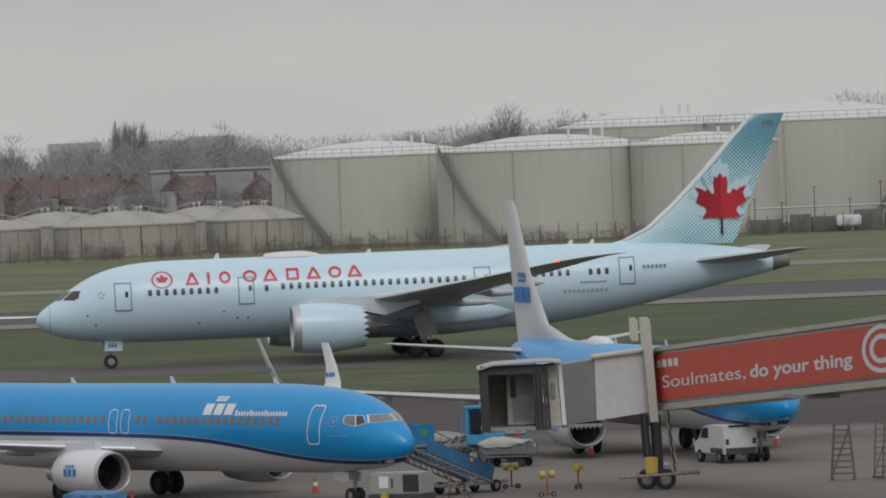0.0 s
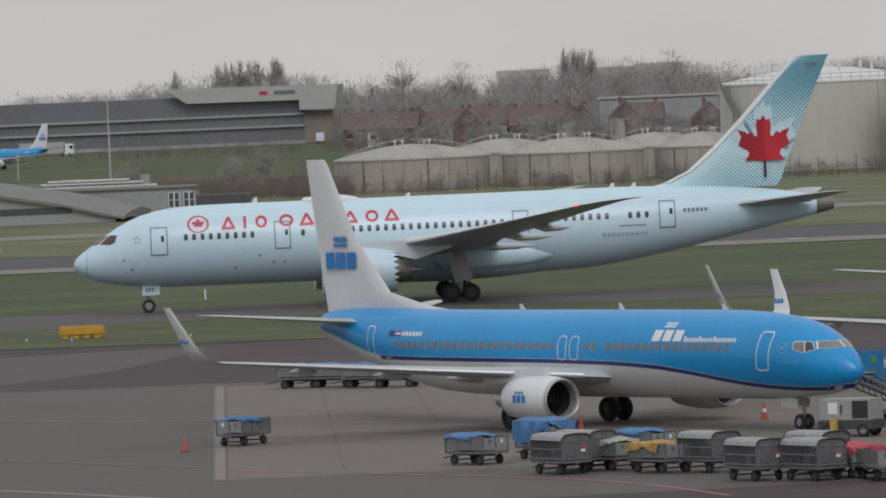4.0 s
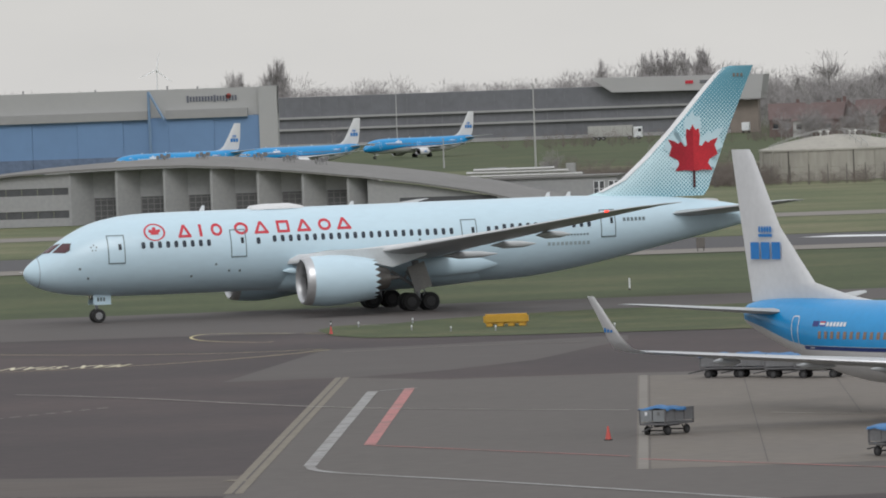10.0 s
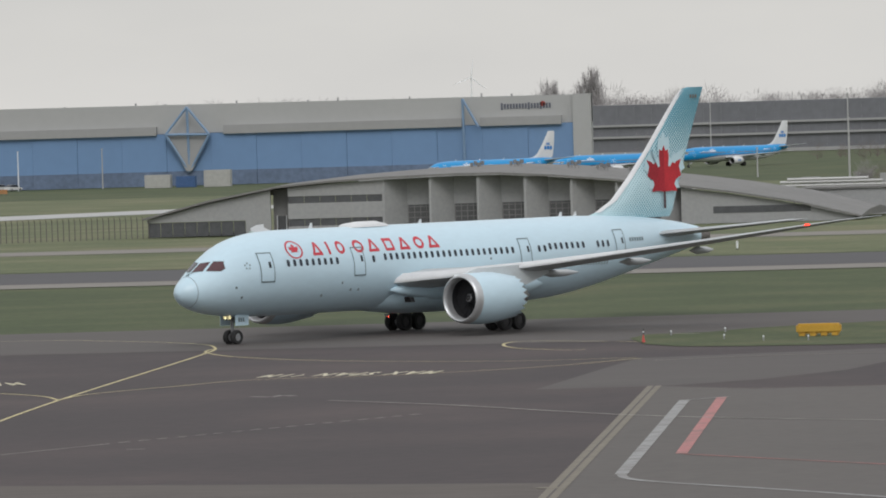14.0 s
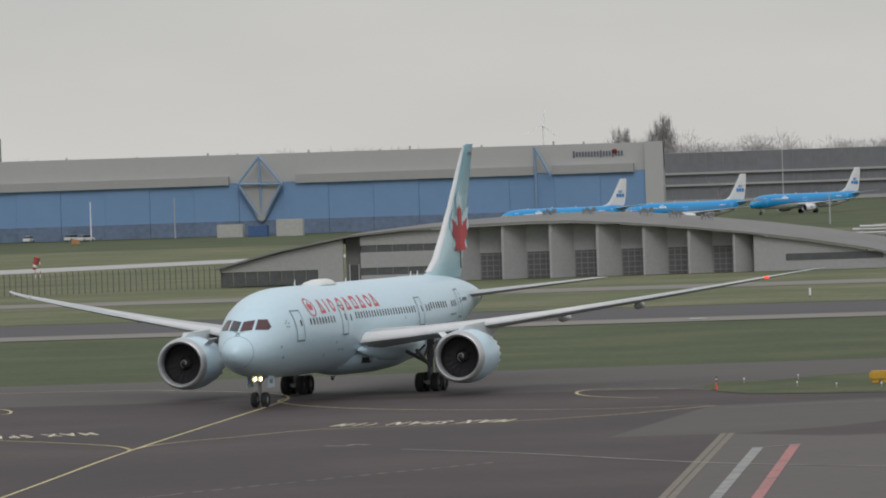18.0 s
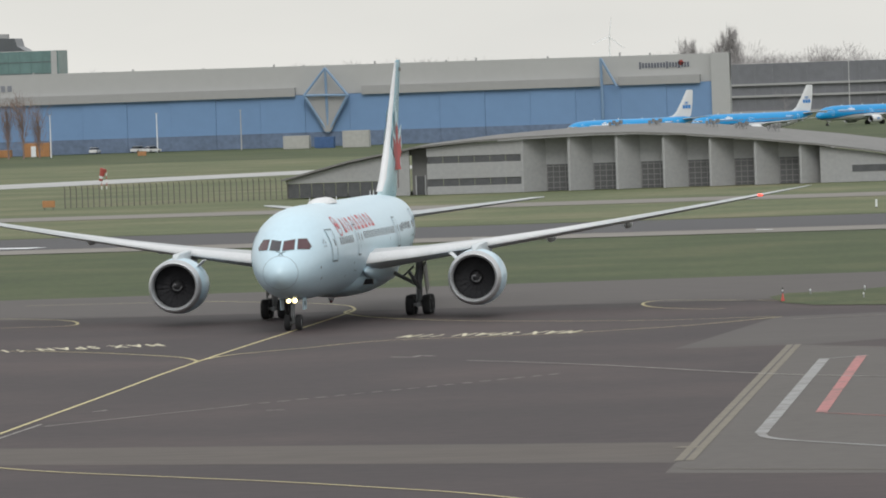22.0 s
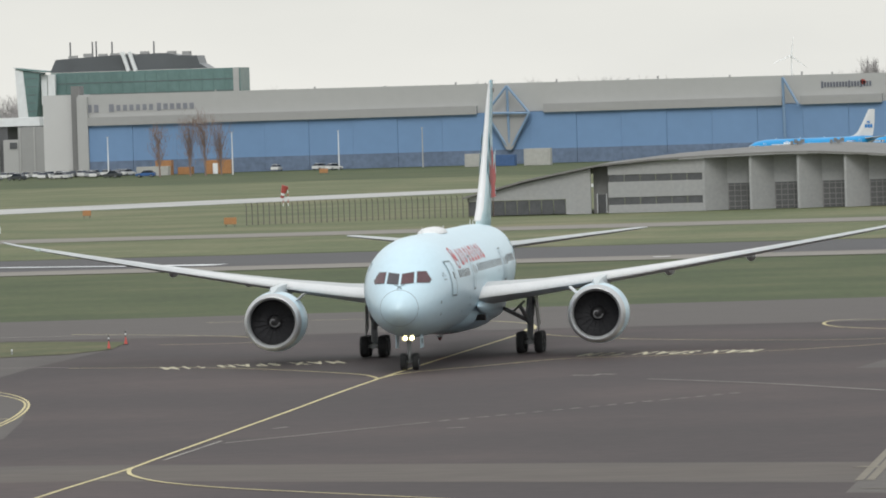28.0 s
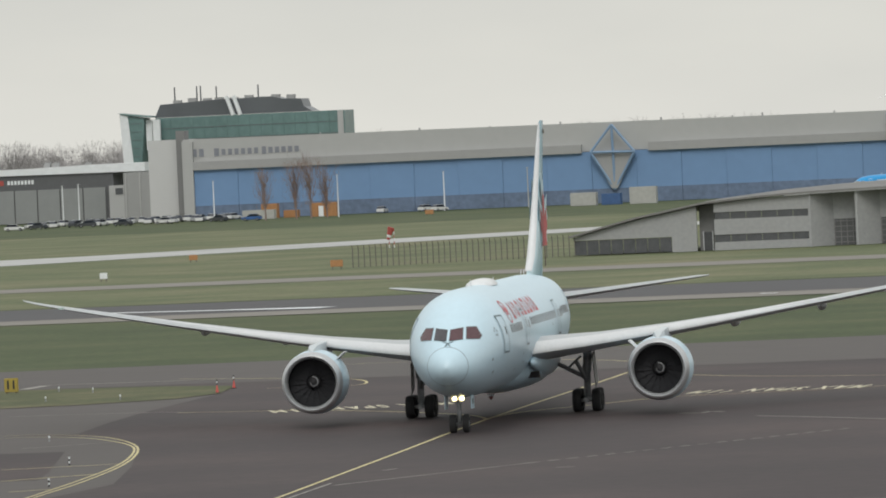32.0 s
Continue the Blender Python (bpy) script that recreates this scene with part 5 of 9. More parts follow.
    for x, z in ((-148.8, 8.0), (-143.6, 8.05), (-136.1, 7.75), (-132.3, 7.3), (-128.1, 6.9)):
        for j in range(4):
            bm = bmesh.new()
            box(bm, (x - 0.7 + j * 0.45, 12 + 0.3 * (j % 2), z + 0.25 + 0.2 * (j % 2)), (0.36, 0.4, 0.5), rz=0.4 * j)
            rod(bm, (x - 0.7 + j * 0.45, 12, z - 0.5), (x - 0.7 + j * 0.45, 12, z + 0.3), 0.05, 0.05, 5)
            part("roof_vent", bm, CONCDARK, fs)
    return fs


def station_annex():
    an = thing("annex_building", pose(0, 930, 0), "flat grey annex with white-framed windows beside the fire station", "building")
    bm = bmesh.new()
    box(bm, (-101, 5, 1.75), (17, 10, 3.5))
    part("wall", bm, CONC, an)
    bm = bmesh.new()
    box(bm, (-101, 5, 3.6), (17.6, 10.6, 0.25))
    part("roof", bm, ROOFGREY, an)
    for k in range(2):
        for j in range(2):
            bm = bmesh.new()
            box(bm, (-95.2 + k * 2.0 + j * 0.75, -0.05, 1.9), (0.62, 0.1, 1.9))
            w = part("window", bm, WINBAND, an)
            bm = bmesh.new()
            for a, b, s in ((-0.33, 0, (0.08, 0.14, 2.0)), (0.33, 0, (0.08, 0.14, 2.0)), (0, 0.98, (0.7, 0.14, 0.08)), (0, -0.98, (0.7, 0.14, 0.08)), (0, 0, (0.7, 0.14, 0.06))):
                box(bm, (-95.2 + k * 2.0 + j * 0.75 + a, -0.06, 1.9 + b), s)
            part("window_frame", bm, PALEMARK, w)
    bm = bmesh.new()
    box(bm, (-88.4, 1, 1.2), (7, 2, 2.4))
    part("dark_shed", bm, WINBAND, an)
    return an


# ---------------------------------------------------------------- offices, tower block, warehouse
# dark facade lifted to mid grey: the lift paints haze over the offices
OFFDARK = mat("dark_glass_facade", (0.155, 0.16, 0.175), 0.35, var=0.15, scale=0.05, fine=0.5)
OFFBAND = mat("pale_band", (0.33, 0.33, 0.33), 0.6, var=0.08, scale=0.1)
SILVERWALL = mat("silver_panel", (0.42, 0.42, 0.42), 0.45, 0.2, var=0.06, scale=0.1)


def offices():
    of = thing("office_block", pose(0, 1990, 0), "long dark-glazed office block with pale floor bands", "office block")
    bm = bmesh.new()
    box(bm, (-262, 20, 7.2), (194, 40, 14.4))
    part("glass_body", bm, OFFDARK, of)
    for z, th in ((0.5, 1.0), (5.2, 0.6), (8.5, 0.6)):
        bm = bmesh.new()
        box(bm, (-262, -0.4, z), (194, 1.0, th))
        part("floor_band", bm, OFFBAND, of)
    for k in range(38):
        bm = bmesh.new() if k == 0 else bm
        if k == 0:
            box(bm, (-357, 0.0, 7.2), (0.35, 0.16, 14.3))
            m0 = part("mullion", bm, OFFDARK, of)
        else:
            again(m0, pose(k * 5.0, 0, 0), of)
    bm = bmesh.new()
    prism(bm, ((-204, 16.9), (-155, 16.4), (-156, 9.6), (-166, 9.6), (-166, 12.4), (-198, 12.6)), -3, 20)
    part("silver_head", bm, SILVERWALL, of, "silver-clad sweeping roof head")
    bm = bmesh.new()
    box(bm, (-161, 4, 4.6), (8, 8, 9.2))
    part("brick_core", bm, mat("brown_brick", (0.24, 0.205, 0.18), 0.8, var=0.15, scale=0.3), of)
    for k, (w, c) in enumerate(((2.2, RED), (6.0, OFFDARK))):
        bm = bmesh.new()
        box(bm, (-176 + k * 6, -3.15, 14.8), (w, 0.2, 0.9))
        part("sign_bar", bm, c, of)
    return of


def tower_block():
    tb = thing("glass_office_building", pose(0, 1750, 0), "green-glass office building with roof aerials behind the hangar", "office building")
    GREEN = mat("green_glass", (0.125, 0.205, 0.20), 0.22, var=0.15, scale=0.08, fine=0.6)
    SMOKE = mat("smoked_glass", (0.10, 0.108, 0.118), 0.3, var=0.2, scale=0.1)
    bm = bmesh.new()
    box(bm, (-456.5, 6, 12.1), (50, 10, 24.2))
    part("green_block", bm, GREEN, tb, "green glazed block")
    for k in range(17):
        if k == 0:
            bm = bmesh.new()
            box(bm, (-480.6, 0.97, 15), (0.16, 0.14, 18))
            m0 = part("mullion", bm, GREEN, tb)
        else:
            again(m0, pose(k * 3.0, 0, 0), tb)
    for z in (18.5, 21.4):
        bm = bmesh.new()
        box(bm, (-456.5, 0.97, z), (50, 0.12, 0.16))
        part("floor_edge", bm, SMOKE, tb)
    bm = bmesh.new()
    prism(bm, ((-482, 24.3), (-480.4, 27.6), (-466, 28.3), (-451, 28.5), (-448, 27.8), (-443, 27.6), (-442.4, 25.6), (-440.2, 24.3)), 2, 10)
    part("roof_storey", bm, SMOKE, tb, "dark stepped roof storey")
    for a in (-461.5, -459.6):
        bm = bmesh.new()
        box(bm, (a - 0.2, 1.2, 26.6), (0.9, 0.8, 5.2), ry=-0.32)
        part("white_mast_wall", bm, PALEMARK, tb)
    for a, h in ((-477.5, 4.0), (-471.6, 4.0), (-470.6, 4.1), (-466.4, 3.8), (-455.3, 3.7)):
        bm = bmesh.new()
        rod(bm, (a, 6, 27), (a, 6, 28 + h), 0.22, 0.18, 6)
        part("aerial", bm, SMOKE, tb)
    bm = bmesh.new()
    prism(bm, ((-489.9, 25.6), (-487.8, 25.2), (-486.7, 12.8), (-489.3, 12.8)), -3.2, 3)
    part("slanted_wall", bm, PALEMARK, tb, "pale slanted stair wall")
    bm = bmesh.new()
    prism(bm, ((-487.8, 25.0), (-483.5, 24.4), (-484.5, 12.8), (-486.7, 12.8)), -3.0, 3)
    part("stair_glass", bm, GREEN, tb)
    for q in range(5):
        bm = bmesh.new()
        z = 14.6 + 2.1 * q
        box(bm, (-485.7, -3.04, z), (2.0 + 0.32 * q, 0.08, 0.12))
        part("stair_landing", bm, SMOKE, tb)
    bm = bmesh.new()
    prism(bm, ((-490.4, 25.9), (-481.6, 24.8), (-481.6, 24.45), (-487.6, 25.1)), -3.6, 3)
    part("stair_roof", bm, GREEN, tb, "thin glazed stair roof")
    bm = bmesh.new()
    box(bm, (-432.6, 0.93, 21), (1.5, 0.1, 6.2))
    part("pale_end_panel", bm, SILVERWALL, tb)
    for x0_, w in ((-482.7, 1.5), (-480.7, 1.8)):
        bm = bmesh.new()
        box(bm, (x0_, -1.0, 20.0), (w, 1.0, 7.8))
        part("white_fin_wall", bm, PALEMARK, tb)
    for k in range(9):
        bm = bmesh.new()
        box(bm, (-476 + k * 3.7, 3 + (k % 3), 28.2 + 0.3 * (k % 2)), (2.2, 1.2, 0.7 + 0.25 * (k % 3)))
        part("roof_plant", bm, CLADDARK, tb)
    return tb


def warehouse():
    wh = thing("warehouse", pose(0, 1600, 0), "dark warehouse with a white roof and grey roller doors", "warehouse")
    bm = bmesh.new()
    box(bm, (-480, 20, 5.9), (58, 40, 11.8))
    part("wall", bm, mat("dark_cladding", (0.10, 0.102, 0.108), 0.6, var=0.1), wh)
    bm = bmesh.new()
    prism(bm, ((-510, 11.6), (-443, 11.3), (-443, 13.3), (-458, 13.3), (-470, 13.0), (-510, 12.6)), -0.5, 40)
    part("roof", bm, PALEMARK, wh, "white sheet roof")
    for k in range(10):
        bm = bmesh.new()
        box(bm, (-506 + k * 5.6, -0.2, 4.0), (5.3, 0.4, 7.8))
        part("roller_door", bm, mat("grey_shutter", (0.24, 0.25, 0.25), 0.6, var=0.1, scale=0.3), wh)
    bm = bmesh.new()
    box(bm, (-449.6, 2.5, 4.1), (3.6, 10, 8.2))
    part("stair_core", bm, SILVERWALL, wh)
    bm = bmesh.new()
    box(bm, (-448.9, -2.58, 6.8), (1.8, 0.16, 1.5))
    part("core_window", bm, WINBAND, wh)
    for k in range(8):
        bm = bmesh.new()
        box(bm, (-476.6 + k * 0.84, -0.04, 9.8), (0.55, 0.12, 0.95))
        part("sign_bar", bm, PALEMARK, wh)
    bm = bmesh.new()
    box(bm, (-478.6, -0.04, 9.8), (1.6, 0.12, 1.2))
    part("sign_mark", bm, MATS["sign_red"], wh)
    for x, z in ((-468, 13.6), (-466, 13.5), (-458, 13.2)):
        bm = bmesh.new()
        box(bm, (x, 4, z), (1.4, 1.4, 1.2))
        part("roof_unit", bm, CLADDARK, wh)
    return wh


def end_tower():
    et = thing("hangar_stair_block", pose(0, 1522, 0), "pale grey stair block at the hangar's corner", "building")
    bm = bmesh.new()
    box(bm, (-417.3, 8, 9.1), (7.2, 14, 18.2))
    part("wall", bm, mat("pale_stair_panel", (0.52, 0.52, 0.52), 0.6, var=0.05, scale=0.1), et)
    bm = bmesh.new()
    box(bm, (-412.75, 0.6, 10.05), (1.9, 4, 20.1))
    part("dark_pier", bm, mat("pier_grey", (0.19, 0.19, 0.19), 0.7, var=0.06), et, "tall dark grey pier")
    bm = bmesh.new()
    box(bm, (-432.5, 42, 5.6), (9, 10, 11.2))
    part("link_wall", bm, CLADDARK, et, "set-back grey link building")
    for k in range(3):
        bm = bmesh.new()
        box(bm, (-436.5 + 3.4 * k, 36.9, 5.6), (0.3, 0.2, 11.2))
        part("link_mullion", bm, SILVERWALL, et)
    return et


# ---------------------------------------------------------------- fuel tanks
TANK = mat("beige_tank_steel", (0.50, 0.495, 0.45), 0.6, var=0.07, scale=0.12, fine=1.2, dirt=(0.44, 0.43, 0.385), dirt_amt=0.4, stretch=(1, 1, 0.15))
TANKTOP = mat("pale_tank_roof", (0.62, 0.62, 0.60), 0.6, var=0.08, scale=0.2)
TANKLOW = mat("weathered_tank_steel", (0.375, 0.36, 0.32), 0.75, var=0.18, scale=0.3, fine=1.5, dirt=(0.25, 0.235, 0.21), dirt_amt=0.6, stretch=(1, 1, 0.2))
TANKLOWTOP = mat("weathered_tank_roof", (0.36, 0.345, 0.305), 0.8, var=0.14, scale=0.3, fine=1.5)
RAIL = mat("galvanised_rail", (0.40, 0.40, 0.39), 0.5, 0.4, var=0.1)
RUST = mat("dark_pipe", (0.13, 0.12, 0.11), 0.7, var=0.2)


def tank(x, y, r, h, dome, big=True, stair=None):
    tk = thing("fuel_tank", pose(x, y, 0), "tall beige steel fuel tank with a railed pale roof" if big else "low weathered fuel tank with a domed roof", "fuel tank", "tall tanks" if big else "low tanks")
    bm = bmesh.new()
    lathe(bm, [(0, r), (h, r)], (0, 0, 0), "z", 72)
    part("shell", bm, TANK if big else TANKLOW, tk, smooth=40)
    bm = bmesh.new()
    lathe(bm, [(h, r + 0.15), (h + 0.25, r + 0.1), (h + dome * 0.55, r * 0.66), (h + dome * 0.88, r * 0.33), (h + dome, 0.05)], (0, 0, 0), "z", 48)
    part("roof", bm, TANKTOP if big else TANKLOWTOP, tk, smooth=40)
    if big:
        bm = bmesh.new()
        rod(bm, (0, 0, 0), (0, 0, 1.3), 0.04, 0.04, 4)
        post = part("rail_post", bm, RAIL, tk)
        post.location = (r, 0, h)
        for k in range(1, 64):
            a = k * math.tau / 64
            again(post, pose(r * math.cos(a), r * math.sin(a), h), tk)
        for z in (0.65, 1.3):
            bm = bmesh.new()
            lathe(bm, [(h + z - 0.04, r), (h + z + 0.04, r)], (0, 0, 0), "z", 64)
            part("rail", bm, RAIL, tk)
        for k in range(3):
            bm = bmesh.new()
            a = -1.2 + k * 0.5
            rod(bm, (r * 0.5 * math.cos(a), r * 0.5 * math.sin(a), h + dome * 0.5), (r * 0.5 * math.cos(a), r * 0.5 * math.sin(a), h + dome + 0.7), 0.22, 0.22, 8)
            part("roof_vent", bm, TANKTOP, tk)
        for a in (-1.0, -1.9, -2.6):
            bm = bmesh.new()
            rod(bm, ((r + 0.12) * math.cos(a), (r + 0.12) * math.sin(a), 0), ((r + 0.12) * math.cos(a), (r + 0.12) * math.sin(a), h), 0.1, 0.1, 6)
            part("drain_pipe", bm, mat("pipe_beige", (0.43, 0.42, 0.38), 0.6), tk)
        if stair:
            a0, a1 = stair
            for k in range(46):
                if k == 0:
                    first = None
                u = k / 45
                a = a0 + (a1 - a0) * u
                bm = bmesh.new()
                box(bm, (0, 0, 0), (0.9, 0.34, 0.14))
                box(bm, (0.45, 0, 0.6), (0.05, 0.34, 1.1))
                o = part("stair_tread", bm, mat("stair_steel", (0.23, 0.22, 0.20), 0.6, var=0.1), tk) if first is None else again(first, Matrix.Identity(4), tk)
                first = first or o
                o.matrix_local = pose((r + 0.55) * math.cos(a), (r + 0.55) * math.sin(a), 0.3 + (h - 0.3) * u, 0, 0, math.degrees(a))
    else:
        for k in range(9):
            bm = bmesh.new()
            a = -2.75 + k * 0.29
            rod(bm, (r * math.cos(a) * 1.01, r * math.sin(a) * 1.01, 0), (r * math.cos(a) * 1.01, r * math.sin(a) * 1.01, h), 0.09, 0.09, 4)
            part("shell_rib", bm, RUST if k in (2, 5) else TANKLOW, tk)
        # walkways with handrails run from the eaves to the crown
        def crown(u):
            return h + dome * (1 - u ** 1.7) + 0.1
        for a in (-2.5, -1.15, 0.3):
            for off in (-0.5, 0.5):
                bm = bmesh.new()
                pts = [(r * (1 - k / 10) * math.cos(a) - off * math.sin(a), r * (1 - k / 10) * math.sin(a) + off * math.cos(a), crown(1 - k / 10) + 0.75) for k in range(10)]
                loft(bm, [[(x_ + 0.035 * i_ * math.sin(a), y_ - 0.035 * i_ * math.cos(a), z_ + 0.035 * j_) for i_, j_ in ((-1, -1), (1, -1), (1, 1), (-1, 1))] for x_, y_, z_ in pts])
                part("roof_handrail", bm, RAIL, tk)
                post = None
                for x_, y_, z_ in pts[::2]:
                    if post is None:
                        bm = bmesh.new()
                        rod(bm, (0, 0, -0.85), (0, 0, 0), 0.035, 0.035, 4)
                        post = part("handrail_post", bm, RAIL, tk)
                        post.location = (x_, y_, z_)
                    else:
                        again(post, pose(x_, y_, z_), tk)
        for k in range(4):
            bm = bmesh.new()
            a = k * 1.7 + 0.4
            c = (r * 0.25 * math.cos(a), r * 0.25 * math.sin(a), h + dome * 0.9)
            lathe(bm, [(-0.3, 0.1), (0.55, 0.1), (0.56, 0.3), (0.72, 0.26), (0.8, 0.05)], c, "z", 8, True)
            part("roof_vent", bm, TANKTOP, tk)
    return tk


# ---------------------------------------------------------------- build
wide = widebody()
near = narrowbody(pose(-4.33, 314.26, 0, 0, 0, 310.45), "blue and grey narrow-body airliner parked on the apron")
gate = copy_thing(near, pose(14.86, 338.43, 0, 0, 0, 288.07))
bm = bmesh.new()
loft(bm, [[(4.0 - s, w * math.cos(j * math.pi / 8), 5.26 + h * math.sin(j * math.pi / 8)) for j in range(9)] for s, w, h in ((25.4, 0.05, 0.02), (25.6, 0.4, 0.3), (26.3, 0.5, 0.42), (27.4, 0.5, 0.42), (27.9, 0.36, 0.24), (28.1, 0.05, 0.02))])
part("antenna_dome", bm, JETWHITE, gate, "white antenna dome", 60)
tagged(gate, "blue and grey narrow-body airliner parked behind the jet bridge")
hangar()
fire_station()
station_annex()
offices()
tower_block()
warehouse()
end_tower()
for x, y, r, h, dm, st in ((-10.3, 1100, 16.0, 13.46, 2.4, (-2.0, -2.75)), (16.5, 1074, 17.0, 13.5, 2.3, (-2.05, -2.75)), (39.8, 1062, 11.2, 13.5, 1.8, None), (33, 1125, 14, 16.4, 2.6, None), (60, 1120, 19, 16.4, 3.0, (-1.2, -0.5)), (92, 1090, 16, 16.4, 2.4, (-2.4, -1.6))):
    tank(x, y, r, h, dm, True, st)
for x, y, r in ((-48, 1068, 10.8), (-72.5, 1068, 11.8), (-28.5, 1075, 7.4), (-36.5, 1098, 9.5), (-60.0, 1098, 10)):
    tank(x, y, r, 4.5, 2.3, False)


DARKJOINT = mat("tar_joint", (0.085, 0.076, 0.068), 0.8, var=0.2)

# ---------------------------------------------------------------- painted lines and patches
sheet("grass_island", ((-67.6, 472), (-65, 460.5), (-62, 454.6), (-57.4, 452.2), (-52.7, 451.4), (-36, 450), (300, 440), (300, 503), (-40, 500), (-51.3, 496.6), (-58.2, 490.5), (-61.6, 485.9), (-63.3, 480.7), (-67.3, 479)), 0.03, mat("island_grass", (0.052, 0.070, 0.021), 0.9, var=0.42, scale=0.15, fine=1.6, bump=0.3, dirt=(0.085, 0.077, 0.036), dirt_amt=0.7), "worn grass island beside the taxiway", category="grass")
sheet("grass_island", ((-131.5, 434.5), (-126, 436.3), (-120.8, 441), (-119.7, 448), (-122, 461), (-129, 465.2), (-140, 467.4), (-300, 470), (-300, 412)), 0.03, mat("mossy_island_grass", (0.070, 0.079, 0.028), 0.9, var=0.4, scale=0.15, fine=1.6, bump=0.3, dirt=(0.105, 0.090, 0.046), dirt_amt=0.8), "worn yellowish grass island beside the taxiway", category="grass")
sheet("asphalt_patch", ((-131.5, 434.4), (-126, 436.2), (-120.8, 440.8), (-119.6, 447.3), (-117.2, 419.7), (-115.3, 404.9), (-113.2, 391.4), (-117.6, 392.4), (-160, 398), (-160, 424)), 0.0045, TAXI, "lighter grey asphalt wedge beside the grass")
sheet("asphalt_patch", ((-126, 373), (-110.4, 368.7), (-107.4, 368.9), (-101.5, 345.5), (-99.7, 337.2), (-101.4, 338), (-114, 341)), 0.0105, APRON, "darker asphalt patch inside the rounded corner")
stripe("white_line", ((-126.1, 421.0), (-117.2, 420.0), (-113.9, 417.9)), 0.16, 0.02, WHITEPAINT, "thin worn white line")
stripe("white_line", ((-139.5, 476.1), (-133.0, 475.2), (-126.6, 475.5)), 0.4, 0.024, WHITEPAINT, "thin worn white line")
stripe("white_line", ((-139.3, 469.0), (-139.5, 475.1)), 0.8, 0.024, WHITEPAINT, "short broad white mark", None, False)
stripe("yellow_line", ((-111.5, 374.5), (-107.3, 378.8)), 0.14, 0.022, WHITEPAINT, "faded line inside the corner", None, False)
stripe("yellow_line", ((-98.0, 326.6), (-96.2, 327.8)), 0.25, 0.02, YELLOW)
sheet("wet_taxiway", ((-700, 770), (-297.8, 1000), (-233, 1110), (-150, 1250), (-165, 1262), (-243, 1150), (-306, 1060), (-700, 815)), 0.012, WETTAXI, "wet pale concrete taxiway shining in the grass", category="taxiway")
# tan-streaked grass past the runway, lightened to paint in distance haze
sheet("dry_grass", ((-900, 715), (900, 715), (900, 1320), (-900, 1320)), -0.03, mat("dry_winter_grass", (0.099, 0.118, 0.049), 0.9, var=0.36, scale=0.05, fine=1.0, bump=0.3, dirt=(0.140, 0.124, 0.070), dirt_amt=0.8), "dry grass beyond the runway, paled further by painted haze", category="grass")
sheet("stand_asphalt", ((-54.8, 393.3), (-48.5, 386.8), (-37.7, 387.7), (45, 372), (45, 285), (-26.5, 268), (-43.6, 274)), 0.004, STAND, "grey asphalt of the aircraft stand")
sheet("asphalt_patch", ((-61.6, 392.0), (-62.0, 436.0), (-43.9, 445.1), (-43.1, 437.3), (-44.4, 426.0), (-46.0, 410.0), (-49.7, 399.2), (-53.8, 393.5),), 0.006, TAXI, "lighter asphalt patch")
sheet("concrete_strip", ((-94.5, 306.0), (-83.7, 305.4), (-45.3, 295.6), (-44.3, 280.9), (-80.3, 292.6), (-90.2, 292.2),), 0.005, mat("beige_concrete", (0.094, 0.079, 0.069), 0.85, var=0.2, scale=0.08, fine=1.0, dirt=(0.062, 0.056, 0.052), dirt_amt=0.8, stretch=(0.3, 1, 1)), "lighter concrete strip across the apron")
sheet("concrete_pad", ((-37.4, 383.9), (-28.6, 291.6), (42.0, 298.5), (42, 372), (-10, 376)), 0.008, PAD, "pale concrete stand with joints")
sheet("asphalt_patch", ((-126.7, 387.1), (-118.3, 392.9), (-110.1, 386.9), (-103.7, 370.7), (-98.0, 348.6), (-94.0, 331.0), (-94.0, 316.0), (-103.1, 314.6),), 0.005, TAXI, "rounded lighter asphalt corner")
stripe("pad_edge", ((-37.1, 384.1), (-28.3, 291.5)), 0.42, 0.016, SHOULDER, "pale concrete edge strip", None, False)
stripe("pad_joint", ((-36.8, 384.4), (-28.0, 291.3)), 0.05, 0.018, DARKJOINT, "dark joint along the concrete edge", None, False)
stripe("pad_joint", ((-31.0, 376.9), (-23.3, 294.1)), 0.045, 0.018, DARKJOINT, "dark joint in the concrete stand", None, False)
stripe("pad_joint", ((-25.8, 373.4), (-21.9, 333.6)), 0.045, 0.018, DARKJOINT, "dark joint in the concrete stand", None, False)
stripe("white_line", ((-50.2, 252.8), (-40.2, 235.8),), 0.2, 0.02, WHITEPAINT, "thin worn white line")
stripe("yellow_line", ((-74.5, 240), (-78.3, 280.1), (-79.9, 301.2), (-81.1, 313), (-85.0, 352), (-89.05, 392.2), (-94.6, 459.5), (-96.2, 472.3)), 0.2, 0.02, YELLOW, "yellow taxiway centre line on dark asphalt")
stripe("yellow_line", ((-96.2, 472.3), (-98.3, 479.6), (-102.5, 486.4), (-107.7, 491.9), (-112.9, 496.4), (-125.7, 497.4),), 0.2, 0.02, YELLOW, "curved yellow taxi line")
stripe("yellow_line", ((-96.0, 470.2), (-95.1, 463.9), (-90.7, 453.7), (-82.4, 443.3), (-70.2, 435.9), (-62.2, 437.0),), 0.2, 0.02, YELLOW, "faded yellow taxi line")
stripe("yellow_line", ((-89.1, 391.2), (-88.9, 399.6), (-85.9, 407.4), (-82.4, 415.3), (-74.2, 417.7), (-66.4, 425.2), (-61.7, 435.8),), 0.2, 0.022, YELLOW, "yellow taxi line curving off")
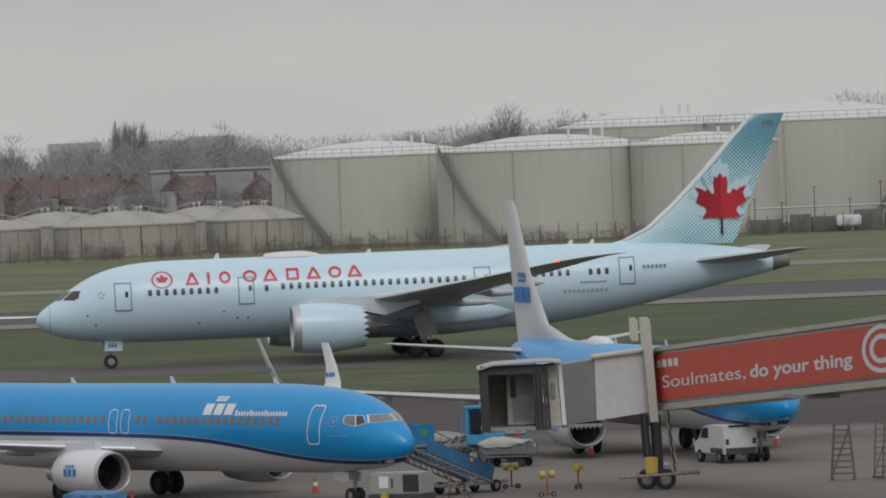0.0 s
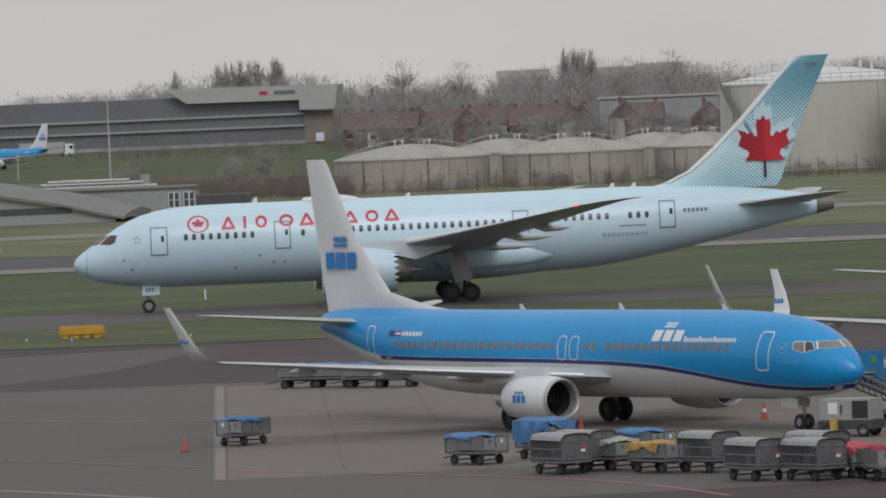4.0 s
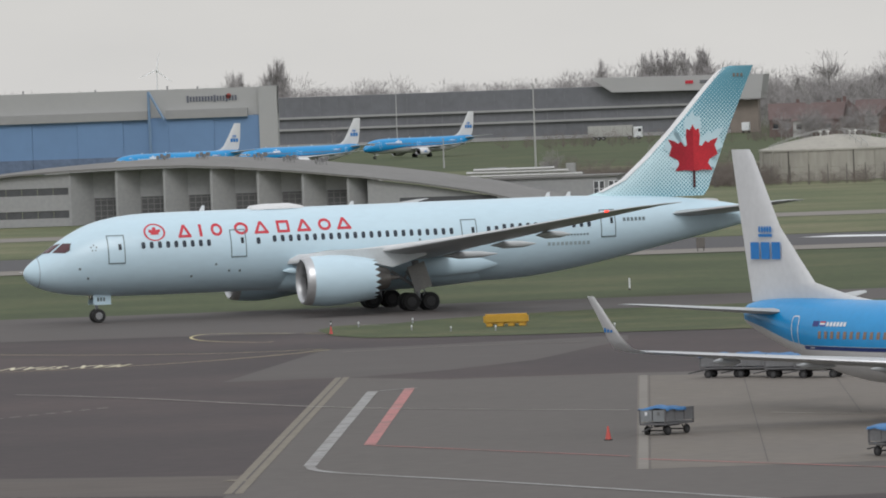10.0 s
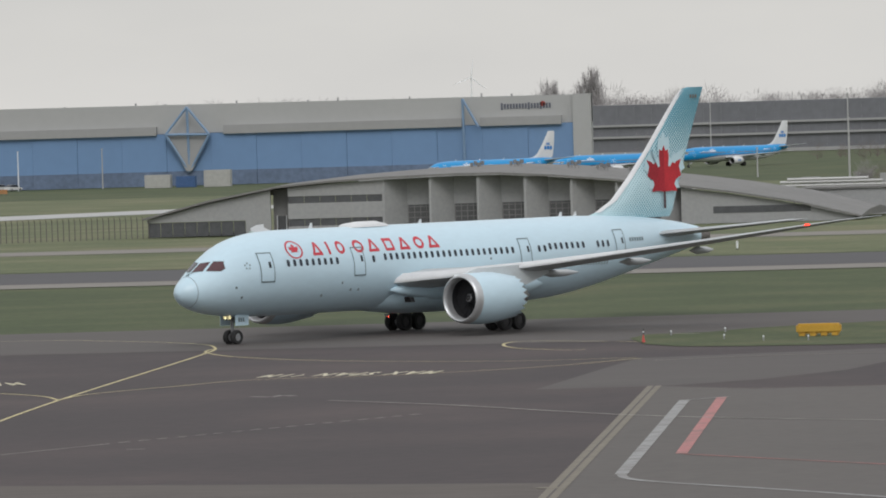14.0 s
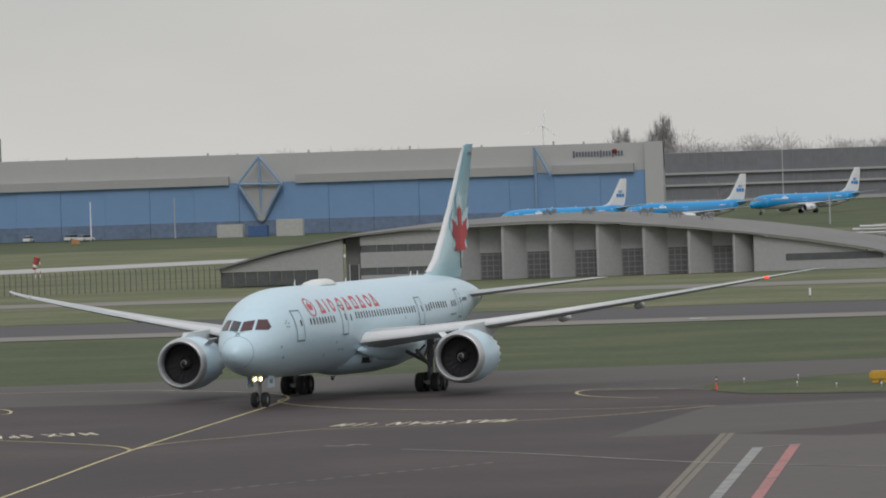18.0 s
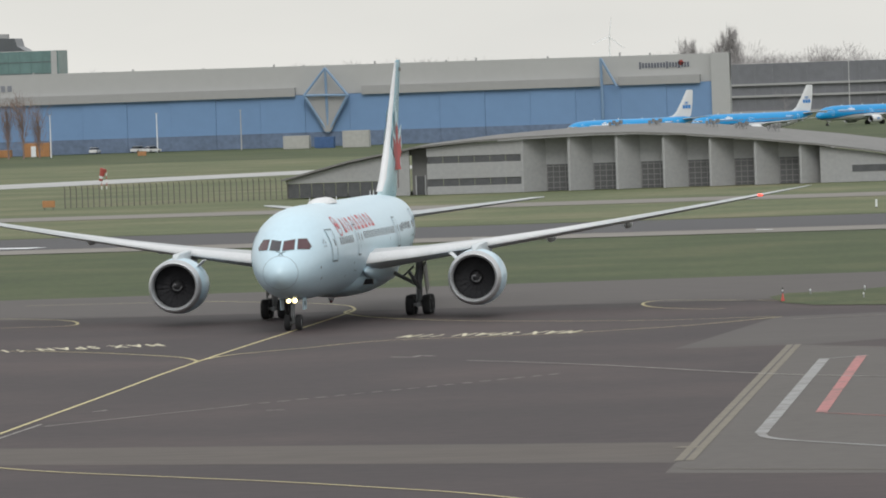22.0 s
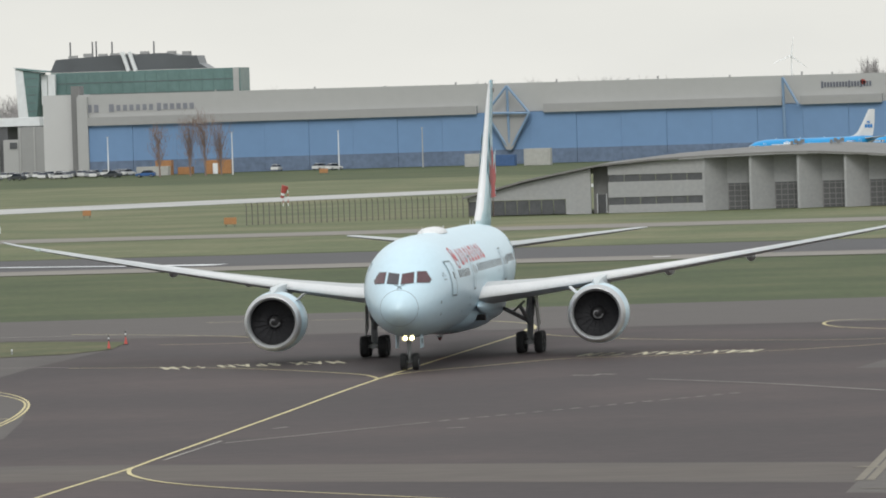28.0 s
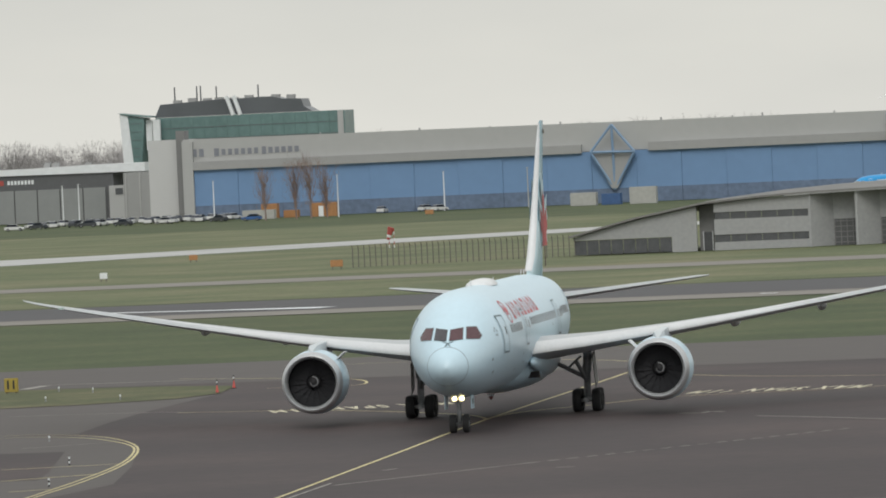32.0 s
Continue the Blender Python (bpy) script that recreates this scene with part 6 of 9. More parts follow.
stripe("yellow_line", ((-89.0, 391.9), (-91.4, 398.1), (-95.9, 404.5), (-101.2, 410.7), (-106.4, 414.8), (-114.3, 417.6),), 0.2, 0.022, YELLOW, "yellow taxi line curving off")
stripe("yellow_line", ((-65.8, 465.1), (-71.9, 470.2), (-75.1, 471.3), (-75.2, 465.5), (-73.1, 458.4), (-69.3, 453.1), (-67.8, 453.1),), 0.2, 0.02, YELLOW, "small yellow loop line")
stripe("yellow_line", ((-130.9, 479.0), (-120.9, 471.6), (-115.0, 465.5), (-112.2, 458.1), (-112.5, 454.0), (-118.1, 454.4),), 0.2, 0.02, YELLOW, "small yellow loop line")
stripe("yellow_line", ((-79.9, 302.0), (-79.6, 300.3), (-78.5, 296.5), (-76.5, 292.1), (-74.2, 288.5), (-70.7, 284.4), (-64.7, 279.0), (-58.9, 273.8), (-53.1, 267.7), (-50.3, 264.6), (-47.4, 260.6), (-42.9, 253.7), (-40.9, 248.7), (-38.6, 242.2), (-36.3, 232.8), (-34.0, 221.5),), 0.2, 0.027, YELLOW, "yellow taxi line curving across the apron")
stripe("yellow_line", ((-122.4, 384.4), (-118.0, 392.1), (-113.4, 390.3), (-108.8, 383.6), (-103.8, 370.7), (-99.5, 353.1), (-96.6, 335.2), (-94.9, 320.3),), 0.13, 0.022, YELLOW, "yellow edge line round the corner")
stripe("yellow_line", ((-121.2, 380.6), (-117.1, 389.0), (-112.5, 387.2), (-108.2, 380.7), (-103.9, 370.3), (-99.8, 353.3), (-97.2, 336.5), (-95.1, 319.1),), 0.13, 0.022, YELLOW, "yellow edge line round the corner")
stripe("yellow_line", ((-105.3, 349.8), (-99.7, 352.1),), 0.25, 0.02, YELLOW)
stripe("yellow_line", ((-101.7, 337.6), (-97.9, 341.9),), 0.25, 0.02, YELLOW)
stripe("white_line", ((-80.1, 308.4), (-81.5, 324.8),), 0.16, 0.014, WHITEPAINT)
stripe("white_line", ((-71.9, 383.7), (-63.4, 374.2), (-52.0, 358.6), (-43.8, 351.0), (-34.0, 344.1),), 0.3, 0.024, WHITEPAINT, "thin worn white line")
stripe("white_line", ((-80.8, 322.6), (-74.5, 338.9),), 0.2, 0.02, WHITEPAINT, "thin worn white line")
stripe("dashed_line", ((-74.2, 339.8), (-63.1, 364.8),), 0.22, 0.02, WHITEPAINT, "dashed worn white line", (0.9, 0.65), False)
stripe("white_line", ((-81.6, 335.6), (-81.2, 336.9),), 0.22, 0.02, WHITEPAINT)
stripe("white_line", ((-72.3, 332.7), (-71.4, 332.8),), 0.22, 0.02, WHITEPAINT)
stripe("white_line", ((-115.2, 421.2), (-108.8, 418.5), (-94.4, 405.7),), 0.2, 0.018, TAXI)
stripe("drain_strip", ((-44.1, 282.2), (-55.0, 393.4),), 0.8, 0.018, TANPAINT, "tan concrete drain strip")
stripe("drain_slot", ((-44.1, 282.2), (-55.0, 393.4),), 0.1, 0.024, TAXI, "slot along the drain strip")
stripe("stand_line", ((-43.7, 301.3), (-50.7, 374.1),), 0.58, 0.02, GREYPAINT, "wide pale grey stand line")
stripe("stand_line", ((-43.7, 301.3), (-42.0, 296.0), (-34.6, 286.6), (-27.5, 277.1), (-23.1, 271.2), (-10.0, 253.0),), 0.42, 0.022, GREYPAINT, "pale grey stand line")
stripe("stand_edge", ((-43.4, 276.6), (-22.8, 268.4), (-6.0, 262.0)), 0.3, 0.02, PAD, "pale edge of the stand asphalt", None, False)
stripe("drain_cover", ((-45.9, 292.0), (-44.7, 291.6)), 1.0, 0.026, TANPAINT, "pale cover plate across the drain strip", None, False)
stripe("stand_line", ((-50.8, 373.5), (-48.7, 377.0),), 0.24, 0.022, GREYPAINT)
stripe("red_line", ((-43.3, 317.8), (-49.0, 376.5),), 0.55, 0.02, REDPAINT, "wide faded red stand line")
stripe("red_line", ((-43.1, 317.3), (-29.9, 301.8),), 0.22, 0.022, REDPAINT, "thin faded red line")
stripe("red_line", ((-29.2, 299.4), (-13.0, 281.9), (-6.6, 267.6),), 0.25, 0.022, REDPAINT, "thin faded red line")
stripe("red_line", ((-54.3, 388.1), (-38.2, 386.3),), 0.16, 0.022, TANPAINT)
stripe("white_line", ((-26.45, 337.4), (-24.1, 335.2), (-21.9, 333.6)), 0.3, 0.022, WHITEPAINT)
stripe("white_line", ((-60.3, 431.5), (-55.2, 435.0), (-51.1, 435.9), (-45.7, 436.5)), 0.4, 0.022, SHOULDER, "thin pale line along the asphalt patch")
stripe("white_line", ((-65.8, 479.4), (-63.6, 477.8)), 0.3, 0.036, WHITEPAINT, "thin worn white line in the grass", None, False)
stripe("white_line", ((-74.0, 469.2), (-67.4, 466.8)), 0.4, 0.022, SHOULDER, "thin pale line on the taxiway", None, False)
stripe("runway_line", ((-179.1, 674.1), (-167.4, 670.2),), 2.0, 0.066, PALEMARK, "white runway line")
stripe("runway_line", ((-193.6, 680.3), (-167.7, 667.7),), 2.2, 0.07, PALEMARK, "white runway centre line")
stripe("runway_line", ((-420, 690), (-232, 690)), 1.2, 0.07, WHITEPAINT, "white runway centre line")
for x, y in ((-95, 656), (-122, 656), (-68, 656), (-10, 660)):
    stripe("runway_mark", ((x, y), (x + 1.6, y)), 1.4, 0.07, PALEMARK, "pale marker plate at the runway edge", None, False)
stripe("shoulder_line", ((-31.1, 693.7), (-16.3, 695.9),), 6.0, 0.03, PALEMARK, "white painted shoulder band")
stripe("shoulder_line", ((-49.5, 697.0), (-39.4, 690.1),), 6.0, 0.03, PALEMARK, "white painted shoulder band")


def ground_text(text, start, along, height, width):
    """Painted letters: read from the far side."""
    cu = bpy.data.curves.new("lettering", "FONT")
    cu.body = text
    cu.size = 1.0
    cu.offset = 0.028
    cu.space_character = 1.35
    ob = bpy.data.objects.new("tmp", cu)
    me0 = bpy.data.meshes.new_from_object(ob)
    bm = bmesh.new()
    bm.from_mesh(me0)
    xs = [v.co.x for v in bm.verts]
    ys = [v.co.y for v in bm.verts]
    lo, hi, yl, yh = min(xs), max(xs), min(ys), max(ys)
    d = Vector((along[0], along[1], 0)).normalized()
    up = Vector((-d.y, d.x, 0))
    for v in bm.verts:
        u, w = (v.co.x - lo) / (hi - lo) * width, (v.co.y - yl) / (yh - yl) * height
        v.co = Vector((start[0], start[1], 0.03)) + d * u + up * w
    bpy.data.objects.remove(ob)
    return tagged(part("painted_lettering", bm, mat("pale_letter_paint", (0.66, 0.61, 0.45), 0.7, var=0.25, scale=0.5, fine=3, dirt=(0.3, 0.27, 0.2), dirt_amt=0.5)), "yellow painted lettering MAX SPAN 61M on the asphalt", "road marking", "", "structure")


ground_text("MAX SPAN 61M", (-71.9, 422.6), (-1, 0.02), 4.6, 10.8)
ground_text("MAX SPAN 61M", (-97.8, 419.6), (-1, -0.36), 4.4, 11.0)
stripe("painted_bar", ((-77.6, 390.9), (-76.2, 390.0), (-76.1, 391.8), (-75.1, 390.7)), 0.5, 0.02, WHITEPAINT, "short yellow painted bar", None, False)


# ---------------------------------------------------------------- jet bridge
def jet_bridge():
    jb = thing("jet_bridge", pose(0, 0, 0), "grey passenger boarding bridge with a red advertising panel", "jet bridge")
    GREYBOX = mat("bridge_grey_paint", (0.58, 0.58, 0.565), 0.55, var=0.08, scale=0.4, fine=3, dirt=(0.3, 0.29, 0.28), dirt_amt=0.4)
    BELLOWS = mat("bellows_fabric", (0.055, 0.055, 0.058), 0.85, var=0.2, scale=2)
    CREAM = mat("cream_steel", (0.46, 0.45, 0.38), 0.55, var=0.1)
    AD = mat("ad_red_orange", (0.60, 0.085, 0.05), 0.55, var=0.08)
    DECKDARK = mat("greased_steel", (0.05, 0.05, 0.052), 0.5, 0.4, var=0.2)
    a, b = Vector((10.5, 318.5, 0)), Vector((23.8, 263.3, 0))
    d = (b - a).normalized()
    n = Vector((-d.y, d.x, 0)) * -1.0
    if n.y > 0:
        n = -n
    def beam(p0, p1, z0, z1, h0, h1, wid, name, material, parent=jb, off=0.0):
        bm = bmesh.new()
        r0 = [p0 + n * (off + s * wid / 2) + Vector((0, 0, z)) for s, z in ((1, z0), (-1, z0), (-1, z0 + h0), (1, z0 + h0))]
        r1 = [p1 + n * (off + s * wid / 2) + Vector((0, 0, z)) for s, z in ((1, z1), (-1, z1), (-1, z1 + h1), (1, z1 + h1))]
        loft(bm, [r0, r1])
        bmesh.ops.recalc_face_normals(bm, faces=bm.faces)
        return part(name, bm, material, parent)
    beam(a, b, 3.75, 6.97, 2.3, 2.3, 2.6, "outer_tunnel", GREYBOX)
    beam(a, b, 6.07, 9.29, 0.2, 0.2, 2.9, "tunnel_roof", CREAM)
    beam(a, b, 3.42, 6.64, 0.3, 0.3, 2.7, "tunnel_sill", CREAM)
    L = (b - a).length
    pn = beam(a + d * 0.6, a + d * (L - 0.5), 3.85 + 0.034, 7.0, 2.09, 2.09, 0.06, "ad_panel", AD, off=1.36)
    pn["label"] = "orange-red advertising panel with white slogan"
    # slogan
    def word(txt, u0, width, z, hgt, heavy):
        cu = bpy.data.curves.new("slogan", "FONT")
        cu.body = txt
        cu.size = 1.0
        cu.offset = 0.022 if heavy else 0.0
        ob = bpy.data.objects.new("tmp", cu)
        me0 = bpy.data.meshes.new_from_object(ob)
        bpy.data.objects.remove(ob)
        bm = bmesh.new()
        bm.from_mesh(me0)
        xs = [v.co.x for v in bm.verts]
        lo, hi = min(xs), max(xs)
        slope = 3.22 / L
        for v in bm.verts:
            u = u0 + (v.co.x - lo) / (hi - lo) * width
            p = a + d * u + n * 1.40
            v.co = Vector((p.x, p.y, 3.75 + slope * u + z + v.co.y * hgt))
        part("slogan_word", bm, PALEMARK, pn, "white slogan lettering")
    word("Soulmates,", 1.9, 13.6, 0.66, 0.78, False)
    word("do your thing", 16.2, 15.2, 0.66, 0.78, True)
    for k in range(4):
        bm = bmesh.new()
        u = 1.1 + 0.95 * k
        p = a + d * u + n * 1.40
        q = a + d * (u + 0.7) + n * 1.40
        z = 5.35 + 3.22 / L * u
        bm.faces.new([bm.verts.new(v) for v in ((p.x, p.y, z), (q.x, q.y, z), (q.x, q.y, z + 0.34), (p.x, p.y, z + 0.34))])
        part("brand_bar", bm, PALEMARK, pn)
    bm = bmesh.new()
    for k in range(20):
        a0, a1 = k * math.tau / 20, (k + 1) * math.tau / 20
        for r0, r1 in ((0.98, 0.8), (0.6, 0.4)):
            vs = []
            for r, aa in ((r0, a0), (r0, a1), (r1, a1), (r1, a0)):
                u = 35.5 + 2.8 * r * math.cos(aa)
                p = a + d * u + n * 1.40
                vs.append(bm.verts.new((p.x, p.y, 4.95 + 3.22 / L * u + r * math.sin(aa))))
            bm.faces.new(vs)
    part("brand_emblem", bm, PALEMARK, pn)
    # inner tunnel, shutter panel, cab
    bm = bmesh.new()
    prism(bm, ((6.6, 3.15), (9.2, 3.45), (9.2, 6.2), (6.6, 5.95)), 316.9, 319.4)
    part("inner_tunnel", bm, GREYBOX, jb, "pale inner tunnel")
    bm = bmesh.new()
    prism(bm, ((6.5, 5.95), (9.3, 6.2), (9.3, 6.3), (6.5, 6.05)), 316.7, 319.6)
    part("tunnel_lip", bm, CREAM, jb)
    SHUT = mat("shutter_taupe", (0.24, 0.235, 0.225), 0.6, var=0.1, scale=1.5)
    bm = bmesh.new()
    prism(bm, ((5.2, 3.0), (6.75, 3.15), (6.6, 5.9), (5.1, 5.72)), 317.0, 319.2)
    part("shutter_housing", bm, SHUT, jb)
    for k in range(12):
        bm = bmesh.new()
        box(bm, (5.28 + k * 0.118, 316.98, 4.44 + k * 0.01), (0.085, 0.05, 2.6))
        part("shutter_slat", bm, SHUT, jb)
    bm = bmesh.new()
    prism(bm, ((4.5, 2.95), (5.0, 3.0), (4.86, 5.75), (4.3, 5.7)), 316.6, 319.6)
    part("cab_post", bm, CREAM, jb)
    bm = bmesh.new()
    bbox(bm, (4.68, 316.56, 4.6), (0.22, 0.08, 0.75), 0.05)
    part("post_grille", bm, SHUT, jb)
    bm = bmesh.new()
    prism(bm, ((5.05, 3.0), (5.24, 3.02), (5.1, 5.74), (4.92, 5.72)), 316.7, 319.4)
    part("door_jamb", bm, PALEMARK, jb)
    bm = bmesh.new()
    prism(bm, ((1.3, 5.70), (2.0, 5.88), (4.4, 5.96), (5.1, 5.88), (5.1, 5.82), (4.4, 5.89), (2.0, 5.81), (1.35, 5.62)), 315.8, 320.2)
    part("cab_roof", bm, mat("cab_roof_grey", (0.36, 0.36, 0.35), 0.6, var=0.1), jb)
    for k in range(5):
        bm = bmesh.new()
        x = 3.85 + 0.14 * k
        prism(bm, ((x - 0.05, 5.66), (x + 0.06, 5.66), (x + 0.12, 2.85), (x + 0.0, 2.85)), 316.1 - 0.05 * (k % 2), 316.35)
        part("bellows_fold", bm, BELLOWS, jb, "dark folding bellows")
    for k in range(3):
        bm = bmesh.new()
        x = 1.42 + 0.13 * k
        prism(bm, ((x - 0.05, 5.6), (x + 0.09, 5.6), (x + 0.14, 2.85), (x + 0.02, 2.85)), 316.0 - 0.05 * (k % 2), 318.8)
        part("bellows_fold", bm, BELLOWS, jb, "dark folding bellows")
    bm = bmesh.new()
    box(bm, (2.9, 316.2, 5.6), (2.9, 0.3, 0.4))
    part("bellows_top", bm, BELLOWS, jb)
    bm = bmesh.new()
    box(bm, (2.9, 318.9, 4.25), (2.7, 0.15, 2.8))
    part("cab_back", bm, mat("cab_beige_panel", (0.24, 0.225, 0.18), 0.7, var=0.15, scale=1.0), jb)
    LOUV = mat("louvre_grey", (0.30, 0.30, 0.30), 0.55, var=0.1)
    bm = bmesh.new()
    box(bm, (3.22, 317.5, 4.25), (1.2, 0.08, 2.35))
    cd = part("cab_door", bm, LOUV, jb, "grey louvred cab door")
    for k in range(18):
        bm = bmesh.new()
        box(bm, (3.27, 317.42, 3.3 + 0.11 * k + (0.12 if k > 8 else 0)), (0.85, 0.05, 0.06))
        part("louvre", bm, SHUT, cd)
    bm = bmesh.new()
    box(bm, (2.9, 317.4, 4.75), (0.24, 0.06, 0.9))
    part("door_pane", bm, GLASSDARK, cd)
    bm = bmesh.new()
    box(bm, (3.2, 317.6, 2.95), (3.6, 2.8, 0.16))
    part("cab_floor", bm, GEARMETAL, jb)
    bm = bmesh.new()
    box(bm, (5.9, 317.1, 2.95), (1.9, 0.2, 0.14))
    for k in range(9):
        box(bm, (5.1 + k * 0.2, 316.98, 2.86), (0.06, 0.08, 0.12))
    part("cab_sill", bm, GEARMETAL, jb)
    # lift columns and wheels
    for y in (316.5, 319.8):
        bm = bmesh.new()
        prism(bm, ((8.98, 3.0), (9.36, 3.0), (9.14, 7.62), (8.74, 7.62)), y - 0.25, y + 0.25)
        part("lift_column", bm, CREAM, jb)
        bm = bmesh.new()
        box(bm, (8.44, y, 7.15), (0.3, 0.4, 0.95))
        part("column_cap", bm, CREAM, jb)
        bm = bmesh.new()
        rod(bm, (9.25, y, 3.3), (9.32, y, 0.85), 0.2, 0.2, 12)
        part("lift_screw", bm, DECKDARK, jb)
        bm = bmesh.new()
        rod(bm, (8.75, y + 0.5, 3.3), (8.85, y + 0.3, 1.3), 0.15, 0.15, 10)
        part("lift_screw", bm, DECKDARK, jb)
        bm = bmesh.new()
        rod(bm, (9.75, y, 3.4), (10.1, y, 0.8), 0.05, 0.05, 8)
        part("stay_pipe", bm, CREAM, jb)
    bm = bmesh.new()
    box(bm, (9.3, 318.1, 0.92), (1.0, 3.4, 0.25))
    part("bogie_frame", bm, GEARMETAL, jb)
    for y in (315.1, 316.1):
        bm = bmesh.new()
        rod(bm, (7.5, y, 0.62), (11.1, y + 0.3, 0.72), 0.07, 0.07, 8)
        part("bumper_rail", bm, mat("worn_rail_paint", (0.26, 0.21, 0.17), 0.7, var=0.4, scale=6), jb)
    for x in (7.6, 8.2, 10.4, 11.0):
        bm = bmesh.new()
        rod(bm, (x, 315.1, 0.64), (x, 316.2, 0.68), 0.05, 0.05, 6)
        part("bumper_tie", bm, MATS["worn_rail_paint"], jb)
    bm = bmesh.new()
    bbox(bm, (8.95, 316.0, 1.08), (0.55, 0.5, 0.75), 0.04)
    part("drive_box", bm, mat("safety_yellow", (0.50, 0.36, 0.08), 0.5, var=0.2, scale=2), jb, "yellow drive box")
    for x, y in ((9.55, 315.7), (8.75, 316.3), (9.55, 319.8)):
        wheel("drive_wheel", jb, (x, y, 0.46), 0.46, 0.36)
    bm = bmesh.new()
    for k in range(6):
        rod(bm, (9.75 + 0.04 * k, 316.4, 3.6 - 0.5 * k), (9.85 + 0.04 * k, 316.4, 3.1 - 0.5 * k), 0.04, 0.04, 6)
    part("hanging_cable", bm, TYRE, jb)
    bm = bmesh.new()
    box(bm, (15.2, 296.0, 4.7), (3.0, 1.6, 0.16), rz=-1.33)
    part("service_tray", bm, GEARMETAL, jb)
    return jb


# ---------------------------------------------------------------- ground equipment
CAGE = mat("galvanised_cage", (0.16, 0.16, 0.165), 0.5, 0.3, var=0.15, scale=2)
PALEPANEL = mat("pale_sheet_panel", (0.235, 0.25, 0.26), 0.5, 0.1, var=0.15, scale=2.5)
MESHGREY = mat("dull_wire_mesh", (0.13, 0.13, 0.132), 0.6, 0.1, var=0.3, scale=4)
CASEBLUE = mat("suitcase_blue", (0.04, 0.06, 0.11), 0.5, var=0.2)
PANEL = mat("aluminium_panel", (0.19, 0.193, 0.20), 0.5, 0.2, var=0.12, scale=1.5, fine=6)
ROOFSHEET = mat("roof_sheet", (0.29, 0.295, 0.30), 0.5, 0.2, var=0.2, scale=2)
DECK = mat("dark_chassis", (0.06, 0.06, 0.062), 0.7, var=0.2)
TARPS = {
    "blue": mat("blue_tarpaulin", (0.055, 0.17, 0.36), 0.6, var=0.2, scale=1.5, bump=0.4),
    "white": mat("white_tarpaulin", (0.36, 0.36, 0.34), 0.6, var=0.15, scale=1.5, bump=0.4),
    "yellow": mat("yellow_tarpaulin", (0.38, 0.24, 0.06), 0.65, var=0.3, scale=1.5, bump=0.4),
    "red": mat("red_tarpaulin", (0.40, 0.05, 0.06), 0.65, var=0.2, scale=1.5, bump=0.4)}
ORANGE = mat("cone_orange", (0.50, 0.08, 0.065), 0.5, var=0.08)


def tarpaulin(ct, material, x0, x1, top, hang, hump, seed, W=1.4):
    """A sheet laid over a cart from x0 to x1, sagging, with soft folds and an uneven hanging hem."""
    rnd = random.Random(seed)
    ph = [rnd.uniform(0, 6.3) for _ in range(6)]
    bm = bmesh.new()
    nx, ny = 16, 14
    g = []
    for i in range(nx + 1):
        u = i / nx
        x = x0 + (x1 - x0) * u
        row = []
        for j in range(ny + 1):
            v = j / ny * 2 - 1
            fold = 0.045 * math.sin(7.5 * u + 2.1 * v + ph[0]) + 0.03 * math.sin(15 * u - 4 * v + ph[1])
            if abs(v) <= 0.72:
                w = v / 0.72
                p = (x + 0.03 * math.sin(5 * v + ph[2]), w * (W / 2 + 0.02), top + hump * math.sin(math.pi * min(1, u * 1.15)) ** 0.8 * (1 - w * w) + fold * (1 - 0.6 * w * w))
            else:
                d = (abs(v) - 0.72) / 0.28
                h = hang * (0.72 + 0.28 * math.sin(5.2 * u + ph[3] + v) + 0.12 * math.sin(13 * u + ph[4]))
                p = (x, math.copysign(W / 2 + 0.03 + 0.035 * d * math.sin(16 * u + ph[5]) + 0.03 * d, v), top - h * d + fold * 0.4 * (1 - d))
            row.append(bm.verts.new(p))
        g.append(row)
    for i in range(nx):
        for j in range(ny):
            bm.faces.new((g[i][j], g[i + 1][j], g[i + 1][j + 1], g[i][j + 1]))
    # ends tucked down
    for e, dx in ((0, -0.05), (nx, 0.05)):
        low = [bm.verts.new((v.co.x + dx, v.co.y, v.co.z - hang * (0.35 + 0.2 * math.sin(4 * v.co.y + ph[1])) * (1 if abs(v.co.y) < W / 2 else 0.2))) for v in g[e]]
        for j in range(ny):
            bm.faces.new((g[e][j], g[e][j + 1], low[j + 1], low[j]))
    bmesh.ops.recalc_face_normals(bm, faces=bm.faces)
    return part("tarpaulin", bm, material, ct, smooth=70)


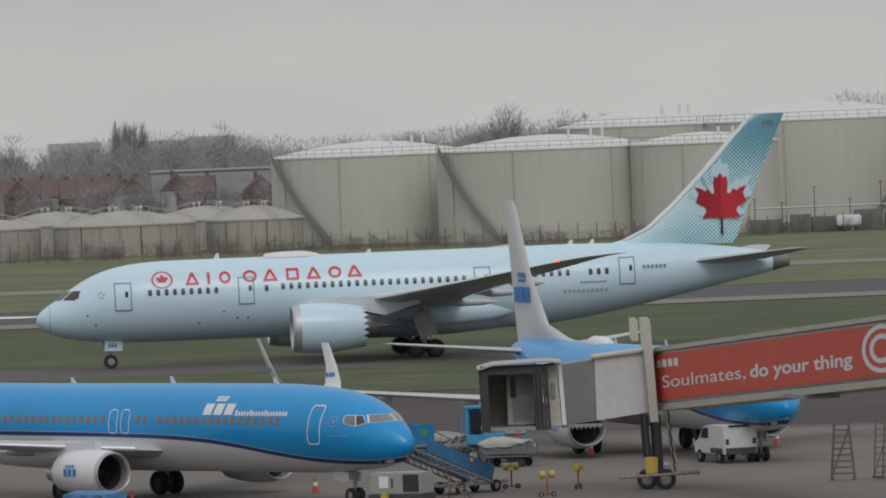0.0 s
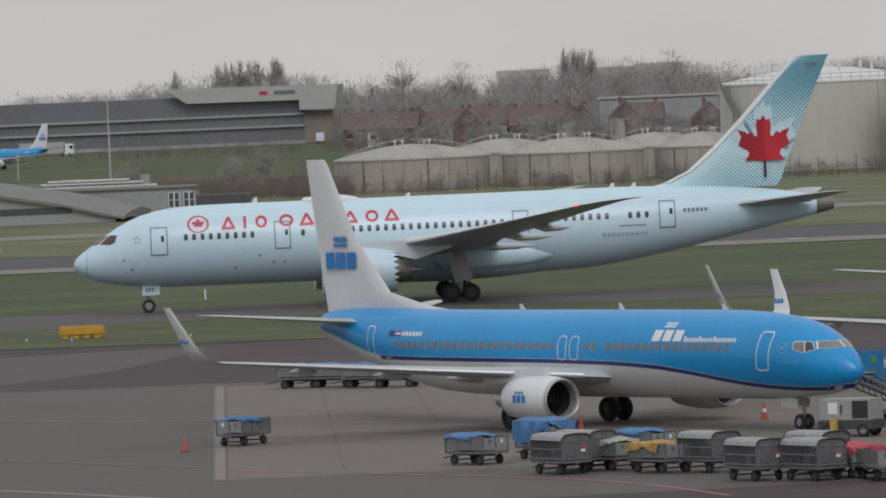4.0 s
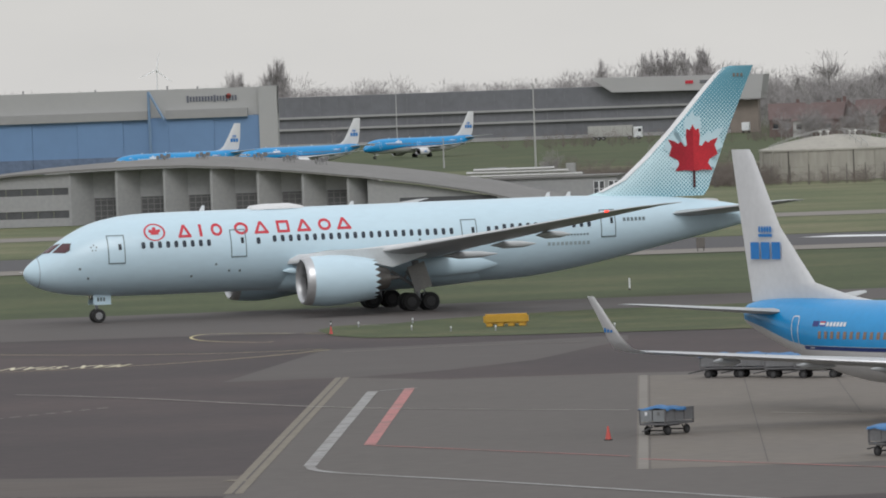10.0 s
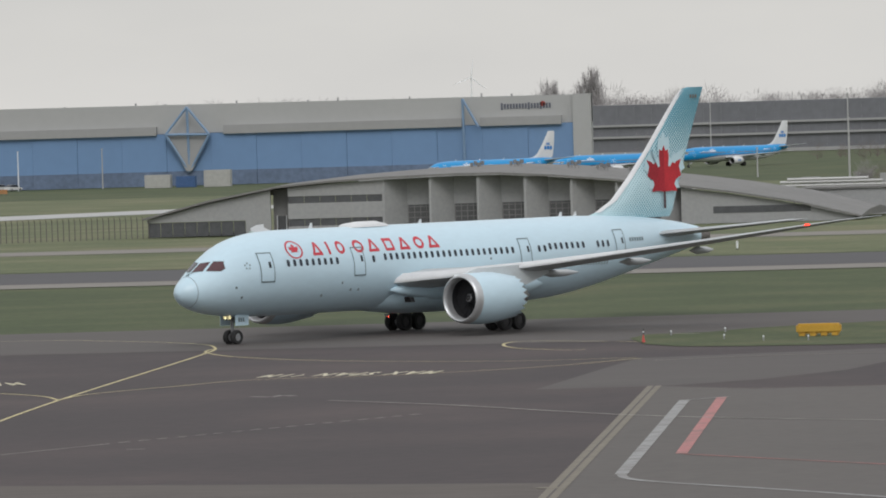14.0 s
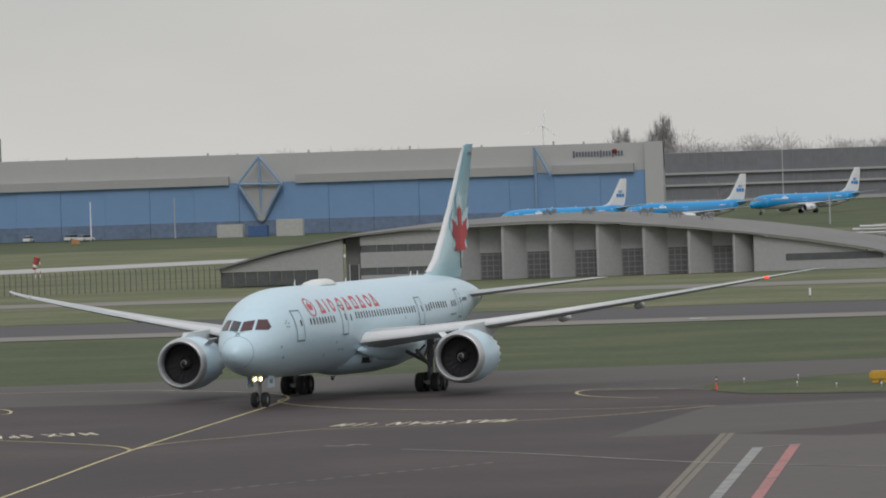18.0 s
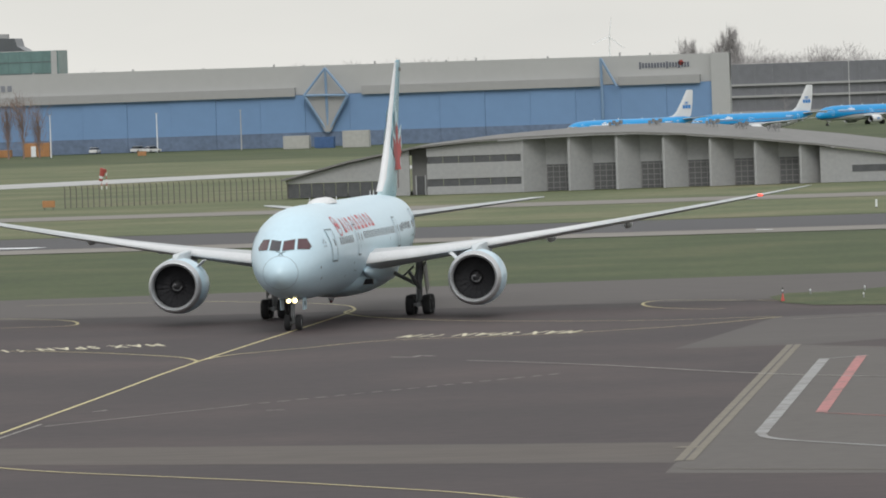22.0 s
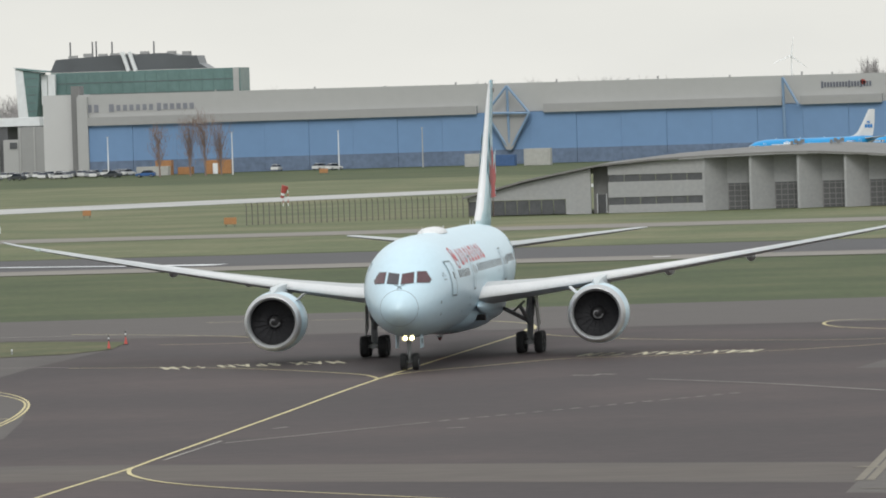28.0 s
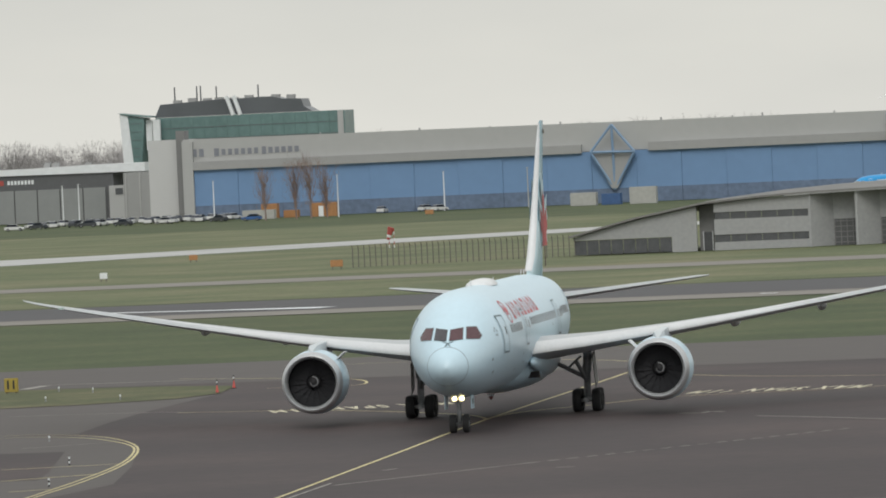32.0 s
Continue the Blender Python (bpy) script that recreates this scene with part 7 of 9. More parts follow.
def cart(kind, m, label):
    ct = thing("baggage_cart", m, label, "baggage cart", "baggage carts")
    L, W = 2.5, 1.4
    bm = bmesh.new()
    bbox(bm, (0, 0, 0.52), (L, W, 0.1), 0.015)
    part("deck", bm, CAGE, ct)
    for x in (-0.82, 0.82):
        bm = bmesh.new()
        rod(bm, (x, -0.55, 0.21), (x, 0.55, 0.21), 0.035, 0.035, 6)
        part("axle", bm, DECK, ct)
        for y in (-0.42, 0.42):
            bm = bmesh.new()
            rod(bm, (x - 0.22, y, 0.47), (x, y, 0.22), 0.03, 0.03, 6)
            rod(bm, (x + 0.22, y, 0.47), (x, y, 0.22), 0.03, 0.03, 6)
            part("wheel_fork", bm, DECK, ct)
    bm = bmesh.new()
    box(bm, (0, 0, 0.42), (L - 0.5, 0.16, 0.1))
    part("chassis_beam", bm, DECK, ct)
    bm = bmesh.new()
    rod(bm, (-L / 2, 0, 0.4), (-L / 2 - 0.8, 0, 0.25), 0.035, 0.03, 6)
    rod(bm, (-L / 2 - 0.8, -0.08, 0.25), (-L / 2 - 0.8, 0.08, 0.25), 0.03, 0.03, 6)
    part("tow_bar", bm, DECK, ct)
    for x in (-0.82, 0.82):
        for y in (-0.55, 0.55):
            wheel("cart_wheel", ct, (x, y, 0.21), 0.21, 0.13)
    if kind == "flat":
        for y in (-W / 2, W / 2):
            bm = bmesh.new()
            box(bm, (0, y, 0.6), (L, 0.04, 0.07))
            part("edge_rail", bm, PANEL, ct)
        return ct
    tall = {"cage": 1.44, "cover": 1.5}.get(kind, 1.22)
    mid = 0.57 + (tall - 0.57) / 2
    for x in (-L / 2 + 0.03, L / 2 - 0.03):
        for y in (-W / 2 + 0.03, W / 2 - 0.03):
            bm = bmesh.new()
            box(bm, (x, y, mid), (0.07, 0.07, tall - 0.57))
            part("corner_post", bm, CAGE, ct)
    for y in (-W / 2 + 0.03, W / 2 - 0.03):
        for z in (0.66, tall - 0.03) + ((1.04,) if kind == "cage" else ()):
            bm = bmesh.new()
            box(bm, (0, y, z), (L - 0.1, 0.045, 0.05))
            part("side_rail", bm, PANEL, ct)
        if kind == "cage":
            bar = None
            for k in range(13):
                x = -L / 2 + 0.22 + k * 0.172
                if bar is None:
                    bm = bmesh.new()
                    box(bm, (0, 0, mid), (0.032, 0.03, tall - 0.62))
                    bar = part("cage_bar", bm, PANEL, ct)
                    bar.location = (x, y, 0)
                else:
                    again(bar, pose(x, y, 0), ct)
        else:
            for k in range(3):
                bm = bmesh.new()
                box(bm, (-0.8 + 0.8 * k, y * 1.0, 0.92), (0.76, 0.02, 0.5))
                part("side_panel", bm, PANEL, ct)
            for x in (-0.4, 0.4):
                bm = bmesh.new()
                box(bm, (x, y * 1.02, 0.92), (0.045, 0.05, 0.56))
                part("side_post", bm, CAGE, ct)
    for x in (-L / 2 + 0.02, L / 2 - 0.02):
        if kind == "cage":
            for k in range(9):
                bm = bmesh.new()
                box(bm, (x, -0.56 + 0.14 * k, mid), (0.03, 0.05 if k == 4 else 0.028, tall - 0.6))
                part("cage_bar", bm, CAGE if k == 4 else PANEL, ct)
            for z in (0.64, 0.9, 1.16, 1.4):
                bm = bmesh.new()
                box(bm, (x, 0, z), (0.035, W - 0.1, 0.04))
                part("cage_rail", bm, PANEL, ct)
            bm = bmesh.new()
            box(bm, (x * 0.985, 0, mid), (0.012, W - 0.16, tall - 0.64))
            part("mesh_backing", bm, MESHGREY, ct)
            for y, z, mt in ((0.3, 1.1, ORANGE), (0.3, 0.98, PALEMARK), (-0.3, 0.8, CAGE)):
                bm = bmesh.new()
                box(bm, (x * 1.02, y, z), (0.02, 0.2, 0.11))
                part("tag_plate", bm, mt, ct)
        for k in range(2 if kind != "cage" else 0):
            bm = bmesh.new()
            bbox(bm, (x, -0.33 + 0.66 * k, mid), (0.03, 0.61, tall - 0.7), 0.01)
            dr = part("end_door", bm, PALEPANEL, ct)
            bm = bmesh.new()
            box(bm, (x * 1.016, -0.33 + 0.66 * k, 1.0), (0.02, 0.12, 0.16))
            part("label_plate", bm, PALEMARK if k else CAGE, dr)
        if kind == "cage":
            bm = bmesh.new()
            prism(bm, ((-W / 2 + 0.06, 1.4), (W / 2 - 0.06, 1.4), (W / 2 - 0.1, 1.52), (W / 2 - 0.2, 1.6), (0, 1.63), (-W / 2 + 0.2, 1.6), (-W / 2 + 0.1, 1.52)), x - 0.012, x + 0.012, "yz")
            part("arched_gable", bm, MESHGREY, ct)
            bm = bmesh.new()
            for a, b in zip(((-0.71, 1.40), (-0.64, 1.55), (-0.5, 1.64), (0, 1.67), (0.5, 1.64), (0.64, 1.55)), ((-0.64, 1.55), (-0.5, 1.64), (0, 1.67), (0.5, 1.64), (0.64, 1.55), (0.71, 1.40))):
                rod(bm, (x * 1.03, *a), (x * 1.03, *b), 0.035, 0.035, 6)
            part("roof_hoop", bm, DECK, ct, "dark hoop along the roof's end")
    if kind == "cage":
        bm = bmesh.new()
        prof = ((-0.72, 1.40), (-0.65, 1.55), (-0.5, 1.64), (0, 1.67), (0.5, 1.64), (0.65, 1.55), (0.72, 1.40), (0.69, 1.40), (0.62, 1.53), (0.48, 1.61), (0, 1.64), (-0.48, 1.61), (-0.62, 1.53), (-0.69, 1.40))
        loft(bm, [[(x, y, z) for y, z in prof] for x in (-L / 2, L / 2)])
        part("roof", bm, ROOFSHEET, ct)
        # suitcases behind the bars
        rnd = random.Random(5)
        for k in range(4):
            bm = bmesh.new()
            h = rnd.uniform(0.28, 0.5)
            bbox(bm, (-0.85 + 0.55 * k, 0.15, 0.58 + h / 2), (0.46, 0.6, h), 0.04)
            part("suitcase", bm, (DECK, PANEL, CASEBLUE, DECK)[k], ct)
        return ct
    if kind == "cover":
        tarpaulin(ct, TARPS["blue"], -1.3, 1.3, 1.66, 1.05, 0.14, 4)
    elif kind == "blue":
        tarpaulin(ct, TARPS["blue"], -1.2, 0.5, 1.23, 0.15, 0.13, 8)
    elif kind == "white":
        tarpaulin(ct, TARPS["white"], -1.28, 1.0, 1.25, 0.3, 0.2, 2)
    elif kind == "yellow":
        tarpaulin(ct, TARPS["yellow"], -1.25, 0.7, 1.22, 0.42, 0.06, 11)
    elif kind == "red":
        tarpaulin(ct, TARPS["red"], -1.28, 1.28, 1.27, 0.6, 0.05, 6)
    return ct


def cone(x, y, s=1.0, label="orange traffic cone on the asphalt"):
    c = thing("traffic_cone", pose(x, y, 0), label, "traffic cone", "traffic cones")
    bm = bmesh.new()
    lathe(bm, [(0.04, 0.16 * s), (0.72 * s, 0.035 * s)], (0, 0, 0), "z", 12, True)
    part("cone_body", bm, ORANGE, c, smooth=40)
    if s > 0.92:
        bm = bmesh.new()
        lathe(bm, [(0.34 * s, 0.107 * s), (0.52 * s, 0.076 * s)], (0, 0, 0), "z", 12, True)
        part("reflective_band", bm, PALEMARK, c, "white reflective band", 40)
    bm = bmesh.new()
    bbox(bm, (0, 0, 0.025), (0.42 * s, 0.42 * s, 0.05), 0.012)
    part("cone_base", bm, DARK if s < 0.97 else ORANGE, c)
    if s < 0.8:
        for k in range(3):
            bm = bmesh.new()
            rod(bm, (0, 0, 0.72 * s + 0.12 * k), (0, 0, 0.72 * s + 0.12 * k + 0.12), 0.04, 0.04, 8)
            part("stick_band", bm, PALEMARK if k == 1 else DARK, c, "banded stick in the cone's top")
    return c


def stanchion(x, y, rz):
    s = thing("chock_stand", pose(x, y, 0, 0, 0, rz), "yellow-headed wheeled stand on the apron", "stand", "chock stands")
    bm = bmesh.new()
    rod(bm, (0, 0, 0.12), (0, 0, 0.85), 0.045, 0.045, 8)
    rod(bm, (-0.3, 0, 0.12), (0.3, 0, 0.12), 0.035, 0.035, 6)
    part("post", bm, mat("red_post", (0.3, 0.08, 0.05), 0.6), s)
    for x_ in (-0.22, 0.22):
        bm = bmesh.new()
        lathe(bm, [(-0.14, 0.05), (-0.1, 0.17), (0.1, 0.17), (0.14, 0.05)], (x_, 0, 1.0), "x", 12, True)
        part("yellow_reel", bm, MATS["safety_yellow"], s, smooth=40)
    for x_ in (-0.3, 0.3):
        wheel("caster", s, (x_, 0, 0.12), 0.12, 0.08)
    return s


def power_unit():
    g = thing("ground_power_unit", pose(-2.2, 307.0, 0, 0, 0, -25), "pale grey ground power unit on a dark trailer", "power unit")
    bm = bmesh.new()
    bbox(bm, (0, 0, 1.18), (2.5, 1.3, 0.95), 0.05)
    part("housing", bm, mat("unit_grey", (0.32, 0.32, 0.31), 0.55, var=0.1), g)
    bm = bmesh.new()
    box(bm, (0, 0, 0.52), (2.6, 1.35, 0.36))
    part("chassis", bm, DECK, g)
    bm = bmesh.new()
    box(bm, (0.75, -0.66, 1.2), (0.75, 0.04, 0.75))
    part("vent_grille", bm, DARK, g)
    bm = bmesh.new()
    box(bm, (-0.55, -0.66, 1.25), (0.45, 0.03, 0.5))
    part("hatch", bm, PALEMARK, g)
    bm = bmesh.new()
    box(bm, (-0.15, -0.66, 1.2), (0.06, 0.04, 0.42))
    part("handle", bm, DARK, g)
    for x in (-0.85, 0.85):
        for y in (-0.58, 0.58):
            wheel("trailer_wheel", g, (x, y, 0.3), 0.3, 0.2)
    bm = bmesh.new()
    bbox(bm, (-0.4, -0.9, 0.45), (0.3, 0.3, 0.7), 0.04)
    part("yellow_chock_box", bm, MATS["safety_yellow"], g)
    return g


def step_ladder():
    s = thing("maintenance_steps", pose(0.1, 305.6, 0, 0, 0, -20), "small brown maintenance steps beside the power unit", "steps")
    bm = bmesh.new()
    for y in (-0.35, 0.35):
        rod(bm, (-0.5, y, 0), (-0.3, y, 1.1), 0.03, 0.03, 6)
        rod(bm, (0.9, y, 0), (0.2, y, 1.1), 0.03, 0.03, 6)
        rod(bm, (0.2, y, 1.1), (-0.3, y, 1.1), 0.03, 0.03, 6)
    part("frame", bm, RUST, s)
    for k in range(4):
        bm = bmesh.new()
        box(bm, (0.8 - 0.17 * k, 0, 0.2 + 0.26 * k), (0.22, 0.7, 0.04))
        part("tread", bm, RUST, s)
    bm = bmesh.new()
    box(bm, (-0.05, 0, 1.12), (0.55, 0.75, 0.05))
    part("platform", bm, mat("brown_ply", (0.2, 0.14, 0.09), 0.7, var=0.2), s)
    return s


def stairs():
    st = thing("passenger_stairs", pose(-1.7, 317.2, 0, 0, 0, 43.6), "blue mobile passenger stairs with a railed top platform", "passenger stairs")
    B = mat("equipment_blue", (0.03, 0.22, 0.48), 0.5, var=0.12, scale=1.0)
    BD = mat("worn_blue_panel", (0.05, 0.185, 0.38), 0.55, var=0.2, scale=1.0)
    for y in (-0.75, 0.75):
        bm = bmesh.new()
        prism(bm, ((-0.7, 2.4), (0.62, 2.4), (0.62, 3.3), (-0.7, 3.3)), y - 0.03, y + 0.03)
        part("platform_screen", bm, B, st, "brighter blue platform screen")
        bm = bmesh.new()
        prism(bm, ((0.1, 2.12), (4.1, 0.48), (4.3, 1.17), (0.62, 2.48), (0.1, 2.62)), y - 0.04, y + 0.04)
        part("side_panel", bm, BD, st, "worn blue stair side panel")
        bm = bmesh.new()
        rod(bm, (0.62, y, 2.95), (4.25, y, 1.5), 0.03, 0.03, 6)
        part("handrail", bm, GEARMETAL, st)
        for q in range(4):
            bm = bmesh.new()
            rod(bm, (1.0 + q * 1.0, y, 2.35 - q * 0.38), (1.0 + q * 1.0, y, 2.8 - q * 0.4), 0.022, 0.022, 6)
            part("rail_post", bm, GEARMETAL, st)
        for a, b, r in (((-0.9, 2.3), (4.15, 0.42), 0.06), ((-1.0, 2.02), (3.2, 0.52), 0.045)):
            bm = bmesh.new()
            rod(bm, (a[0], y, a[1]), (b[0], y, b[1]), r, r, 6)
            part("truss_chord", bm, GEARMETAL, st)
        for q in range(11):
            bm = bmesh.new()
            x = -0.85 + q * 0.37
            rod(bm, (x, y, 2.28 - (x + 0.9) * 0.372), (x + 0.2, y, 1.97 - (x + 1.0) * 0.357), 0.024, 0.024, 6)
            part("truss_brace", bm, GEARMETAL, st)
        bm = bmesh.new()
        rod(bm, (-1.05, y, 2.45), (-1.05, y, 3.35), 0.025, 0.025, 6)
        rod(bm, (-1.05, y, 3.35), (-0.4, y, 3.4), 0.025, 0.025, 6)
        part("guard_loop", bm, BD, st)
    for q in range(12):
        bm = bmesh.new()
        box(bm, (0.4 + q * 0.31, 0, 2.2 - q * 0.145), (0.28, 1.45, 0.05))
        part("step", bm, GEARMETAL, st)
    bm = bmesh.new()
    box(bm, (-0.1, 0, 2.34), (1.6, 1.56, 0.1))
    part("platform", bm, GEARMETAL, st)
    bm = bmesh.new()
    box(bm, (3.3, 0, 0.4), (3.6, 1.3, 0.12))
    for y in (-0.66, 0.66):
        box(bm, (3.3, y, 0.44), (3.8, 0.1, 0.16))
    part("chassis", bm, GEARMETAL, st)
    for x in (1.7, 2.9):
        for y in (-0.6, 0.6):
            bm = bmesh.new()
            rod(bm, (x, y, 0.45), (x - 0.35, y, 2.02 - (x + 0.65) * 0.357), 0.045, 0.045, 6)
            part("prop", bm, GEARMETAL, st)
    for x in (2.2, 4.4):
        for y in (-0.7, 0.7):
            wheel("chassis_wheel", st, (x, y, 0.28), 0.28, 0.2)
    bm = bmesh.new()
    box(bm, (0.0, -0.79, 2.9), (0.3, 0.02, 0.32))
    part("green_sticker", bm, mat("sticker_green", (0.12, 0.32, 0.10), 0.5), st)
    for q in range(4):
        bm = bmesh.new()
        box(bm, (2.85, -0.8, 1.42 + 0.12 * q), (0.16, 0.02, 0.11), ry=0.4)
        part("hazard_stripe", bm, PALEMARK if q % 2 else ORANGE, st)
    return st


def loader():
    ld = thing("cargo_loader", pose(1.3, 348.0, 0), "blue cargo loader with an upright cab behind the bridge", "loader")
    B = mat("loader_blue", (0.05, 0.27, 0.47), 0.5, var=0.15, scale=1.5)
    bm = bmesh.new()
    bbox(bm, (0.95, 0, 1.17), (2.9, 1.5, 0.5), 0.05)
    part("body", bm, B, ld)
    bm = bmesh.new()
    box(bm, (0.7, 0, 0.72), (2.6, 1.2, 0.4))
    part("undercarriage", bm, DECK, ld)
    cab = new("cab")
    cab.parent = ld
    for x, y in ((-0.46, -0.5), (0.42, -0.5), (-0.46, 0.5), (0.42, 0.5)):
        bm = bmesh.new()
        bbox(bm, (x, y, 2.05), (0.16, 0.12, 1.4), 0.02)
        part("cab_pillar", bm, B, cab)
    bm = bmesh.new()
    bbox(bm, (-0.02, 0, 2.76), (1.1, 1.2, 0.14), 0.03)
    part("cab_roof", bm, B, cab)
    bm = bmesh.new()
    box(bm, (-0.02, 0.42, 1.95), (0.85, 0.04, 1.4))
    part("cab_back", bm, B, cab)
    bm = bmesh.new()
    box(bm, (0.02, -0.42, 2.08), (0.6, 0.03, 0.95))
    part("cab_window", bm, GLASSDARK, cab)
    bm = bmesh.new()
    bbox(bm, (0.0, 0.05, 1.7), (0.5, 0.5, 0.5), 0.06)
    part("driver_seat", bm, DECK, cab)
    bm = bmesh.new()
    lathe(bm, [(2.83, 0.16), (2.98, 0.14), (3.05, 0.05)], (0.32, 0, 0), "z", 12, True)
    part("beacon", bm, mat("pale_blue_plastic", (0.30, 0.45, 0.60), 0.4), cab, "pale blue beacon housing", 40)
    for x in (-0.75, -0.62):
        bm = bmesh.new()
        rod(bm, (x, -0.3, 1.4), (x + 0.05, -0.3, 2.6), 0.03, 0.03, 6)
        part("guard_rail", bm, B, ld)
    for x in (0.75, 0.95):
        bm = bmesh.new()
        rod(bm, (x, -0.55, 1.4), (x - 0.2, -0.3, 2.7), 0.045, 0.045, 6)
        part("lift_arm", bm, B, ld)
    bm = bmesh.new()
    box(bm, (1.9, -0.2, 1.45), (1.0, 1.3, 0.08))
    part("platform", bm, GEARMETAL, ld)
    bm = bmesh.new()
    box(bm, (2.05, -0.77, 1.43), (0.34, 0.04, 0.4))
    part("red_panel", bm, ORANGE, ld)
    bm = bmesh.new()
    box(bm, (1.6, -0.765, 1.15), (0.9, 0.03, 0.3))
    part("grey_hatch", bm, PANEL, ld)
    for x in (-0.2, 1.7):
        for y in (-0.62, 0.62):
            wheel("loader_wheel", ld, (x, y, 0.4), 0.4, 0.28)
    rnd = random.Random(9)
    for q in range(6):
        bm = bmesh.new()
        rod(bm, (-1.4 + 0.2 * q, -0.5, 1.0 + rnd.uniform(0, 0.1)), (-1.2 + 0.2 * q, 0.4, 1.12 + rnd.uniform(0, 0.25)), 0.05, 0.05, 6)
        part("conveyor_roller", bm, DECK if q % 2 else GEARMETAL, ld)
    bm = bmesh.new()
    box(bm, (-0.95, 0, 0.95), (1.3, 1.2, 0.1))
    part("conveyor_frame", bm, GEARMETAL, ld)
    return ld


def van():
    v = thing("service_van", pose(13.2, 339.0, 0, 0, 0, 110), "white boxy service van beside the parked airliner", "van")
    W = mat("white_van_paint", (0.62, 0.62, 0.60), 0.35, var=0.06)
    bm = bmesh.new()
    prism(bm, ((-1.9, 0.45), (1.9, 0.45), (1.95, 0.95), (1.25, 1.15), (0.8, 1.75), (-0.1, 1.85), (-1.9, 1.85)), -0.85, 0.85)
    bmesh.ops.bevel(bm, geom=list(bm.edges), offset=0.05, segments=2, affect="EDGES")
    part("body", bm, W, v, smooth=40)
    for y in (-0.86, 0.86):
        bm = bmesh.new()
        prism(bm, ((0.1, 1.2), (1.1, 1.2), (0.72, 1.66), (0.1, 1.7)), y - 0.02, y + 0.02)
        part("side_window", bm, GLASSDARK, v)
        bm = bmesh.new()
        box(bm, (-0.9, y, 0.62), (1.5, 0.03, 0.24))
        part("locker", bm, DECK, v)
    bm = bmesh.new()
    box(bm, (1.06, 0, 1.45), (0.05, 1.4, 0.6), ry=-0.62)
    part("windscreen", bm, GLASSDARK, v)
    for y in (-0.6, 0.6):
        bm = bmesh.new()
        box(bm, (1.93, y, 0.8), (0.06, 0.3, 0.18))
        part("headlight", bm, PALEMARK, v)
    for x in (-1.2, 1.25):
        for y in (-0.78, 0.78):
            wheel("van_wheel", v, (x, y, 0.32), 0.32, 0.22)
    bm = bmesh.new()
    rod(bm, (-1.9, 0, 0.45), (-2.7, 0, 0.4), 0.05, 0.05, 6)
    part("tow_hitch", bm, DECK, v)
    bm = bmesh.new()
    box(bm, (-1.93, 0, 0.6), (0.08, 1.55, 0.3))
    part("rear_bumper", bm, DECK, v)
    bm = bmesh.new()
    box(bm, (-1.92, 0, 1.79), (0.05, 1.2, 0.1))
    part("rear_window", bm, GLASSDARK, v)
    for y in (-0.7, 0.7):
        bm = bmesh.new()
        box(bm, (-1.92, y, 1.05), (0.05, 0.16, 0.26))
        part("tail_light", bm, mat("tail_light_dark", (0.10, 0.03, 0.03), 0.3), v)
    return v


def access_tower(x, y, rz):
    t = thing("access_stand", pose(x, y, 0, 0, 0, rz), "dark steel wheeled access stand with ladder", "access stand", "access stands")
    for sx in (-0.4, 0.4):
        for sy in (-0.4, 0.4):
            bm = bmesh.new()
            rod(bm, (sx * 1.3, sy, 0.15), (sx * 0.8, sy, 2.6), 0.035, 0.035, 6)
            part("upright", bm, RUST, t)
    for k in range(9):
        bm = bmesh.new()
        w = 1.0 - 0.035 * k
        z = 0.3 + k * 0.28
        rod(bm, (-0.52 * w, -0.4, z), (0.52 * w, -0.4, z), 0.022, 0.022, 6)
        part("rung", bm, RUST, t)
        bm = bmesh.new()
        rod(bm, (-0.52 * w, 0.4, z), (0.52 * w, 0.4, z), 0.022, 0.022, 6)
        part("rung", bm, RUST, t)
    for s in (-0.4, 0.4):
        bm = bmesh.new()
        rod(bm, (-0.5, s, 0.2), (0.35, s, 2.4), 0.025, 0.025, 6)
        part("brace", bm, RUST, t)
        bm = bmesh.new()
        box(bm, (s * 1.25, 0, 0.12), (0.12, 1.0, 0.1))
        part("foot", bm, RUST, t)
    return t


jet_bridge()
CARTS = (("blue", (-17.9, 296.3), -46), ("cover", (-15.1, 298.4), -52), ("cage", (-13.9, 286.8), -56), ("cage", (-13.0, 288.6), -50), ("white", (-11.9, 288.2), -52), ("blue", (-10.7, 294.6), -50),
         ("yellow", (-9.8, 285.1), -50), ("cage", (-7.8, 284.0), -54), ("cage", (-5.8, 277.2), -58), ("cage", (-3.5, 275.6), -54), ("cage", (-3.4, 280.9), -52), ("red", (-1.9, 276.7), -66),
         ("open", (-0.8, 274.5), -70), ("flat", (0.4, 277.4), -60), ("flat", (1.7, 277.9), -40), 
         ("blue", (-29.9, 319.8), 64), 
         ("blue", (-32.1, 378.3), -12), ("blue", (-30.3, 377.7), -12), ("blue", (-28.4, 375.7), -12), ("blue", (-26.7, 374.5), -12))
CLABEL = {"blue": "aluminium baggage cart under a crumpled blue tarpaulin", "cover": "baggage cart fully wrapped in a blue cover", "cage": "galvanised cage baggage cart with a metal roof",
          "white": "baggage cart under a white tarpaulin", "yellow": "baggage cart under an old yellow tarpaulin", "red": "baggage cart under a red tarpaulin", "flat": "low flat baggage dolly without sides", "open": "open aluminium box baggage cart"}
first_of = {}
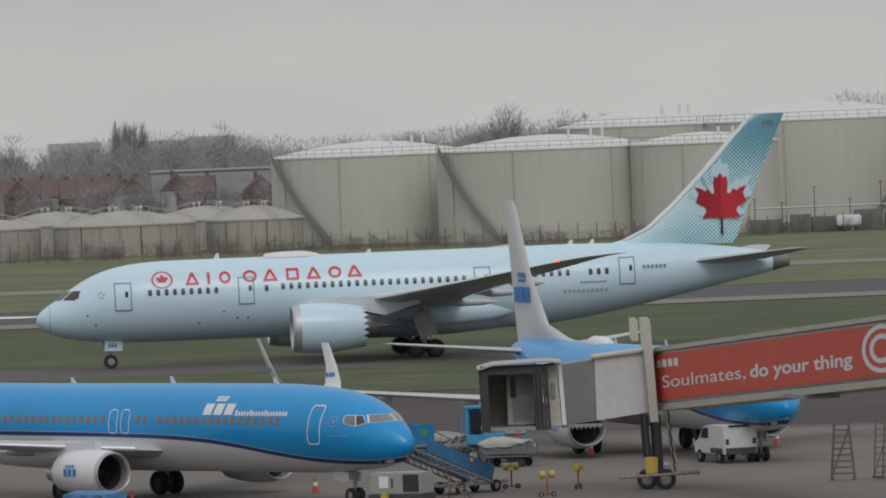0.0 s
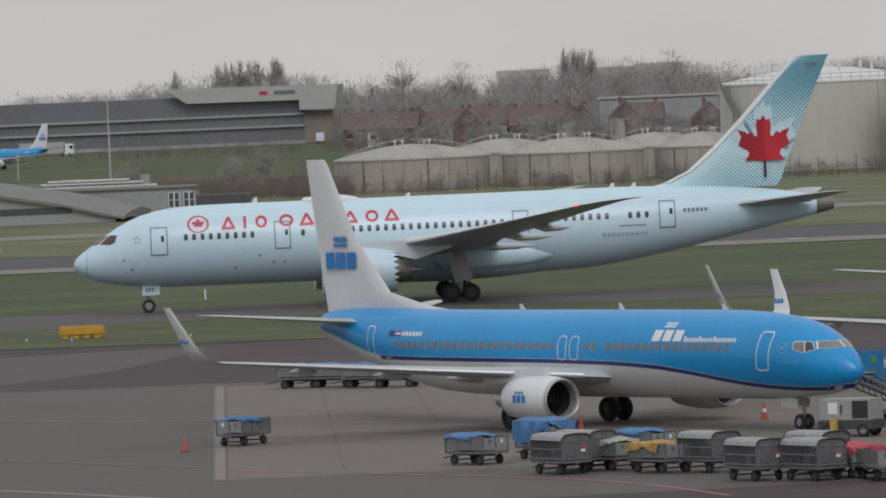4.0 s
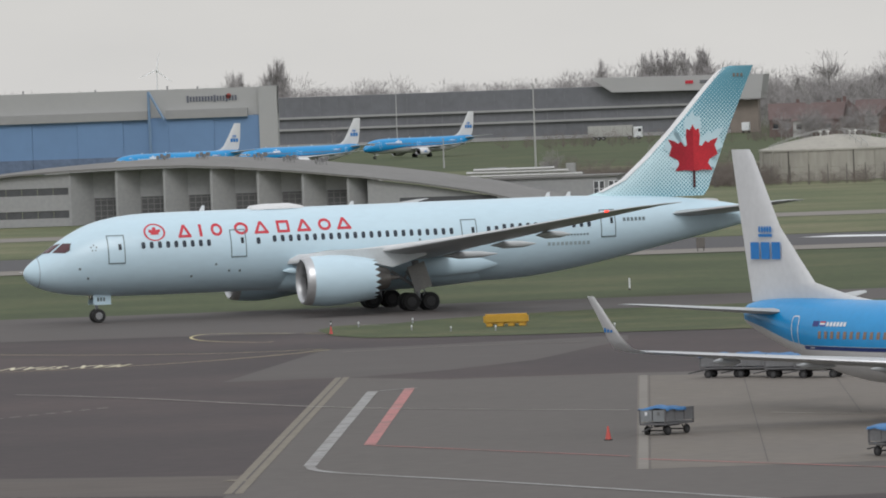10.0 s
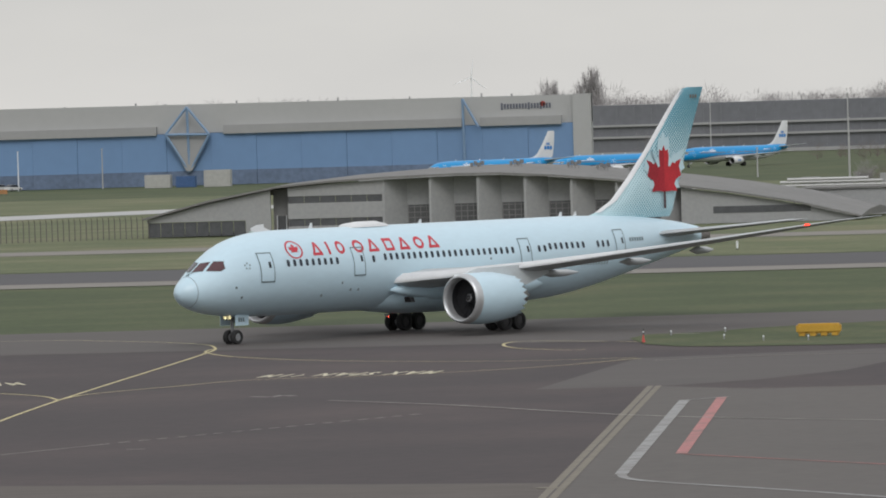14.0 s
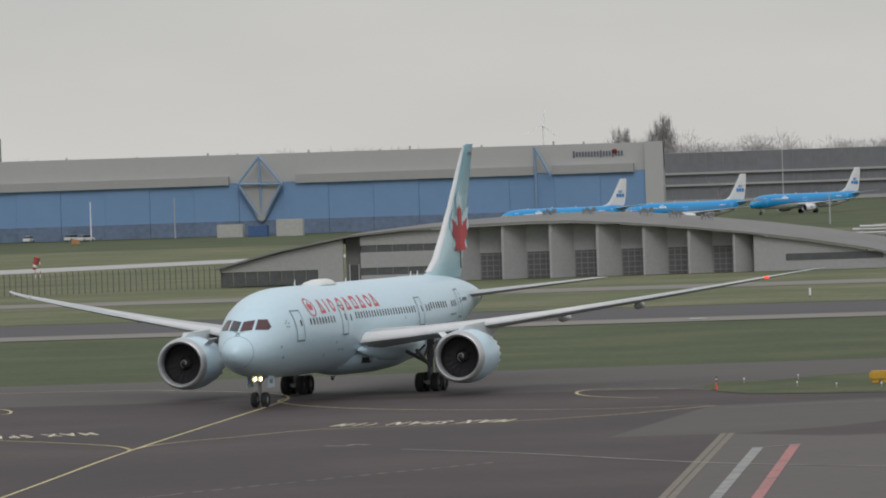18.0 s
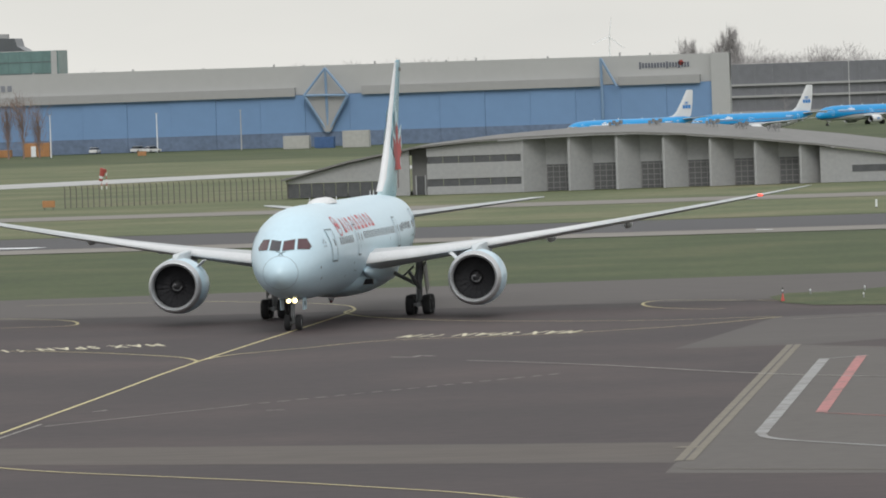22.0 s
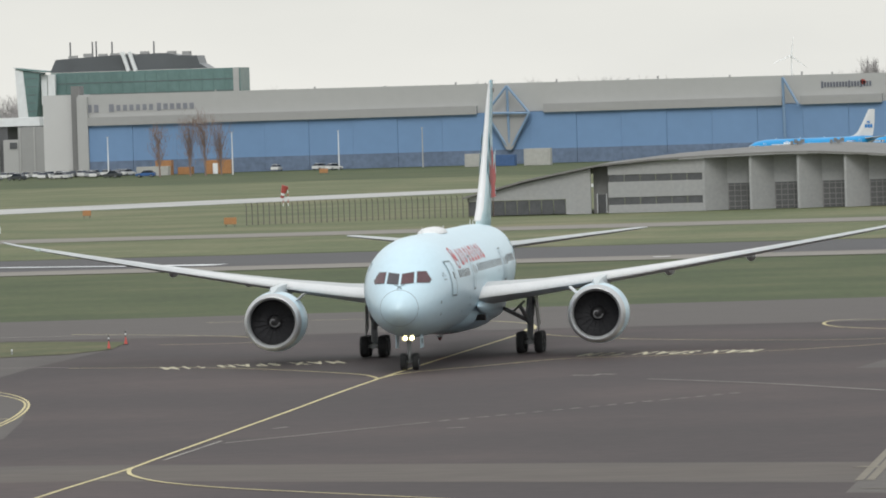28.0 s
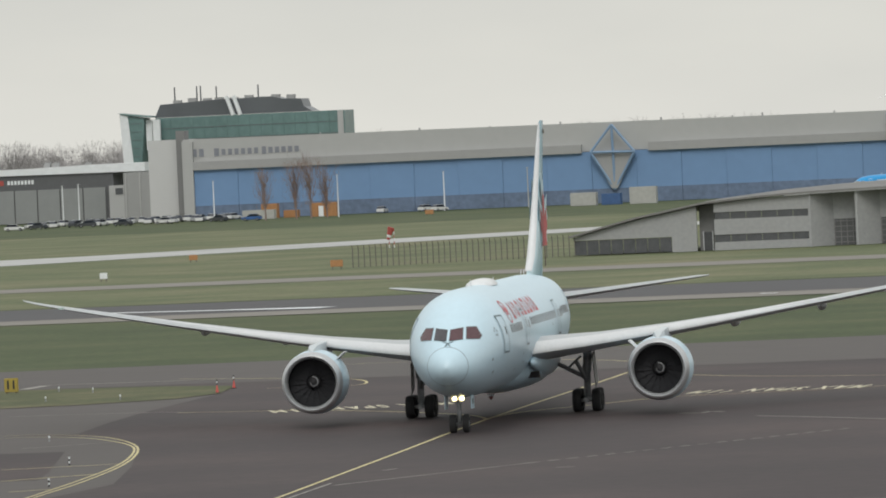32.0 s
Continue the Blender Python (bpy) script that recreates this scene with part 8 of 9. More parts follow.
for kd, (cx, cy), rz in CARTS:
    if kd in first_of:
        copy_thing(first_of[kd], pose(cx, cy, 0, 0, 0, rz))
    else:
        first_of[kd] = cart(kd, pose(cx, cy, 0, 0, 0, rz), CLABEL[kd])
for (cx, cy), sc_ in (((-6.3, 325.2), 1.0), ((7.0, 352.2), 1.0), ((16.4, 354.7), 1.0), ((-32.2, 315.9), 0.9), ((-6.3, 324.5), 1.0), ((-14.6, 321.3), 0.92), ((-120.2, 449.3), 0.75), ((-121.0, 456.7), 0.75), ((-65.4, 463.1), 0.78)):
    cone(cx, cy, sc_)
power_unit()
step_ladder()
stairs()
loader()
van()
for (cx, cy), rz in (((2.7, 321.7), 10), ((4.2, 313.1), 20), ((5.7, 318.9), 70)):
    stanchion(cx, cy, rz)
for (cx, cy), rz in (((17.6, 317.6), 0), ((19.6, 317.0), 25)):
    access_tower(cx, cy, rz)
for (cx, cy), rz in (((0.0, 352.1), -40), ((2.8, 343.2), -20)):
    copy_thing(first_of["white"], pose(cx, cy, 0, 0, 0, rz))


def barrier():
    b = thing("water_barrier", pose(*(-54.3, 468.3), 0, 0, 0, 2), "yellow plastic road barrier on the grass", "barrier")
    bm = bmesh.new()
    bbox(bm, (0, 0, 0.52), (3.0, 0.9, 0.66), 0.12)
    part("body", bm, mat("barrier_yellow", (0.50, 0.29, 0.03), 0.5, var=0.1), b, smooth=40)
    for k in range(4):
        bm = bmesh.new()
        bbox(bm, (-1.1 + k * 0.73, 0, 0.12), (0.42, 0.9, 0.25), 0.05)
        part("foot", bm, MATS["barrier_yellow"], b)
    return b


barrier()


def sign_board(x, y, w, h, material, label, z=0.35):
    s = thing("marker_board", pose(x, y, 0), label, "marker board", "airfield signs")
    bm = bmesh.new()
    bbox(bm, (0, 0, z + h / 2), (w, 0.25, h), 0.03)
    part("board", bm, material, s)
    for sx in (-0.35, 0.35):
        bm = bmesh.new()
        box(bm, (sx * w, 0, z / 2), (0.1, 0.1, z))
        part("leg", bm, RUST, s)
    return s


SIGNO = mat("sign_orange", (0.38, 0.19, 0.08), 0.5, var=0.12)
SIGNY = mat("sign_yellow", (0.34, 0.26, 0.05), 0.5, var=0.1)
sign_board(*(-260.4, 963.7), 1.2, 0.75, SIGNO, "orange airfield sign board in the grass")
sign_board(*(-215.8, 868.0), 1.6, 0.85, SIGNO, "faded orange sign board in the grass")
sign_board(*(-241.0, 848.6), 0.95, 0.75, PALEMARK, "white marker box in the grass")
sign_board(*(-332.9, 1420.2), 1.8, 0.9, SIGNO, "orange sign board by the hangar road")
yb = sign_board(*(-138.2, 462.4), 0.95, 0.95, SIGNY, "black and yellow taxiway sign in the grass", 0.1)
for k in range(2):
    bm = bmesh.new()
    box(bm, (-0.2 + 0.4 * k, -0.14, 0.6), (0.12, 0.03, 0.6))
    part("arrow_bar", bm, DARK, yb)


sign_board(*(-66.7, 752.3), 0.85, 1.0, RUST, "small dark marker board in the grass", 0.3)
sign_board(*(-57.4, 654.0), 0.8, 0.95, RUST, "small dark marker board in the grass", 0.3)
sign_board(*(-53.1, 541.2), 0.12, 0.8, PALEMARK, "slim white marker post in the grass", 0.1)
sign_board(*(-93.9, 737.5), 0.2, 0.8, PALEMARK, "slim white marker post in the grass", 0.1)


def windsock():
    x, y = (-245.9, 1022.1)
    w = thing("windsock", pose(x, y, 0), "faded red and white windsock hanging limp on its mast", "windsock")
    for dx in (0.0, 0.75):
        bm = bmesh.new()
        for k in range(6):
            rod(bm, (dx, 0, k * 0.48), (dx, 0, k * 0.48 + 0.48), 0.06, 0.06, 8)
            for f in bm.faces[-10:]:
                f.material_index = k % 2
        part("mast", bm, [PALEMARK, MATS["sign_red"]], w)
    for k in range(5):
        bm = bmesh.new()
        a = Vector((0.35 - 0.1 * k, 0, 3.05 - 0.36 * k))
        rod(bm, a, a + Vector((-0.12, 0, -0.38)), 0.5 - 0.05 * k, 0.46 - 0.05 * k, 10)
        part("sock_ring", bm, MATS["sign_red"] if k % 2 == 0 or k < 3 else PALEMARK, w)
    return w


windsock()
for xb, yb_, hh in ((-431.3, 1616.3, 8.0), (-430.9, 1500.0, 9.2), (-400.1, 1500.0, 8.6), (-364.4, 1469.4, 9.0), (-349.1, 1504.3, 8.5), (-334.6, 1522.9, 8.7), (-329.5, 1500.6, 8.6), (-448.7, 1548.8, 8.8), (-350.5, 1595.0, 8.5), (-134.9, 1216.6, 11.7), (-136.8, 1233.1, 15.9), (-171.6, 1382.9, 5.7), (-278.2, 1741.2, 13.8), (-218.8, 1674.4, 15.1), (-288.9, 1563.9, 14.2)):
    lp = thing("lamp_post", pose(xb, yb_, 0), "thin pale lamp mast in the grass", "lamp post", "lamp masts")
    bm = bmesh.new()
    rod(bm, (0, 0, 0), (0, 0, hh), 0.16, 0.1, 8)
    part("mast", bm, PALEMARK if xb < -340 else SILVERWALL, lp)
    bm = bmesh.new()
    box(bm, (0, 0, hh + 0.06), (0.5, 0.3, 0.14))
    part("lamp_head", bm, SILVERWALL, lp)


def car(material, label):
    c = thing("parked_car", pose(0, 0, 0), label, "car", "cars by the hangar")
    bm = bmesh.new()
    prism(bm, ((-2.1, 0.3), (2.1, 0.3), (2.15, 0.7), (1.3, 0.92), (-2.05, 0.95)), -0.85, 0.85)
    bmesh.ops.bevel(bm, geom=list(bm.edges), offset=0.08, segments=2, affect="EDGES")
    part("body", bm, material, c, smooth=40)
    bm = bmesh.new()
    prism(bm, ((1.0, 0.92), (0.4, 1.42), (-1.2, 1.45), (-1.9, 0.95)), -0.74, 0.74)
    part("cabin_glass", bm, GLASSDARK, c)
    bm = bmesh.new()
    prism(bm, ((0.4, 1.43), (-1.2, 1.46), (-1.15, 1.5), (0.3, 1.48)), -0.72, 0.72)
    part("roof", bm, material, c)
    for x in (-1.3, 1.35):
        for y in (-0.78, 0.78):
            wheel("car_wheel", c, (x, y, 0.32), 0.32, 0.2)
    return c


CARC = (mat("car_white", (0.62, 0.62, 0.62), 0.3), mat("car_silver", (0.36, 0.37, 0.38), 0.3, 0.4), mat("car_dark", (0.05, 0.055, 0.06), 0.3), mat("car_blue", (0.04, 0.12, 0.32), 0.3))
protos = [car(m_, lb) for m_, lb in zip(CARC, ("white parked car by the hangar", "silver parked car by the hangar", "dark parked car by the hangar", "blue parked car by the hangar"))]
rr = random.Random(5)
spots = []
for k in range(17):
    spots.append((-438 + k * 2.75 + rr.uniform(-0.4, 0.4), 1484 + (k % 2) * 9 + rr.uniform(-1, 1), rr.choice((0, 0, 1, 2)), rr.choice((62, 75, 105, 118, 245))))
for k in range(16):
    spots.append((-436 + k * 2.6 + rr.uniform(-0.5, 0.5), 1506 + rr.uniform(-1, 1), rr.choice((0, 0, 0, 1, 2)), rr.choice((70, 85, 95, 110))))
for k in range(5):
    spots.append((-434 + k * 10.3 + rr.uniform(-2, 2), 1474 + rr.uniform(-2, 2), rr.choice((1, 2, 0)), rr.choice((20, 160, 200, 35))))
spots += [(*(-382.7, 1465.8), 3, 180), (*(-365.3, 1513.1), 0, 90), (*(-354.4, 1509.4), 0, 60), (*(-348.9, 1498.2), 0, 60), (-433.5, 1458, 0, 10)]
used = set()
for x, y, k, rz in spots:
    if k in used:
        copy_thing(protos[k], pose(x, y, 0, 0, 0, rz))
    else:
        used.add(k)
        protos[k].matrix_world = pose(x, y, 0, 0, 0, rz)


def container(x, y, w, h, material, label, d=2.4):
    c = thing("storage_container", pose(x, y, 0), label, "container", "containers by the hangar")
    bm = bmesh.new()
    box(bm, (0, 0, h / 2), (w, d, h))
    part("body", bm, material, c)
    bm = bmesh.new()
    for k in range(max(2, int(w / 0.5))):
        box(bm, (-w / 2 + 0.25 + k * 0.5, -d / 2 - 0.03, h / 2), (0.2, 0.06, h - 0.3))
    part("corrugation", bm, material, c)
    for s in (-1, 1):
        bm = bmesh.new()
        box(bm, (s * (w / 2), -d / 2, h / 2), (0.16, 0.16, h))
        part("corner_post", bm, material, c)
    return c


CBLUE = mat("container_blue", (0.05, 0.11, 0.25), 0.6, var=0.15)
CGREY = mat("container_grey", (0.40, 0.40, 0.38), 0.6, var=0.12)
for px_, w, h, m_, lb in (((-342.0, 1533.4), 6.5, 2.6, CBLUE, "dark blue storage container by the hangar"), ((-314.4, 1487.9), 5.5, 2.8, CGREY, "pale grey storage container by the hangar"),
                          ((-308.1, 1487.0), 4.0, 2.4, CBLUE, "dark blue storage container by the hangar"), ((-300.3, 1482.9), 5.6, 3.6, CGREY, "pale grey tall storage container by the hangar"),
                          ((-387.9, 1492.6), 7.0, 2.0, CGREY, "pale grey storage container by the hangar"), ((-374.0, 1496.5), 5.4, 3.0, SIGNO, "orange storage container by the hangar"), ((-387.2, 1499.5), 3.4, 3.2, SIGNO, "orange storage container by the hangar"), ((-383.0, 1502.0), 3.0, 1.6, SIGNO, "low orange storage container by the hangar"),
                          ((-344.6, 1539.0), 1.2, 2.2, PALEMARK, "white tall storage container by the hangar"), ((-374.6, 1495.9), 0.9, 2.3, PALEMARK, "white tall storage container by the hangar")):
    container(px_[0], px_[1], w, h, m_, lb)


def fence(name, a, b, n, h, label):
    f = thing(name, pose(a[0], a[1], 0), label, "fence")
    d = Vector((b[0] - a[0], b[1] - a[1], 0))
    first = None
    for k in range(n):
        if first is None:
            bm = bmesh.new()
            rod(bm, (0, 0, 0), (0, 0, h), 0.07, 0.07, 5)
            rod(bm, (0, 0, h), (0, -0.35, h + 0.35), 0.05, 0.05, 5)
            first = part("fence_post", bm, RUST, f)
        else:
            o = again(first, pose(*(d * (k / (n - 1)))), f)
    for z in (0.3, h * 0.55, h - 0.05):
        bm = bmesh.new()
        rod(bm, (0, 0, z), d + Vector((0, 0, z)), 0.01, 0.01, 4)
        part("fence_wire", bm, RUST, f)
    return f


fence("grass_fence", (-215.5, 875.4), (-190.0, 892.0), 40, 2.5, "thin dark wire fence across the grass")
fence("tank_fence", (-90, 1022), (110, 1018), 74, 2.6, "dark security fence with angled tops before the tanks")


def blast_wall():
    w = thing("blast_wall", pose(0, 1300, 0), "long low grey wall beyond the fire station", "wall")
    for k in range(9):
        bm = bmesh.new()
        box(bm, (-234 + k * 5.0, 0, 1.6), (4.9, 0.6, 3.2))
        part("wall_panel", bm, CONC, w)
    return w


blast_wall()
small0 = narrowbody(pose(0, 0, 0), "small blue-topped regional jet parked near the hangar", True, 0.86)
for i, (az, dd) in enumerate(((-8.722, 1455), (-7.752, 1500), (-6.828, 1640))):
    th = radians(230)
    tip = Vector((dd * math.sin(radians(az)), dd * math.cos(radians(az)), 0))
    o = tip - Vector((math.cos(th), math.sin(th), 0)) * (-36.2 * 0.86)
    m_ = pose(o.x, o.y, 0, 0, 0, 230)
    if i == 0:
        small0.matrix_world = m_ @ Matrix.Diagonal((0.86, 0.86, 0.86, 1))
    else:
        copy_thing(small0, m_)


# ---------------------------------------------------------------- houses and far distance
BRICKRED = mat("red_brick", (0.155, 0.105, 0.098), 0.85, var=0.2, scale=0.3)
ROOFRED = mat("clay_roof", (0.135, 0.098, 0.094), 0.85, var=0.2, scale=0.4)
HOUSEGREY = mat("grey_render", (0.46, 0.46, 0.45), 0.8, var=0.15)


def house(x, y, w, h, rz, red):
    h = h * 0.75
    hs = thing("house", pose(x, y, 0, 0, 0, rz), "distant red-brick house with a clay roof" if red else "distant grey rendered house with a clay roof", "house", "houses by the trees")
    bm = bmesh.new()
    box(bm, (0, 0, h / 2), (w, 8, h))
    part("wall", bm, BRICKRED if red else HOUSEGREY, hs)
    bm = bmesh.new()
    prism(bm, ((-4.4, h), (4.4, h), (0, h + 4.2)), -w / 2 - 0.3, w / 2 + 0.3, "yz")
    part("roof", bm, ROOFRED, hs)
    bm = bmesh.new()
    box(bm, (w * 0.3, 0.8, h + 4.2), (0.9, 0.9, 1.8))
    part("chimney", bm, BRICKRED, hs)
    for k in range(int(w / 3)):
        bm = bmesh.new()
        box(bm, (-w / 2 + 1.6 + k * 3.0, -4.03, h * 0.62), (1.4, 0.1, 1.3))
        wn = part("window", bm, GLASSDARK, hs)
        bm = bmesh.new()
        box(bm, (-w / 2 + 1.6 + k * 3.0, -4.08, h * 0.62 - 0.72), (1.7, 0.16, 0.14))
        part("sill", bm, PALEMARK, wn)
    return hs


rh = random.Random(21)
for k in range(22):
    az = -4.25 + k * 0.165 + rh.uniform(-0.04, 0.04)
    d = rh.uniform(1760, 1850)
    house(d * math.sin(radians(az)), d * math.cos(radians(az)), rh.uniform(6.5, 11.0), rh.uniform(5.0, 6.8), rh.choice((-8, 5, 82, 95, -4, 90)), k % 3 != 1)
# a pale flat shed in front of the houses
shed = thing("flat_shed", pose(-58, 1790, 0), "long pale flat-roofed shed among the houses", "building")
bm = bmesh.new()
box(bm, (0, 0, 4.85), (30, 10, 9.7))
part("wall", bm, mat("shed_pale", (0.34, 0.345, 0.36), 0.7, var=0.1, scale=0.2), shed)
bm = bmesh.new()
box(bm, (0, 0, 9.95), (31, 11, 0.5))
part("roof", bm, SILVERWALL, shed)
for k in range(7):
    bm = bmesh.new()
    box(bm, (-13 + k * 4.3, -5.06, 7.6), (2.6, 0.1, 1.5))
    part("window", bm, CLADDARK, shed)


def skyline(az, w, h, d=3600):
    s = thing("distant_block", pose(d * math.sin(radians(az)), d * math.cos(radians(az)), 0), "pale distant flat block on the horizon", "building", "distant blocks")
    bm = bmesh.new()
    box(bm, (0, 0, h / 2), (w, 14, h))
    part("wall", bm, HOUSEGREY, s)
    for z in range(3, int(h) - 1, 3):
        bm = bmesh.new()
        box(bm, (0, -7.05, z), (w * 0.94, 0.1, 1.3))
        part("window_band", bm, mat("distant_band", (0.36, 0.36, 0.36), 0.6), s)


for az, w, h in ((-2.95, 26, 19.8), (-2.2, 30, 19.4), (-1.85, 24, 20.6)):
    skyline(az, w, h)


# TWIG is paled to grey so that its colour carries distance haze
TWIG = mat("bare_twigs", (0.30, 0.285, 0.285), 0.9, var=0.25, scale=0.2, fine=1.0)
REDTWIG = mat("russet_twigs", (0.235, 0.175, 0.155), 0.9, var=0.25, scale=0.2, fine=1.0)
BARK = mat("grey_bark", (0.17, 0.155, 0.14), 0.9, var=0.2, scale=0.5)


def tree_shape(rnd, h, spread, poplar=False, twigs=420, low=0.25):
    """Vertices and faces of a bare tree: tapered trunk and limbs, then twigs."""
    V, F, FT = [], [], []
    def cone_(a, b, r0, r1, n=4):
        a, b = Vector(a), Vector(b)
        q = (b - a).to_track_quat("Z", "Y").to_matrix()
        i0 = len(V)
        for p, r in ((a, r0), (b, r1)):
            for k in range(n):
                V.append(tuple(p + q @ Vector((r * math.cos(k * math.tau / n), r * math.sin(k * math.tau / n), 0))))
        for k in range(n):
            F.append((i0 + k, i0 + (k + 1) % n, i0 + n + (k + 1) % n, i0 + n + k))
    cone_((0, 0, 0), (rnd.uniform(-0.4, 0.4), 0, h * 0.75), h * 0.018, h * 0.005, 6)
    tips = []
    for k in range(14 if not poplar else 20):
        z0 = h * rnd.uniform(low, 0.7)
        a = rnd.uniform(0, math.tau)
        ln = spread * rnd.uniform(0.55, 1.0) * (1.0 if not poplar else 0.5)
        up = (0.55 if not poplar else 3.2) * ln * rnd.uniform(0.6, 1.4)
        e = (ln * math.cos(a), ln * math.sin(a), min(z0 + up, h * 0.95))
        cone_((0, 0, z0), e, h * 0.007, h * 0.002)
        tips.append(((0, 0, z0), e))
    for k in range(twigs):
        s, e = rnd.choice(tips)
        u = rnd.uniform(0.25, 1.05)
        p = Vector(s).lerp(Vector(e), u) + Vector((rnd.gauss(0, 1), rnd.gauss(0, 1), rnd.gauss(0, 1))) * (spread * 0.14)
        if rnd.random() < 0.25:
            p = Vector((rnd.gauss(0, 0.3) * spread * (0.35 if poplar else 1.0), rnd.gauss(0, 0.3) * spread * (0.35 if poplar else 1.0), h * rnd.uniform(low + 0.1, 0.98)))
        dr = Vector((p.x * 0.25 + rnd.gauss(0, 0.5), p.y * 0.25 + rnd.gauss(0, 0.5), rnd.uniform(0.5, 2.0 if not poplar else 4.0))).normalized() * h * rnd.uniform(0.06, 0.13)
        sd = Vector((rnd.gauss(0, 1), rnd.gauss(0, 1), rnd.gauss(0, 0.4))).normalized() * h * rnd.uniform(0.0018, 0.0042)
        i0 = len(V)
        V.extend((tuple(p - sd), tuple(p + sd), tuple(p + dr + sd * 0.3), tuple(p + dr - sd * 0.3)))
        F.append((i0, i0 + 1, i0 + 2, i0 + 3))
    return V, F


def join_trees(name, items, material, label, kind="stuff", category="trees"):
    V, F = [], []
    for (v, f), x, y, s, r in items:
        i0 = len(V)
        c, sn = math.cos(r), math.sin(r)
        V.extend((x + s * (c * a - sn * b), y + s * (sn * a + c * b), s * z) for a, b, z in v)
        F.extend(tuple(i + i0 for i in q) for q in f)
    me = bpy.data.meshes.new(name)
    me.from_pydata(V, [], F)
    me.materials.append(material)
    return tagged(new(name, me), label, category, "", kind)


rnd = random.Random(11)
shapes = [tree_shape(rnd, 18, rnd.uniform(4.5, 7), False, 800, rnd.uniform(0.04, 0.16)) for _ in range(10)]
bushes = [tree_shape(rnd, 5, 2.6, False, 260, 0.02) for _ in range(4)]
thickets = [tree_shape(rnd, 5, 3.2, False, 620, 0.0) for _ in range(4)]
items = []
for k in range(800):
    az = rnd.uniform(-17.5, 5.5) if k % 3 else rnd.uniform(-5.0, 1.5)
    d = rnd.uniform(2080, 2650)
    s = rnd.uniform(1.12, 1.42) * (0.93 + 0.07 * math.sin(az * 2.1))
    if -15.6 < az < -8.9:
        s *= 0.78
    elif az < -5.8:
        s *= 0.82
    elif az > -4.7:
        s *= 0.80
    else:
        s *= 0.88
    if k < 120:
        az = rnd.uniform(-4.35, 0.4)
        d = rnd.uniform(1690, 1760)
        s = rnd.uniform(0.25, 0.5)
    elif k < 300:
        az = rnd.uniform(-4.4, 0.6)
        d = rnd.uniform(1870, 2080)
        s = rnd.uniform(0.58, 0.8)
    items.append((rnd.choice(shapes), d * math.sin(radians(az)), d * math.cos(radians(az)), s, rnd.uniform(0, 6.28)))
for k in range(190):
    az = rnd.uniform(-10.2, -4.6)
    d = rnd.uniform(2060, 2200)
    items.append((rnd.choice(shapes), d * math.sin(radians(az)), d * math.cos(radians(az)), rnd.uniform(0.86, 1.02) * (0.9 if az < -5.8 else 1.0), rnd.uniform(0, 6.28)))
for k in range(90):
    az = rnd.uniform(-18.2, -15.5)
    d = rnd.uniform(1980, 2200)
    items.append((rnd.choice(shapes), d * math.sin(radians(az)), d * math.cos(radians(az)), rnd.uniform(0.86, 1.08), rnd.uniform(0, 6.28)))
join_trees("far_woods", items, TWIG, "belt of bare winter trees on the horizon, paled with painted haze")
items = []
for k in range(900):
    az = rnd.uniform(-18, 6)
    d = rnd.uniform(2000, 2600)
    items.append((rnd.choice(bushes), d * math.sin(radians(az)), d * math.cos(radians(az)), rnd.uniform(1.0, 2.2), rnd.uniform(0, 6.28)))
join_trees("far_undergrowth", items, TWIG, "bare undergrowth beneath the far trees, paled with painted haze")
items = []
for k in range(220):
    az = rnd.uniform(-6.6, -0.2)
    d = rnd.uniform(1690, 1780)
    items.append((rnd.choice(bushes), d * math.sin(radians(az)), d * math.cos(radians(az)), rnd.uniform(0.4, 1.0), rnd.uniform(0, 6.28)))
for k in range(150):
    az = rnd.uniform(-6.2, 3.5)
    d = rnd.uniform(1030, 1045)
    items.append((rnd.choice(bushes), d * math.sin(radians(az)), d * math.cos(radians(az)), rnd.uniform(0.18, 0.42), rnd.uniform(0, 6.28)))
for k in range(90):
    az = rnd.uniform(-6.3, -3.4)
    d = rnd.uniform(1080, 1250)
    items.append((rnd.choice(bushes), d * math.sin(radians(az)), d * math.cos(radians(az)), rnd.uniform(0.3, 0.8), rnd.uniform(0, 6.28)))
for k in range(330):
    az = rnd.uniform(-6.0, -4.4)
    d = rnd.uniform(1030, 1100)
    items.append((rnd.choice(thickets), d * math.sin(radians(az)), d * math.cos(radians(az)), rnd.uniform(0.35, 0.62), rnd.uniform(0, 6.28)))
for k in range(330):
    az = rnd.uniform(-4.9, 3.6)
    d = rnd.uniform(1026, 1040)
    items.append((rnd.choice(thickets), d * math.sin(radians(az)), d * math.cos(radians(az)), rnd.uniform(0.24, 0.48), rnd.uniform(0, 6.28)))
join_trees("scrub", items, mat("scrub_twigs", (0.17, 0.145, 0.13), 0.9, var=0.3, scale=0.3, fine=1.0), "bare brown scrub along the fences")


